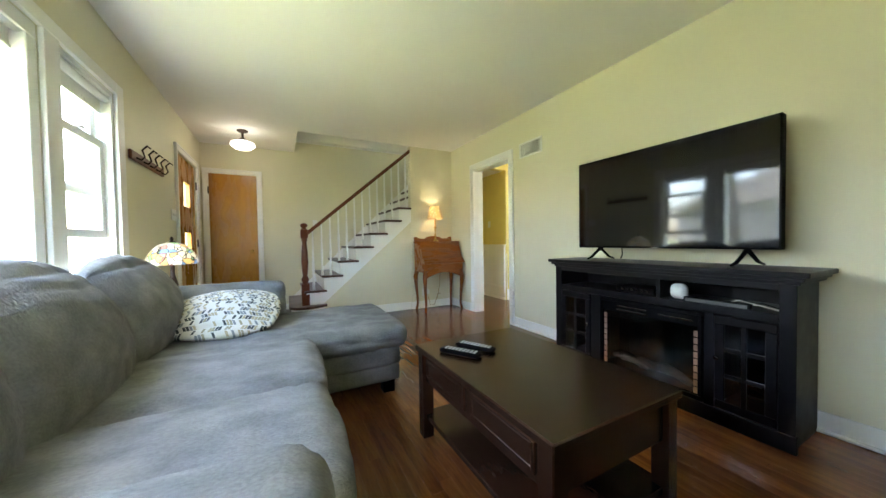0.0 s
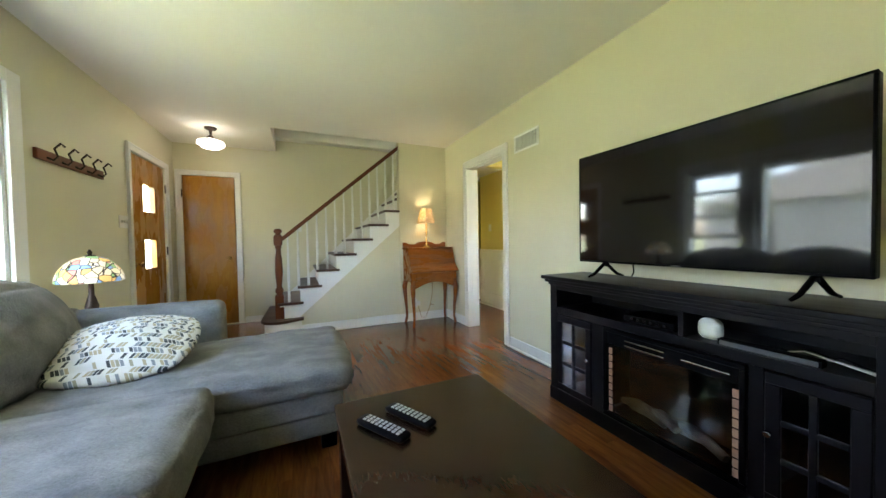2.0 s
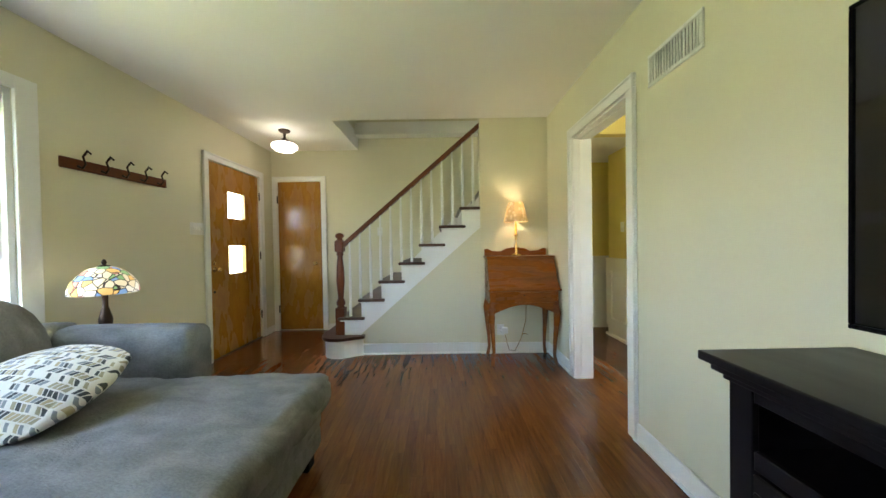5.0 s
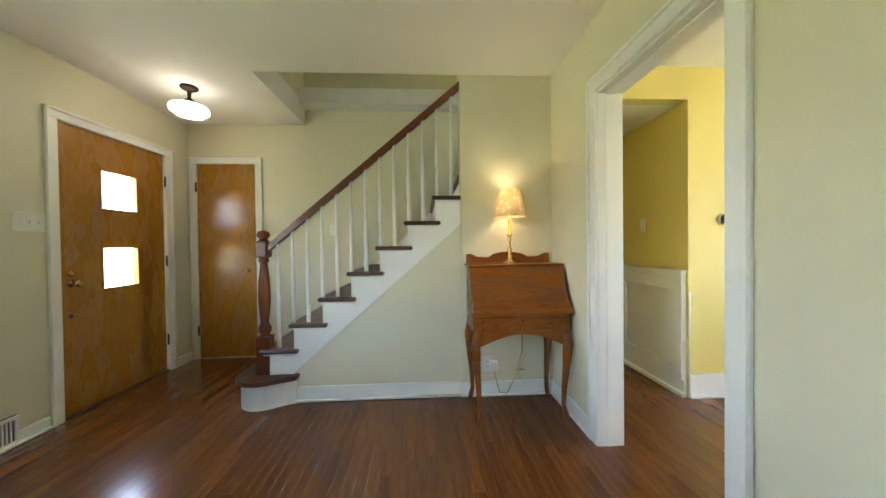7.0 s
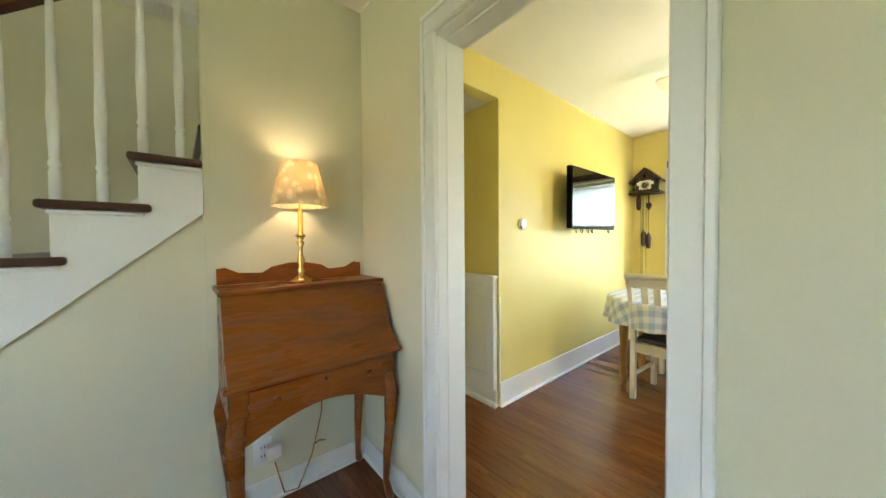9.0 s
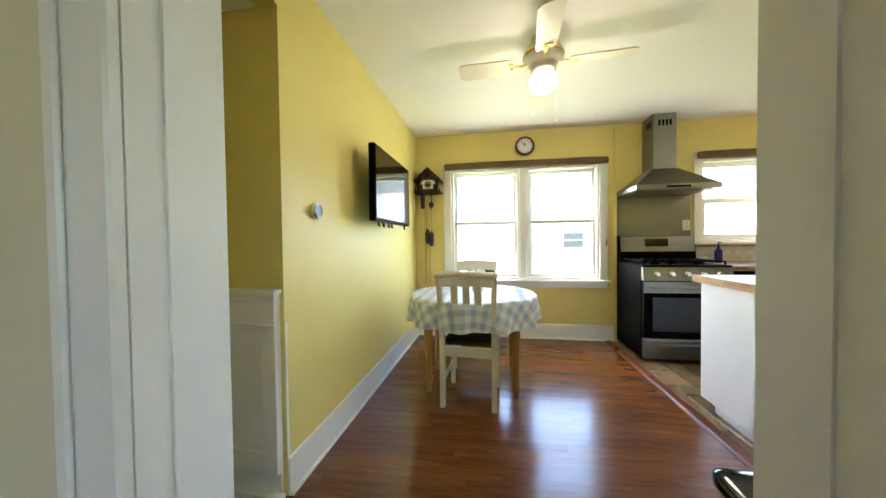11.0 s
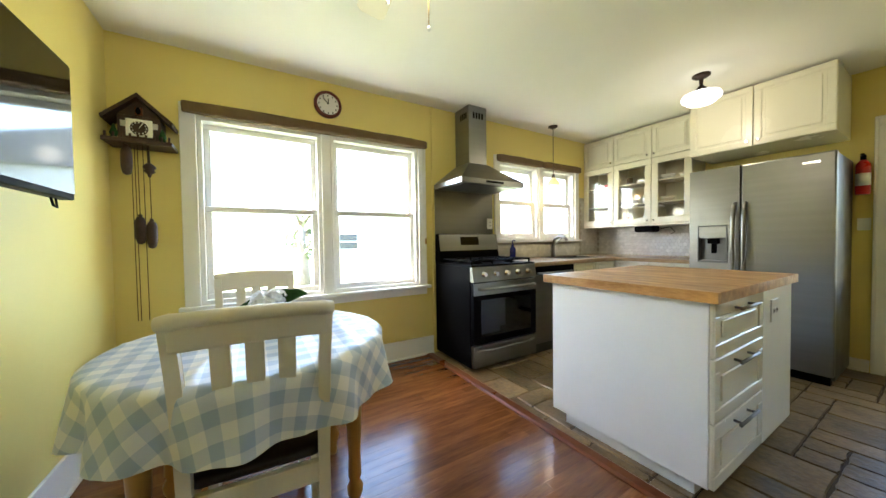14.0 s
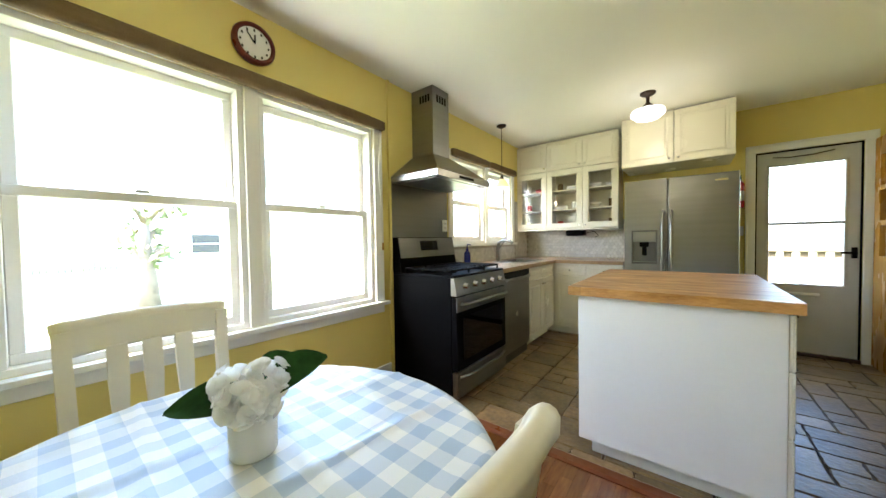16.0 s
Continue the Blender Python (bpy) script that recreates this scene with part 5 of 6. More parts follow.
lamp("stained_glass_light", (LX, LY, 0.96), 0.12, (1.0, 0.75, 0.45), 0.04)


def schoolhouse(at, label):
    th = thing("ceiling_light", at, label, "ceiling light", "schoolhouse lights")
    x, y, z = at
    part("canopy", L([(0.062, z), (0.062, z - 0.012), (0.045, z - 0.025), (0.016, z - 0.032), (0.012, z - 0.085), (0.026, z - 0.10), (0.05, z - 0.122), (0.05, z - 0.135)], (x, y, 0), 24), BRONZE, th)
    part("globe", L([(0.048, z - 0.13), (0.06, z - 0.14), (0.125, z - 0.158), (0.135, z - 0.175), (0.132, z - 0.20), (0.10, z - 0.207), (0.098, z - 0.228), (0.06, z - 0.24), (0.02, z - 0.242)], (x, y, 0), 28), GLOBE, th)
    return th


schoolhouse((-0.19, 4.79, H), "lit white opal schoolhouse ceiling light in the entry")
lamp("entry_light", (-0.19, 4.79, H - 0.32), 0.05, (1.0, 0.80, 0.56), 0.08)
schoolhouse((4.57, 0.42, H), "lit white opal schoolhouse ceiling light in the kitchen")
lamp("kitchen_light", (4.57, 0.42, H - 0.32), 0.32, (1.0, 0.85, 0.62), 0.08)


# ---- kitchen ----
def raised_front(name, axis, face, out, u0, u1, v0, v1, parent, mat=None, rail=0.055):
    """A framed door or drawer front with a raised field, standing out from a cabinet's face."""
    m = mat or CABWHITE
    a, b = sorted((face + out * 0.001, face + out * 0.014))
    mk = (lambda p, q, r, s, d0, d1: B((d0, p, r), (d1, q, s), 0.003, 1)) if axis == "x" else (lambda p, q, r, s, d0, d1: B((p, d0, r), (q, d1, s), 0.003, 1))
    d = part(name, mk(u0, u1, v0, v1, a, b), m, parent)
    a, b = sorted((face + out * 0.012, face + out * 0.021))
    part("frame", framebox(axis, a, b, u0 + 0.0005, u1 - 0.0005, v0 + 0.0005, v1 - 0.0005, rail, bevel=0.003), m, d)
    e = rail + 0.022
    if u1 - u0 > 2 * e + 0.03 and v1 - v0 > 2 * e + 0.02:
        part("field", mk(u0 + e, u1 - e, v0 + e, v1 - e, a, b), m, d)
    return d


def knob(axis, out, at, parent):
    pr = [(0.004, 0), (0.004, out * 0.012), (0.011, out * 0.016), (0.009, out * 0.026)]
    return part("knob", L(pr, at, 12, axis), CHROME, parent)


# island
isl = thing("kitchen_island", (4.36, 1.49, 0), "white kitchen island with drawers", "island")
part("body", B((3.965, 0.955, 0.085), (4.745, 2.03, 0.865), 0.002), PANELWHITE, isl)
part("toe_kick", B((4.03, 1.0, 0), (4.69, 1.975, 0.085)), PANELWHITE, isl)
part("side_panel", B((3.945, 0.95, 0.085), (3.963, 1.44, 0.865), 0.002), PANELWHITE, isl)
for v0, v1 in ((0.635, 0.86), (0.365, 0.63), (0.09, 0.36)):
    d = raised_front("drawer", "x", 3.965, -1, 1.445, 2.028, v0, v1, isl)
    hz = v1 - 0.035
    part("handle", T([(3.945, 1.66, hz), (3.915, 1.655, hz), (3.912, 1.64, hz)], 0.006, 8), DARKSTEEL, d)
    part("handle_bar", T([(3.912, 1.63, hz), (3.912, 1.85, hz)], 0.007, 10), DARKSTEEL, d)
    part("handle", T([(3.945, 1.82, hz), (3.915, 1.825, hz), (3.912, 1.84, hz)], 0.006, 8), DARKSTEEL, d)
plate("x", -1, (3.945, 1.28, 0.745), 0.115, 0.115, "white double outlet on the island side", "outlet", 2, "outlet")
bt = thing("butcher_block_top", (4.36, 1.49, 0.865), "worn butcher-block top on the island", "worktop")
rg = random.Random(11)
yy = 0.915
while yy < 2.055:
    w = min(0.04, 2.06 - yy)
    xx = 3.925
    while xx < 4.785:
        ln = min(rg.choice((0.25, 0.4, 0.55)), 4.79 - xx)
        part("stave", B((xx, yy, 0.866), (xx + ln, yy + w, 0.912)), BUTCHER, bt)
        xx += ln
    yy += w

# stove
st = thing("gas_range", (5.86, 1.66, 0), "black and stainless steel gas range", "stove")
SY0, SY1 = 1.285, 2.04
part("body", B((5.60, SY0, 0.03), (6.185, SY1, 0.90), 0.004), BLACK, st)
part("cooktop", B((5.575, SY0, 0.90), (6.185, SY1, 0.918), 0.005), BLACK, st)
dr = part("oven_door", B((5.555, SY0 + 0.005, 0.235), (5.60, SY1 - 0.005, 0.765), 0.006), BLACK, st)
part("door_glass", B((5.551, SY0 + 0.08, 0.30), (5.556, SY1 - 0.08, 0.62)), SCREEN, dr)
part("door_trim", B((5.550, SY0 + 0.005, 0.66), (5.557, SY1 - 0.005, 0.765), 0.002), STEEL, dr)
part("handle", T([(5.552, SY0 + 0.06, 0.715), (5.515, SY0 + 0.065, 0.715), (5.508, SY0 + 0.10, 0.715), (5.508, SY1 - 0.10, 0.715), (5.515, SY1 - 0.065, 0.715), (5.552, SY1 - 0.06, 0.715)], 0.013, 10), STEEL, dr)
dw = part("warming_drawer", B((5.555, SY0 + 0.005, 0.04), (5.60, SY1 - 0.005, 0.225), 0.006), STEEL, st)
part("drawer_lip", T([(5.552, SY0 + 0.04, 0.19), (5.53, SY0 + 0.15, 0.182), (5.53, SY1 - 0.15, 0.182), (5.552, SY1 - 0.04, 0.19)], 0.010, 8), STEEL, dw)
cp = part("control_panel", P([(5.548, 0.775), (5.60, 0.775), (5.60, 0.90), (5.575, 0.90)], SY0 + 0.003, SY1 - 0.003, "y"), STEEL, st)
for i in range(5):
    ky = SY0 + 0.12 + i * 0.13
    part("knob", L([(0.026, 0.0), (0.026, -0.006), (0.021, -0.008), (0.018, -0.034)], (5.557, ky, 0.838), 16, "x"), CHROME, cp)
bgd = part("backguard", P([(6.085, 0.918), (6.185, 0.918), (6.185, 1.20), (6.135, 1.20)], SY0, SY1, "y"), BLACK, st)
part("back_panel", P([(6.098, 1.03), (6.104, 1.03), (6.133, 1.195), (6.127, 1.195)], SY0 + 0.01, SY1 - 0.01, "y"), STEEL, bgd)
part("display", P([(6.1035, 1.085), (6.1085, 1.085), (6.1235, 1.17), (6.1185, 1.17)], 1.55, 1.78, "y"), SCREEN, bgd)
gr = part("grates", boxes(*[((5.61, SY0 + 0.03 + i * 0.0765, 0.945), (6.07, SY0 + 0.042 + i * 0.0765, 0.958)) for i in range(10)], *[((5.61 + k * 0.152, SY0 + 0.03, 0.943), (5.622 + k * 0.152, SY1 - 0.03, 0.956)) for k in range(4)],
     *[((5.61 + k * 0.45, SY0 + 0.03 + i * 0.23, 0.918), (5.622 + k * 0.45, SY0 + 0.042 + i * 0.23, 0.945)) for k in (0, 1) for i in range(4)]), BLACK, st)
for bx_, by_ in ((5.73, 1.47), (5.73, 1.86), (5.96, 1.47), (5.96, 1.86), (5.84, 1.66)):
    part("burner", L([(0.05, 0.918), (0.05, 0.928), (0.035, 0.932), (0.03, 0.94)], (bx_, by_, 0), 16), BLACK, st)

hood = thing("range_hood", (5.95, 1.665, 1.645), "stainless steel chimney range hood on the wall", "range hood")
part("rim", B((5.70, 1.29, 1.645), (6.195, 2.04, 1.695), 0.003), STEEL, hood)
hb = bmesh.new()
lo = [hb.verts.new(p) for p in ((5.705, 1.295, 1.695), (6.195, 1.295, 1.695), (6.195, 2.035, 1.695), (5.705, 2.035, 1.695))]
hi = [hb.verts.new(p) for p in ((5.95, 1.55, 1.895), (6.195, 1.55, 1.895), (6.195, 1.78, 1.895), (5.95, 1.78, 1.895))]
for i in range(4):
    hb.faces.new((lo[i], lo[(i + 1) % 4], hi[(i + 1) % 4], hi[i]))
hb.faces.new(lo[::-1]), hb.faces.new(hi)
part("canopy", hb, STEEL, hood)
ch = part("chimney", B((5.955, 1.555, 1.895), (6.195, 1.775, H), 0.002), STEEL, hood)
for i in range(4):
    part("vent_slot", B((5.99 + i * 0.03, 1.7745, 2.34), (6.008 + i * 0.03, 1.777, 2.40)), BLACK, ch)
    part("vent_slot", B((5.952, 1.60 + i * 0.035, 2.34), (5.956, 1.62 + i * 0.035, 2.40)), BLACK, ch)
part("filter", B((5.74, 1.33, 1.640), (6.15, 2.0, 1.646)), DARKSTEEL, hood)
part("button_strip", B((5.697, 1.56, 1.66), (5.701, 1.77, 1.68)), BLACK, hood)
structure("steel_backsplash", B((X3 - 0.006, 1.285, 0.92), (X3 - 0.001, 2.035, 1.645)), STEEL, "brushed steel backsplash behind the range", "backsplash")
structure("trim_kitchen_chase", B((X3 - 0.02, 2.045, 0), (X3, 2.068, H), 0.003), YELLOW, "yellow painted corner strip", "trim")
plate("x", -1, (X3 - 0.006, 1.33, 1.315), 0.075, 0.115, "white outlet beside the range", "outlet", 1, "outlet")

# base cabinets, counter, dishwasher, sink
dwm = thing("dishwasher", (5.88, 0.97, 0), "stainless steel dishwasher under the counter", "dishwasher")
part("body", B((5.62, 0.672, 0.0), (6.19, 1.278, 0.868)), DARKSTEEL, dwm)
part("door", B((5.590, 0.675, 0.10), (5.62, 1.275, 0.78), 0.004), STEEL, dwm)
part("control_strip", B((5.588, 0.675, 0.785), (5.62, 1.275, 0.865), 0.004), BLACK, dwm)
part("handle", T([(5.59, 0.72, 0.80), (5.56, 0.74, 0.80), (5.56, 1.21, 0.80), (5.59, 1.23, 0.80)], 0.010, 8), STEEL, dwm)
part("badge", L([(0.02, 0), (0.02, -0.003)], (5.59, 0.98, 0.45), 16, "x"), CHROME, dwm)
sc = thing("sink_cabinet", (5.9, 0.2, 0), "cream white base cabinet under the sink", "cabinet", "base cabinets")
part("body", B((5.62, -0.12, 0.09), (6.19, 0.668, 0.868)), CABWHITE, sc)
part("toe_kick", B((5.68, -0.12, 0), (6.19, 0.668, 0.09)), CABWHITE, sc)
for a, b in ((0.275, 0.665), (-0.115, 0.271)):
    d = raised_front("door", "x", 5.62, -1, a, b, 0.095, 0.72, sc)
    knob("x", -1, (5.60, a + 0.03 if a > 0 else b - 0.03, 0.66), d)
    raised_front("drawer", "x", 5.62, -1, a, b, 0.725, 0.862, sc, rail=0.03)
bc = thing("corner_cabinet", (5.3, -0.4, 0), "cream white base cabinets along the back wall", "cabinet", "base cabinets")
part("body", B((4.84, YS + 0.005, 0.09), (6.19, -0.125, 0.868)), CABWHITE, bc)
part("toe_kick", B((4.84, YS + 0.005, 0), (6.19, -0.185, 0.09)), CABWHITE, bc)
for a, b in ((4.845, 5.215), (5.22, 5.585)):
    d = raised_front("door", "y", -0.125, 1, a, b, 0.095, 0.72, bc)
    knob("y", 1, (b - 0.03 if a < 5 else a + 0.03, -0.104, 0.66), d)
    d = raised_front("drawer", "y", -0.125, 1, a, b, 0.725, 0.862, bc, rail=0.03)
    knob("y", 1, ((a + b) / 2, -0.104, 0.79), d)
wt = thing("countertop", (5.9, 0.2, 0.868), "tan speckled laminate countertop", "countertop")
COUNTER = material("tan_counter", (0.36, 0.24, 0.12), 0.3, vary=0.12, scale=30, fine=120, second=(0.22, 0.13, 0.06), bump=0.02)
part("slab", holed("z", 0.869, 0.908, 5.575, 6.198, YS + 0.002, 1.28, [(5.68, 6.08, -0.05, 0.60)]), COUNTER, wt)
part("slab", B((4.835, YS + 0.002, 0.869), (5.574, -0.085, 0.908)), COUNTER, wt)
sk = thing("sink", (5.88, 0.27, 0.75), "stainless steel sink set in the counter", "sink")
part("basin", boxes(((5.68, -0.05, 0.72), (6.08, 0.60, 0.73)), ((5.681, -0.049, 0.73), (5.69, 0.599, 0.905)), ((6.07, -0.049, 0.73), (6.079, 0.599, 0.905)), ((5.69, -0.049, 0.73), (6.07, -0.04, 0.905)), ((5.69, 0.59, 0.73), (6.07, 0.599, 0.905))), STEEL, sk)
part("rim", framebox("z", 0.9085, 0.913, 5.665, 6.095, -0.065, 0.615, 0.025, bevel=0.001), STEEL, sk)
fa = thing("faucet", (6.14, 0.33, 0.908), "brushed steel single-lever kitchen faucet", "faucet")
part("spout", T([(6.14, 0.33, 0.908), (6.14, 0.33, 1.05), (6.12, 0.33, 1.13), (6.05, 0.33, 1.165), (5.97, 0.33, 1.15), (5.94, 0.33, 1.12)], [0.026, 0.022, 0.02, 0.016, 0.016, 0.018], 12), STEEL, fa)
part("lever", T([(6.14, 0.33, 1.04), (6.12, 0.25, 1.11), (6.10, 0.20, 1.16)], [0.012, 0.009, 0.007], 8), STEEL, fa)
so = thing("soap_bottle", (6.12, 1.07, 0.908), "cobalt blue pump soap bottle by the sink", "bottle")
part("bottle", L([(0.032, 0.908), (0.034, 0.92), (0.034, 1.03), (0.014, 1.06), (0.014, 1.08)], (6.10, 1.07, 0), 18), BLUEP, so)
part("pump", T([(6.10, 1.07, 1.08), (6.10, 1.07, 1.125), (6.06, 1.07, 1.12)], 0.007, 8), BLUEP, so)
dd = thing("sponge_dish", (6.12, 1.18, 0.908), "small pale dish and scrubber by the sink", "dish")
part("bowl", L([(0.03, 0.908), (0.05, 0.935), (0.046, 0.935), (0.02, 0.915)], (6.11, 1.19, 0), 16), PORCELAIN, dd)
part("scrubber", L([(0.03, 0.93), (0.033, 0.95), (0.02, 0.97)], (6.11, 1.19, 0), 12), WHITEPL, dd)


# hexagonal backsplash, small tiles in one mesh
def hexes(u0, u1, v0, v1, put, r=0.026):
    bm = bmesh.new()
    du, dv = r * 1.732, r * 1.5
    rows = int((v1 - v0) / dv)
    for j in range(rows):
        v = v0 + r + j * dv
        n = int((u1 - u0 - du) / du)
        for i in range(n + 1):
            u = u0 + du / 2 + i * du + (du / 2 if j % 2 else 0)
            if u + du / 2 > u1 or v + r > v1:
                continue
            ring = [(u + r * 0.93 * math.cos(math.radians(60 * k + 30)), v + r * 0.93 * math.sin(math.radians(60 * k + 30))) for k in range(6)]
            top = [bm.verts.new(put(p[0], p[1], 0.005)) for p in ring]
            low = [bm.verts.new(put(p[0], p[1], 0.001)) for p in ring]
            bm.faces.new(top)
            for k in range(6):
                bm.faces.new((low[k], low[(k + 1) % 6], top[(k + 1) % 6], top[k]))
    bmesh.ops.recalc_face_normals(bm, faces=bm.faces[:])
    return bm


bs = structure("backsplash", boxes(((4.84, YS, 0.909), (X3, YS + 0.004, 1.40)), ((X3 - 0.004, YS, 0.909), (X3, -0.275, 1.70)), ((X3 - 0.004, -0.275, 0.909), (X3, 1.28, 1.098))), material("pale_grout", (0.42, 0.39, 0.33), 0.8, vary=0.05), "white marble hexagon tile backsplash", "backsplash")
for bm in (hexes(4.84, X3 - 0.005, 0.91, 1.36, lambda u, v, d: (u, YS + 0.004 + d, v)), hexes(YS, -0.275, 0.91, 1.70, lambda u, v, d: (X3 - 0.004 - d, u, v)), hexes(-0.275, 1.28, 0.91, 1.098, lambda u, v, d: (X3 - 0.004 - d, u, v))):
    tagged(part("hexagon_tiles", bm, HEXM, bs), kind="stuff")


# wall cabinets
def upper(x0, x1, y_f, z0, z1, label, doors, glass=False, knobs=()):
    th = thing("wall_cabinet", ((x0 + x1) / 2, (YS + y_f) / 2, z0), label, "cabinet", "wall cabinets")
    t = 0.016
    part("carcass", boxes(((x0, YS + 0.006, z0), (x0 + t, y_f - 0.02, z1)), ((x1 - t, YS + 0.006, z0), (x1, y_f - 0.02, z1)), ((x0 + t, YS + 0.006, z0), (x1 - t, y_f - 0.02, z0 + t)), ((x0 + t, YS + 0.006, z1 - t), (x1 - t, y_f - 0.02, z1)),
         ((x0 + t, YS + 0.006, z0 + t), (x1 - t, YS + 0.012, z1 - t))), CABWHITE, th)
    n = len(doors)
    for i, (a, b) in enumerate(doors):
        if glass:
            d = part("door", framebox("y", y_f - 0.02, y_f, a + 0.001, b - 0.001, z0 + 0.002, z1 - 0.002, 0.07), CABWHITE, th)
            ob = part("pane", B((a + 0.07, y_f - 0.012, z0 + 0.07), (b - 0.07, y_f - 0.009, z1 - 0.07)), GLASS, d)
            ob.visible_shadow = False
        else:
            d = raised_front("door", "y", y_f - 0.022, 1, a + 0.001, b - 0.001, z0 + 0.002, z1 - 0.002, th, rail=0.05)
        if knobs:
            knob("y", 1, (knobs[i], y_f, z0 + 0.04), d)
    return th


for x0, x1, kx in ((5.775, 6.195, 5.80), (5.325, 5.773, 5.36), (4.925, 5.323, 5.29)):
    gc = upper(x0, x1, -0.37, 1.30, 2.06, "cream wall cabinet with a glass door showing dishes", [(x0, x1)], True, (kx,))
    for zz in (1.54, 1.79):
        part("shelf", B((x0 + 0.016, YS + 0.012, zz), (x1 - 0.016, -0.41, zz + 0.016)), CABWHITE, gc)
    upper(x0, x1, -0.37, 2.063, 2.445, "cream wall cabinet above the glass cabinets", [(x0, x1)], False, (kx,))
upper(3.935, 4.86, -0.14, 1.925, 2.445, "wide cream cabinet over the refrigerator", [(3.935, 4.395), (4.399, 4.86)], False, (4.36, 4.435))
solid("cabinet_rail", B((4.925, YS + 0.01, 1.278), (6.195, -0.375, 1.298), 0.003), CABWHITE, "cream rail under the wall cabinets", "cabinet trim", at=(5.5, -0.5, 1.278))
rg = random.Random(21)


def dish(kind, at, mat, s=1.0):
    x, y, z = at
    pr = {"bowl": [(0.03, 0), (0.06, 0.02), (0.085, 0.055), (0.08, 0.055), (0.04, 0.015)], "plates": [(0.06, 0), (0.10, 0.012), (0.105, 0.05), (0.05, 0.05)],
          "mug": [(0.036, 0), (0.04, 0.004), (0.04, 0.095), (0.036, 0.095), (0.034, 0.01)], "glass": [(0.026, 0), (0.03, 0.11), (0.028, 0.11), (0.024, 0.006)]}[kind]
    solid(kind if kind != "plates" else "plate_stack", L([(r * s, z + h * s) for r, h in pr], (x, y, 0), 18), mat,
          {"bowl": "ceramic bowl on a cabinet shelf", "plates": "stack of plates on a cabinet shelf", "mug": "ceramic mug on a cabinet shelf", "glass": "drinking glass on a cabinet shelf"}[kind], {"plates": "plates"}.get(kind, kind), "dishes in the cabinets", at=at)


for cx in (5.98, 5.55, 5.12):
    for zz in (1.317, 1.557, 1.807):
        for k, dx in enumerate((-0.09, 0.08)):
            dish(rg.choice(("bowl", "plates", "mug", "mug", "glass")), (cx + dx, -0.53 + 0.04 * k, zz), rg.choice((PORCELAIN, PORCELAIN, CREAM, BROWNFAB, REDP)), 0.9)
rd = thing("under_cabinet_radio", (5.45, -0.5, 1.21), "black radio hung under the wall cabinets", "radio")
part("case", cushion((5.33, -0.60, 1.205), (5.55, -0.43, 1.277), 0.02, 0.003, 0, 8), BLACK, rd)
part("bracket", boxes(((5.36, -0.56, 1.27), (5.38, -0.48, 1.279)), ((5.5, -0.56, 1.27), (5.52, -0.48, 1.279))), BLACK, rd)
part("cord", T([(5.33, -0.60, 1.24), (5.25, -0.66, 1.26), (5.20, -0.67, 1.20), (5.25, -0.68, 1.18)], 0.004, 6), BLACK, rd)

# refrigerator
fg = thing("refrigerator", (4.365, -0.37, 0), "stainless steel side-by-side refrigerator", "refrigerator")
FX0, FX1, FXM, FYF = 3.915, 4.815, 4.445, -0.03
part("body", B((FX0 + 0.004, YS + 0.02, 0.03), (FX1 - 0.004, FYF - 0.075, 1.745), 0.005), DARKSTEEL, fg)
part("kick_grille", B((FX0 + 0.02, FYF - 0.10, 0.0), (FX1 - 0.02, FYF - 0.03, 0.065)), BLACK, fg)
rdoor = part("right_door", B((FX0, FYF - 0.07, 0.07), (FXM - 0.004, FYF, 1.755), 0.012, 3), STEEL, fg)
part("badge", B((FX0 + 0.08, FYF, 1.68), (FX0 + 0.17, FYF + 0.002, 1.695)), CHROME, rdoor)
ld = part("freezer_door", holed("y", FYF - 0.07, FYF, FXM + 0.004, FX1, 0.07, 1.755, [(4.53, 4.745, 0.90, 1.235)]), STEEL, fg)
part("dispenser_frame", framebox("y", FYF - 0.02, FYF + 0.006, 4.525, 4.75, 0.895, 1.24, 0.012), DARKSTEEL, ld)
part("dispenser_recess", boxes(((4.53, FYF - 0.066, 0.90), (4.745, FYF - 0.06, 1.12)), ((4.537, FYF - 0.06, 0.907), (4.738, FYF, 0.915))), DARKSTEEL, ld)
part("dispenser_panel", B((4.537, FYF - 0.055, 1.12), (4.738, FYF + 0.004, 1.228), 0.004), STEEL, ld)
part("dispenser_spout", boxes(((4.60, FYF - 0.06, 1.07), (4.68, FYF - 0.012, 1.12)), ((4.62, FYF - 0.055, 0.98), (4.66, FYF - 0.04, 1.07)), bevel=0.006), BLACK, ld)
for hx, pr in ((FXM + 0.035, ld), (FXM - 0.035, rdoor)):
    part("handle", T([(hx, FYF, 1.43), (hx, FYF + 0.035, 1.40), (hx, FYF + 0.055, 1.25), (hx, FYF + 0.06, 1.0), (hx, FYF + 0.055, 0.72), (hx, FYF + 0.035, 0.58), (hx, FYF, 0.55)], [0.012, 0.014, 0.015, 0.015, 0.015, 0.014, 0.012], 10), STEEL, pr)
fe = thing("fire_extinguisher", (3.865, YS + 0.06, 1.46), "small red fire extinguisher hung on the wall", "extinguisher")
part("cylinder", L([(0.036, 1.46), (0.04, 1.47), (0.04, 1.70), (0.02, 1.735), (0.014, 1.74)], (3.865, YS + 0.055, 0), 18), REDP, fe)
part("label_band", L([(0.0405, 1.53), (0.0405, 1.63)], (3.865, YS + 0.055, 0), 18), WHITEPL, fe)
part("valve", boxes(((3.85, YS + 0.04, 1.74), (3.88, YS + 0.07, 1.775)), ((3.855, YS + 0.03, 1.775), (3.875, YS + 0.12, 1.785)), bevel=0.003), BLACK, fe)
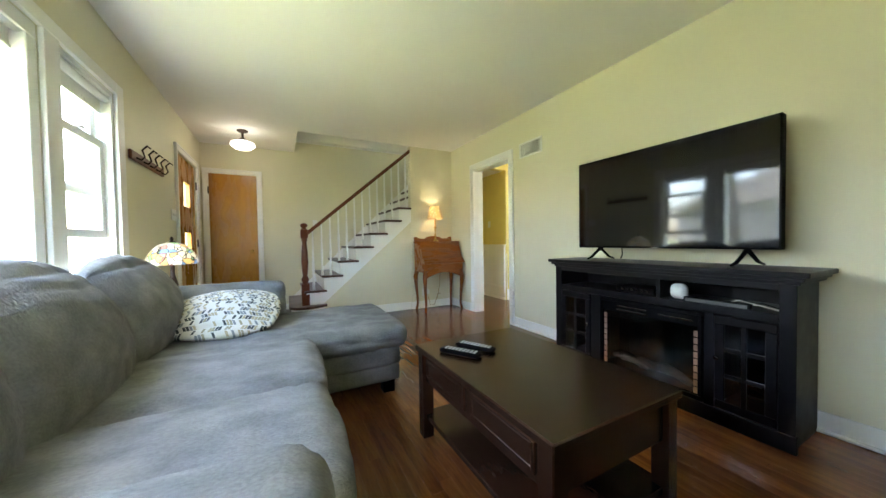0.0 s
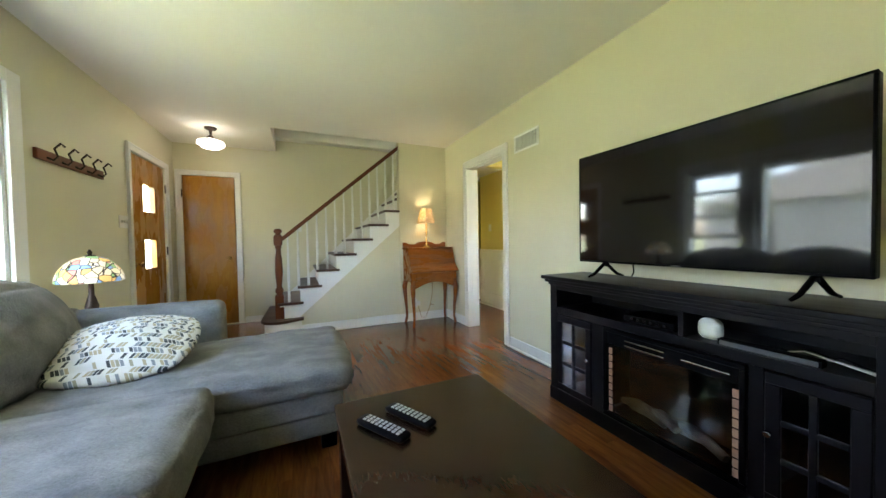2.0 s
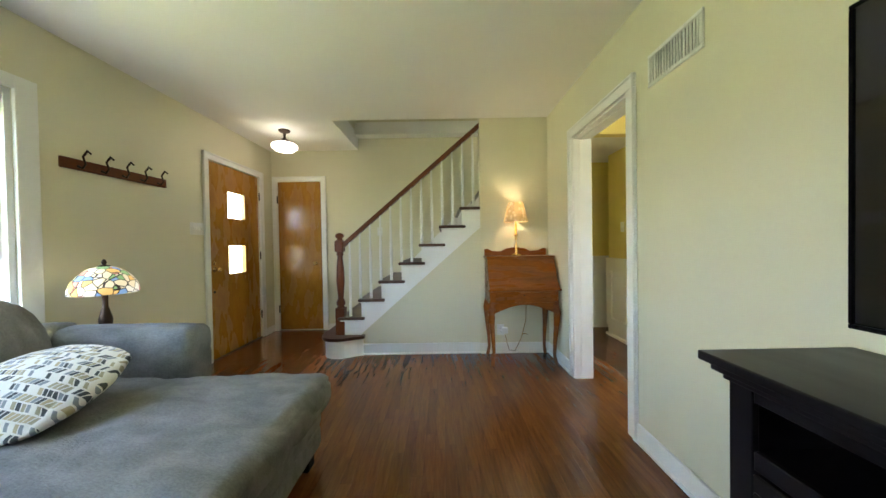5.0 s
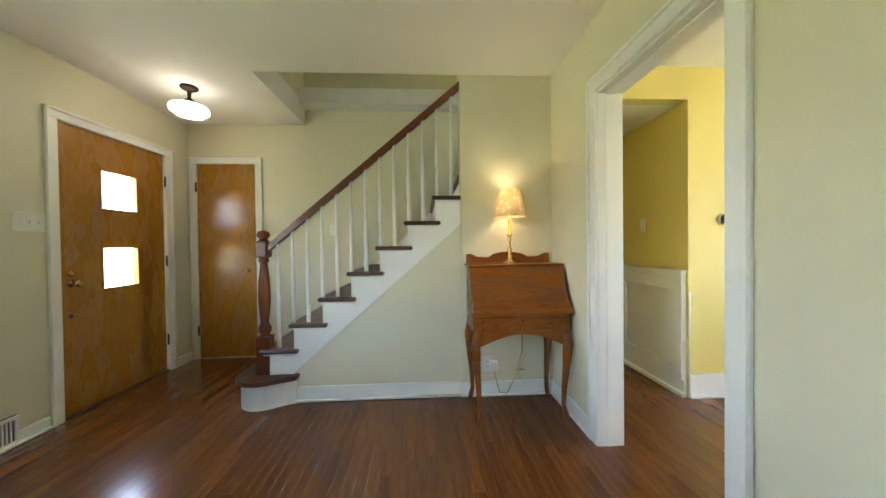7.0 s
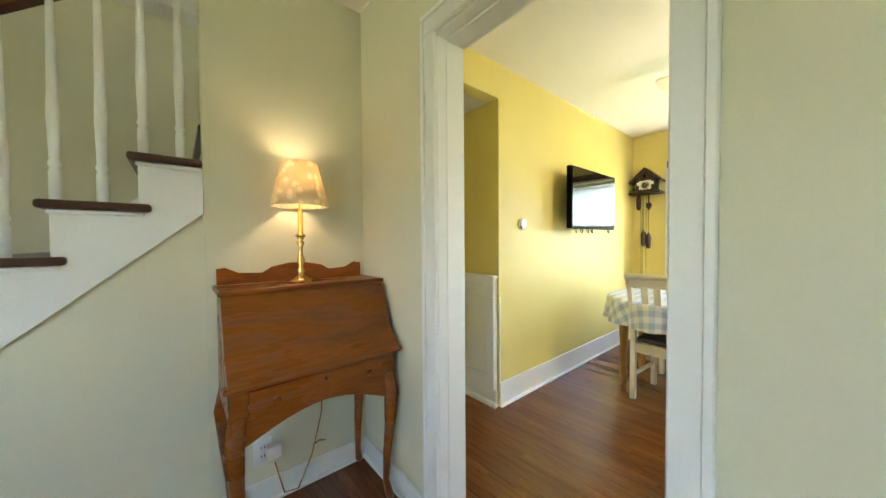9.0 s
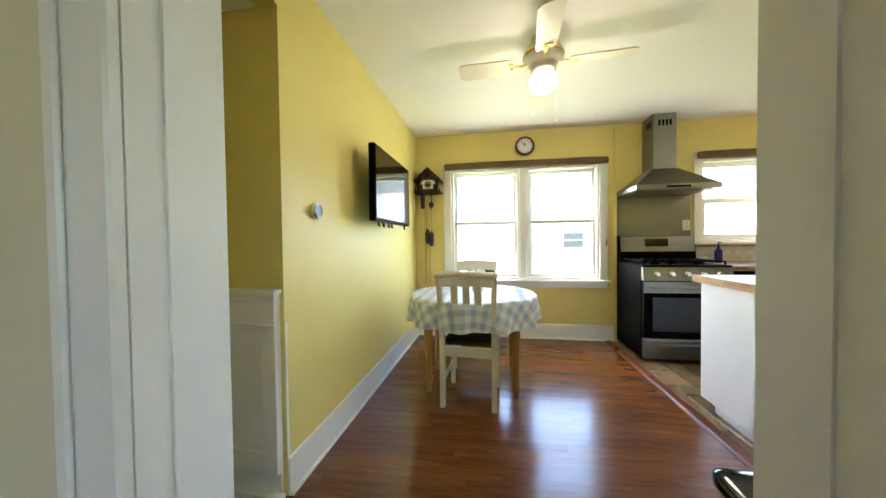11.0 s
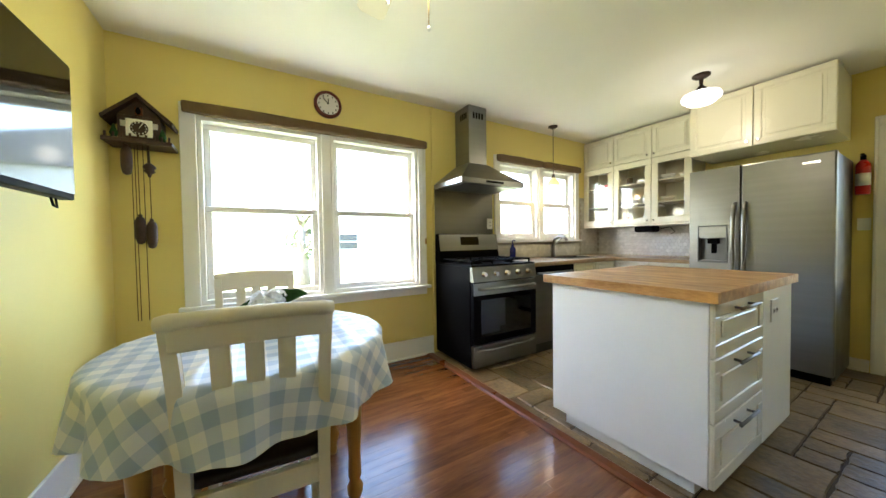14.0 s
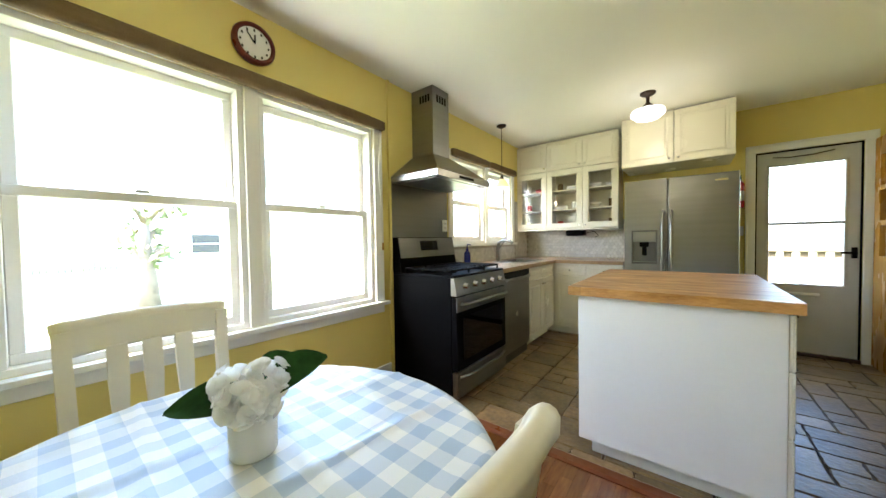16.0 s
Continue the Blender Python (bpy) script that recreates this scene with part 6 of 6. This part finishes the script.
part("bracket", B((3.845, YS + 0.001, 1.52), (3.885, YS + 0.016, 1.68)), BLACK, fe)

# granite-topped cabinet by the opening
pc = thing("low_cabinet", (3.0, 2.2, 0), "white base cabinet with plain sides", "cabinet")
part("body", B((X2 + 0.02, 1.55, 0.0), (3.17, 2.68, 0.865), 0.003), PANELWHITE, pc)
for a, b in ((1.56, 2.12), (2.13, 2.67)):
    raised_front("door", "x", 3.17, 1, a, b, 0.09, 0.855, pc)
gt = thing("granite_top", (3.0, 2.2, 0.865), "brown speckled granite worktop", "worktop")
part("slab", B((X2 + 0.014, 1.53, 0.866), (3.21, 2.715, 0.912), 0.014, 3), GRANITE, gt)

# slim bin between the low cabinet and the opening
tb = thing("trash_can", (2.955, 2.875, 0), "slim black plastic trash can with a glossy lid", "trash can")
part("bin_body", cushion((2.835, 2.755, 0.0), (3.065, 2.995, 0.655), 0.03, 0.0, 0.0, 10), BLACK, tb)
part("lid", cushion((2.83, 2.75, 0.656), (3.075, 3.0, 0.70), 0.018, 0.006, 0.0, 12), SCREEN, tb)
part("lid_button", B((3.055, 2.86, 0.695), (3.072, 2.89, 0.706), 0.003), CHROME, tb)

# ceiling fan
fn = thing("ceiling_fan", (4.50, 3.10, H), "white ceiling fan with four blades and a lit globe", "ceiling fan")
part("canopy", L([(0.075, H), (0.075, H - 0.02), (0.05, H - 0.04), (0.05, H - 0.06)], (4.5, 3.1, 0), 24), CREAM, fn)
part("motor", L([(0.05, H - 0.05), (0.11, H - 0.06), (0.125, H - 0.09), (0.125, H - 0.14), (0.10, H - 0.165), (0.07, H - 0.175), (0.075, H - 0.20), (0.05, H - 0.21)], (4.5, 3.1, 0), 32), CREAM, fn)
part("motor_trim", L([(0.128, H - 0.105), (0.131, H - 0.115), (0.128, H - 0.125)], (4.5, 3.1, 0), 32), BRASS, fn)
part("globe", L([(0.045, H - 0.205), (0.06, H - 0.215), (0.085, H - 0.25), (0.09, H - 0.285), (0.075, H - 0.325), (0.04, H - 0.345), (0.01, H - 0.35)], (4.5, 3.1, 0), 28), GLOBE, fn)
for i in range(4):
    a = 90 * i - 4
    bl = P([(0.16, -0.05), (0.18, -0.062), (0.52, -0.072), (0.545, -0.05), (0.545, 0.05), (0.52, 0.072), (0.18, 0.062), (0.16, 0.05)], -0.004, 0.004, "z")
    bmesh.ops.rotate(bl, verts=bl.verts[:], cent=(0, 0, 0), matrix=Matrix.Rotation(radians(12), 3, "X"))
    bmesh.ops.rotate(bl, verts=bl.verts[:], cent=(0, 0, 0), matrix=Matrix.Rotation(radians(a), 3, "Z"))
    bmesh.ops.translate(bl, verts=bl.verts[:], vec=(4.5, 3.1, H - 0.155))
    b = part("blade", bl, CREAM, fn)
    ir = boxes(((0.09, -0.012, -0.010), (0.21, 0.012, 0.0)), ((0.19, -0.04, -0.010), (0.215, 0.04, 0.0)), bevel=0.003)
    bmesh.ops.rotate(ir, verts=ir.verts[:], cent=(0, 0, 0), matrix=Matrix.Rotation(radians(a), 3, "Z"))
    bmesh.ops.translate(ir, verts=ir.verts[:], vec=(4.5, 3.1, H - 0.155))
    part("blade_iron", ir, BRASS, b)
for dx, z1 in ((0.07, 1.93), (-0.07, 2.01)):
    c = part("pull_chain", T([(4.5 - dx * 0.4, 3.1 - dx, H - 0.2), (4.5 - dx * 0.4, 3.1 - dx, z1)], 0.002, 5), BRASS, fn)
    part("pull_bead", L([(0.004, z1 - 0.02), (0.007, z1 - 0.012), (0.003, z1)], (4.5 - dx * 0.4, 3.1 - dx, 0), 10), PORCELAIN, c)
lamp("fan_light", (4.5, 3.1, H - 0.42), 0.40, (1.0, 0.86, 0.66), 0.09)

pd = thing("pendant_lamp", (5.96, 0.545, H), "small amber glass pendant lamp over the sink", "pendant lamp")
part("canopy", L([(0.055, H), (0.055, H - 0.012), (0.02, H - 0.03)], (5.96, 0.545, 0), 20), BRONZE, pd)
part("cord", T([(5.96, 0.545, H - 0.02), (5.96, 0.545, 1.88)], 0.004, 6), BRONZE, pd)
part("socket", L([(0.014, 1.90), (0.02, 1.88), (0.02, 1.85)], (5.96, 0.545, 0), 14), BRONZE, pd)
part("shade", L([(0.02, 1.86), (0.05, 1.835), (0.072, 1.80), (0.08, 1.765), (0.074, 1.765), (0.045, 1.825), (0.018, 1.85)], (5.96, 0.545, 0), 24), AMBER, pd)
lamp("pendant_light", (5.96, 0.545, 1.74), 0.15, (1.0, 0.75, 0.42), 0.03)

# kitchen television, thermostat, clocks
kt = thing("wall_television", (4.87, 4.27, 1.32), "black flat television bracketed to the kitchen wall", "television")
part("case", B((4.385, 4.210, 1.31), (5.255, 4.255, 1.835), 0.005), BLACK, kt)
part("screen", B((4.398, 4.205, 1.332), (5.242, 4.2105, 1.822)), SCREEN, kt)
part("bracket", boxes(((4.70, 4.255, 1.45), (4.95, 4.369, 1.70))), BLACK, kt)
for i, xx in enumerate((4.50, 4.60, 4.72, 4.80, 5.16)):
    part("cable_loop", T([(xx, 4.24, 1.312), (xx + 0.005, 4.235, 1.28), (xx + 0.03, 4.235, 1.275), (xx + 0.035, 4.24, 1.312)], 0.004, 6), BLACK, kt)
tm = thing("thermostat", (3.91, YN, 1.333), "round chrome thermostat on the kitchen wall", "thermostat")
part("ring", L([(0.043, -0.001), (0.043, -0.022), (0.036, -0.03)], (3.91, YN, 1.333), 28, "y"), CHROME, tm)
part("face", L([(0.034, -0.0295), (0.034, -0.032)], (3.91, YN, 1.333), 24, "y"), SCREEN, tm)
wc = thing("wall_clock", (X3, 3.05, 2.275), "round wall clock with a red brown rim and white face", "clock")
part("rim", L([(0.108, -0.001), (0.112, -0.02), (0.105, -0.04), (0.088, -0.042), (0.086, -0.02)], (X3, 3.05, 2.275), 36, "x"), MAROON, wc)
part("face", L([(0.089, -0.018), (0.089, -0.026)], (X3, 3.05, 2.275), 32, "x"), PORCELAIN, wc)
for k in range(12):
    a = math.radians(30 * k)
    part("hour_mark", B((X3 - 0.029, 3.05 + 0.072 * math.sin(a) - 0.004, 2.275 + 0.072 * math.cos(a) - 0.006), (X3 - 0.0265, 3.05 + 0.072 * math.sin(a) + 0.004, 2.275 + 0.072 * math.cos(a) + 0.006)), BLACK, wc)
for ang, ln, w in ((-2, 0.045, 0.004), (38, 0.065, 0.0028)):
    a = math.radians(ang)
    part("hand_pointer", T([(X3 - 0.031, 3.05, 2.275), (X3 - 0.031, 3.05 + ln * math.sin(a), 2.275 + ln * math.cos(a))], w, 6), BLACK, wc)

ck = thing("cuckoo_clock", (X3, 4.19, 1.72), "dark carved wooden cuckoo clock with pine cone weights", "clock")
CY = 4.19
part("house_body", B((6.06, CY - 0.10, 1.77), (X3 - 0.001, CY + 0.10, 1.92), 0.004), CUCKOO, ck)
part("gable", P([(CY - 0.10, 1.92), (CY + 0.10, 1.92), (CY, 2.02)], 6.06, X3 - 0.001, "x"), CUCKOO, ck)
for s in (-1, 1):
    part("roof", P([(CY + s * 0.165, 1.895), (CY, 2.05), (CY, 2.025), (CY + s * 0.16, 1.875)], 6.02, X3 - 0.001, "x"), CUCKOO, ck)
part("balcony", B((6.01, CY - 0.16, 1.745), (X3 - 0.001, CY + 0.16, 1.77), 0.004), CUCKOO, ck)
for i in range(9):
    part("railing_post", B((6.015, CY - 0.15 + i * 0.036, 1.77), (6.022, CY - 0.14 + i * 0.036, 1.80)), CUCKOO, ck)
df = part("dial", L([(0.042, 0.0), (0.042, -0.008), (0.036, -0.010)], (6.06, CY, 1.845), 24, "x"), CUCKOO, ck)
for k in range(12):
    a = math.radians(30 * k)
    part("numeral_mark", B((6.047, CY + 0.034 * math.sin(a) - 0.003, 1.845 + 0.034 * math.cos(a) - 0.004), (6.051, CY + 0.034 * math.sin(a) + 0.003, 1.845 + 0.034 * math.cos(a) + 0.004)), PETAL, df)
part("pointer", T([(6.048, CY, 1.845), (6.048, CY - 0.015, 1.87)], 0.002, 5), PETAL, df)
part("bird_door", B((6.053, CY - 0.018, 1.925), (6.06, CY + 0.018, 1.97), 0.002), RAILWOOD, ck)
for s in (-1, 1):
    part("side_window", B((6.055, CY + s * 0.072 - 0.014, 1.85), (6.06, CY + s * 0.072 + 0.014, 1.885)), PETAL, ck)
    part("shrub", L([(0.012, 1.77), (0.02, 1.80), (0.004, 1.85)], (6.04, CY + s * 0.11, 0), 8), LEAF, ck)
part("dial_panel", B((6.052, CY - 0.062, 1.795), (6.0595, CY + 0.062, 1.90), 0.002), PORCELAIN, ck, "white painted panel behind the dial")
part("bird", L([(0.004, 1.925), (0.014, 1.94), (0.012, 1.955), (0.004, 1.97)], (6.04, CY, 0), 10), BLACK, ck)
CONE = [(0.004, -0.09), (0.018, -0.082), (0.026, -0.05), (0.0275, 0.0), (0.026, 0.05), (0.018, 0.075), (0.008, 0.08), (0.012, 0.088), (0.003, 0.098)]
part("pine_cone_weight", L([(rr, 1.645 + h) for rr, h in CONE], (6.05, CY + 0.062, 0), 14), CUCKOO, ck)
pn = part("pendulum", T([(6.08, CY - 0.03, 1.75), (6.08, CY - 0.034, 1.62)], 0.007, 8), CUCKOO, ck)
part("bob", L([(0.006, 1.555), (0.012, 1.575), (0.030, 1.59), (0.022, 1.60), (0.034, 1.615), (0.02, 1.635), (0.008, 1.645)], (6.08, CY - 0.034, 0), 10), CUCKOO, pn)
for yy, zc in ((CY + 0.010, 1.225), (CY - 0.042, 1.198)):
    part("pine_cone_weight", L([(rr, zc + h) for rr, h in CONE], (6.05, yy, 0), 14), CUCKOO, ck)
    part("chain", T([(6.05, yy, zc + 0.09), (6.06, yy + 0.004, 1.745)], 0.0022, 5), BRONZE, ck)
for dy in (0.045, 0.030, -0.008):
    part("chain", T([(6.07, CY + dy - 0.004, 0.66), (6.07, CY + dy, 1.745)], 0.0022, 5), BRONZE, ck)

# dining table with cloth, vase, chairs
TX, TY = 4.95, 3.60
dt = thing("dining_table", (TX, TY, 0), "round dining table with turned honey pine legs", "table")
part("tabletop", L([(0.48, 0.715), (0.49, 0.73), (0.48, 0.742)], (TX, TY, 0), 48), PINE, dt)
part("apron", L([(0.34, 0.63), (0.34, 0.715)], (TX, TY, 0), 32), PINE, dt)
for sx in (-1, 1):
    for sy in (-1, 1):
        part("leg", L([(0.016, 0.0), (0.022, 0.03), (0.018, 0.05), (0.030, 0.085), (0.033, 0.11), (0.020, 0.14), (0.027, 0.16), (0.024, 0.25), (0.034, 0.45), (0.036, 0.56), (0.030, 0.58), (0.036, 0.60), (0.036, 0.715)], (TX + sx * 0.215, TY + sy * 0.33, 0), 16), PINE, dt)
tc = bmesh.new()
NA, rings, radii = 200, [], [0.0] + [0.018 * i for i in range(1, 27)] + [0.49, 0.50] + [0.50 + 0.026 * i for i in range(1, 8)]
uvmap = {}
centre = tc.verts.new((TX, TY, 0.7465))
uvmap[centre] = (0, 0)
for r in radii[1:]:
    ring = []
    for i in range(NA):
        a = 2 * math.pi * i / NA
        square = 1 / max(abs(math.cos(a)), abs(math.sin(a)))
        drop = max(0.0, r - 0.49)
        if drop > 0:
            k = drop / 0.22
            drop *= 1 + 0.30 * (square - 1) * 0.6
            rr = 0.495 + 0.012 + k * (0.016 + 0.030 * math.sin(11 * a + 0.6 * math.sin(3 * a)) + 0.012 * math.sin(23 * a))
            z = 0.742 - drop
        else:
            rr, z = r, 0.7465 - (0.003 if r > 0.48 else 0) + 0.0022 * noise.noise(Vector((r * 7 * math.cos(a), r * 7 * math.sin(a), 1)))
            z += 0.0045 * sum(math.exp(-(((q - c) / 0.013) ** 2)) for q in (r * math.cos(a + 0.12), r * math.sin(a + 0.12)) for c in (-0.33, -0.11, 0.12, 0.34))
        v = tc.verts.new((TX + rr * math.cos(a), TY + rr * math.sin(a), z))
        uvmap[v] = (r * math.cos(a), r * math.sin(a))
        ring.append(v)
    rings.append(ring)
for i in range(NA):
    tc.faces.new((centre, rings[0][i], rings[0][(i + 1) % NA]))
for a, b in zip(rings, rings[1:]):
    for i in range(NA):
        tc.faces.new((a[i], b[i], b[(i + 1) % NA], a[(i + 1) % NA]))
uvl = tc.loops.layers.uv.new("UVMap")
for f in tc.faces:
    f.smooth = True
    for lp in f.loops:
        lp[uvl].uv = uvmap[lp.vert]
solid("tablecloth", tc, GINGHAM, "blue and white gingham tablecloth draped over the round table", "tablecloth", at=(TX, TY, 0.74))

VX, VY = 4.97, 3.56
vs = thing("flower_vase", (VX, VY, 0.748), "white ceramic pot with white hydrangea flowers and green leaves", "vase")
part("pot", L([(0.040, 0.748), (0.043, 0.752), (0.044, 0.835), (0.041, 0.838), (0.039, 0.80)], (VX, VY, 0), 28), PORCELAIN, vs)
rg = random.Random(31)
for cx, cy, cz, R in ((0.005, -0.028, 0.880, 0.043), (-0.030, 0.030, 0.868, 0.036), (0.03, 0.02, 0.885, 0.038), (-0.02, -0.005, 0.855, 0.034)):
    pb = bmesh.new()
    for i in range(48):
        d = Vector([rg.gauss(0, 1) for _ in range(3)]).normalized()
        c = Vector((VX + cx, VY + cy, cz)) + d * R * (0.74 + 0.34 * rg.random())
        u = d.orthogonal().normalized()
        u = (Matrix.Rotation(rg.random() * 6.28, 3, d) @ u) * (0.013 + 0.008 * rg.random())
        v = d.cross(u)
        k = pb.verts.new(c - d * 0.004)
        o = [pb.verts.new(c + u * p + v * q + d * 0.006 * (p * p + q * q)) for p, q in ((-1, 0), (-0.7, 0.7), (0, 1), (0.7, 0.7), (1, 0), (0.7, -0.7), (0, -1), (-0.7, -0.7))]
        for j in range(8):
            pb.faces.new((k, o[j], o[(j + 1) % 8]))
    part("blossom", pb, PETAL, vs, smooth=True)
for dx, dy, dz in ((0.10, 0.12, -0.005), (-0.03, -0.15, 0.055), (0.06, -0.12, 0.05)):
    lb = bmesh.new()
    d = Vector((dx, dy, dz))
    s = Vector((-dy, dx, 0)).normalized()
    s = (s + Vector((0, 0, 0.7 if s.x > 0 else -0.7))).normalized()
    prev = None
    for j in range(9):
        t = j / 8
        w = 0.040 * math.sin(math.pi * min(1, t * 0.96 + 0.03)) ** 0.8
        c = Vector((VX, VY, 0.845)) + d * t + Vector((0, 0, 0.02 * math.sin(t * 3.1)))
        row = [lb.verts.new(c - s * w + Vector((0, 0, 0.006))), lb.verts.new(c), lb.verts.new(c + s * w + Vector((0, 0, 0.006)))]
        if prev:
            lb.faces.new((prev[0], row[0], row[1], prev[1])), lb.faces.new((prev[1], row[1], row[2], prev[2]))
        prev = row
    part("leaf", lb, LEAF, vs, smooth=True)


def chair():
    """A slat-back chair at the origin, facing +x, its back at x = -0.21."""
    th = thing("dining_chair", (0, 0, 0), "cream painted slat-back chair with a dark padded seat", "chair", "chairs round the table")
    for s in (-1, 1):
        pb = P([(-0.205, 0.0), (-0.170, 0.0), (-0.165, 0.44), (-0.185, 0.60), (-0.212, 0.78), (-0.235, 0.93), (-0.266, 0.93), (-0.242, 0.78), (-0.215, 0.60), (-0.200, 0.44)], s * 0.180 - 0.017, s * 0.180 + 0.017, "y")
        for v in pb.verts:
            v.co.y += s * 0.010 * max(0.0, (v.co.z - 0.60) / 0.33) ** 1.6
        part("back_post", pb, CREAM, th)
        part("front_leg", B((0.18, s * 0.180 - 0.017, 0), (0.215, s * 0.180 + 0.017, 0.43), 0.004), CREAM, th)
        part("side_rail", B((-0.17, s * 0.180 - 0.010, 0.36), (0.18, s * 0.180 + 0.010, 0.43)), CREAM, th)
        part("stretcher", B((-0.18, s * 0.180 - 0.008, 0.17), (0.18, s * 0.180 + 0.008, 0.195)), CREAM, th)
    cb = cushion((-0.013, -0.190, 0.850), (0.013, 0.190, 0.938), 0.010, 0.0, 0.0, 16)
    for v in cb.verts:
        v.co.x += -0.249 - 0.024 * (1 - (v.co.y / 0.215) ** 2) - 0.14 * (v.co.z - 0.90)
        v.co.z += 0.012 * (1 - (v.co.y / 0.215) ** 2)
    crest = part("crest_rail", cb, CREAM, th)
    ys = [-0.206 + 0.412 * i / 16 for i in range(17)]
    part("rolled_edge", T([(-0.262 - 0.024 * (1 - (y / 0.206) ** 2), y, 0.934 + 0.012 * (1 - (y / 0.206) ** 2)) for y in ys], [0.019, 0.023] + [0.020] * 13 + [0.023, 0.019], 12), CREAM, crest)
    part("lower_back_rail", B((-0.222, -0.164, 0.545), (-0.197, 0.164, 0.585), 0.004), CREAM, th)
    part("back_apron", B((-0.195, -0.164, 0.36), (-0.172, 0.164, 0.43), 0.003), CREAM, th)
    part("front_apron", B((0.185, -0.163, 0.36), (0.207, 0.163, 0.43), 0.003), CREAM, th)
    for i in range(3):
        yy = -0.080 + i * 0.080
        sb = P([(-0.222, 0.58), (-0.206, 0.58), (-0.226, 0.76), (-0.243, 0.87), (-0.266, 0.87), (-0.246, 0.76)], yy - 0.018, yy + 0.018, "y")
        for v in sb.verts:
            v.co.y += (1 if v.co.y > yy else -1) * (0.005 if v.co.z > 0.7 else -0.004)
        part("slat", sb, CREAM, th)
    part("seat", cushion((-0.175, -0.172, 0.431), (0.215, 0.172, 0.475), 0.018, 0.008, 0.002, 12), LEATHER, th)
    return th


c1 = chair()
c1.matrix_basis = pose(4.70, 3.595, 0, 0, 0, -4)
copy_thing(c1, pose(5.40, 3.60, 0, 0, 0, 180))

# ---- floor pieces ----
near = [j for j in plank_jobs if (0.4 < j[0] < 2.6 and j[1] + j[2] > 1.6) or j[0] > X2]
near = sorted(near, key=lambda j: (j[0] - 2.2) ** 2 + (j[1] - 3.0) ** 2)[:300]
chosen = set(near)
for xx, yy, ln in near:
    if ln not in plank_meshes:
        bm = plank_bm(W - 0.0006, ln - 0.0006)
        me = bpy.data.meshes.new("plank")
        bm.to_mesh(me)
        bm.free()
        me.materials.append(OAK)
        plank_meshes[ln] = me
    o = new("plank", plank_meshes[ln])
    o.location, o.parent = (xx, yy, 0), floor
rest = bmesh.new()
for xx, yy, ln in plank_jobs:
    if (xx, yy, ln) not in chosen:
        box(rest, (xx - W / 2 + 0.0003, yy + 0.0003, -0.012), (xx + W / 2 - 0.0003, yy + ln - 0.0003, 0))
tagged(part("planks", rest, OAK, floor), kind="stuff")
rng = random.Random(9)
tile_meshes = {}
U = 0.152
NU, NV = int((X3 - X2) / U) + 1, int((2.083 - YS) / U) + 1
taken = set()
for j in range(NV):
    for i in range(NU):
        if (i, j) in taken:
            continue
        w, d = rng.choice(((1, 1), (2, 1), (2, 1), (3, 1), (2, 2), (1, 2), (3, 2), (2, 2)))
        while w > 1 and any((i + p, j) in taken or i + p >= NU for p in range(1, w)):
            w -= 1
        if j + d > NV:
            d = 1
        taken |= {(i + p, j + q) for p in range(w) for q in range(d)}
        a, c = X2 + i * U, YS - 0.02 + j * U
        key = (round(min(w * U, X3 - a), 3), round(min(d * U, 2.083 - c), 3), rng.randrange(3))
        if key[0] < 0.04 or key[1] < 0.04:
            continue
        if key not in tile_meshes:
            bm = bmesh.new()
            e, tz = 0.005, -0.001
            nx = 6
            rg2 = random.Random(str(key))
            edge = []
            L0, L1, h0, h1 = e, key[0] - e, e, key[1] - e
            for k in range(nx):
                edge.append((L0 + (L1 - L0) * k / nx, h0))
            for k in range(4):
                edge.append((L1, h0 + (h1 - h0) * k / 4))
            for k in range(nx):
                edge.append((L1 - (L1 - L0) * k / nx, h1))
            for k in range(4):
                edge.append((L0, h1 - (h1 - h0) * k / 4))
            edge = [(p + rg2.uniform(-0.004, 0.004), q + rg2.uniform(-0.004, 0.004)) for p, q in edge]
            cx_, cy_ = key[0] / 2, key[1] / 2
            low = [bm.verts.new((p, q, -0.010)) for p, q in edge]
            top = [bm.verts.new((p + (cx_ - p) * 0.025, q + (cy_ - q) * 0.04, tz - rg2.random() * 0.001)) for p, q in edge]
            bm.faces.new(top)
            for k in range(len(edge)):
                bm.faces.new((low[k], low[(k + 1) % len(edge)], top[(k + 1) % len(edge)], top[k]))
            me = bpy.data.meshes.new("tile")
            bm.to_mesh(me)
            bm.free()
            me.materials.append(STONE)
            tile_meshes[key] = me
        o = new("tile", tile_meshes[key])
        o.location, o.parent = (a, c, 0), tile_floor
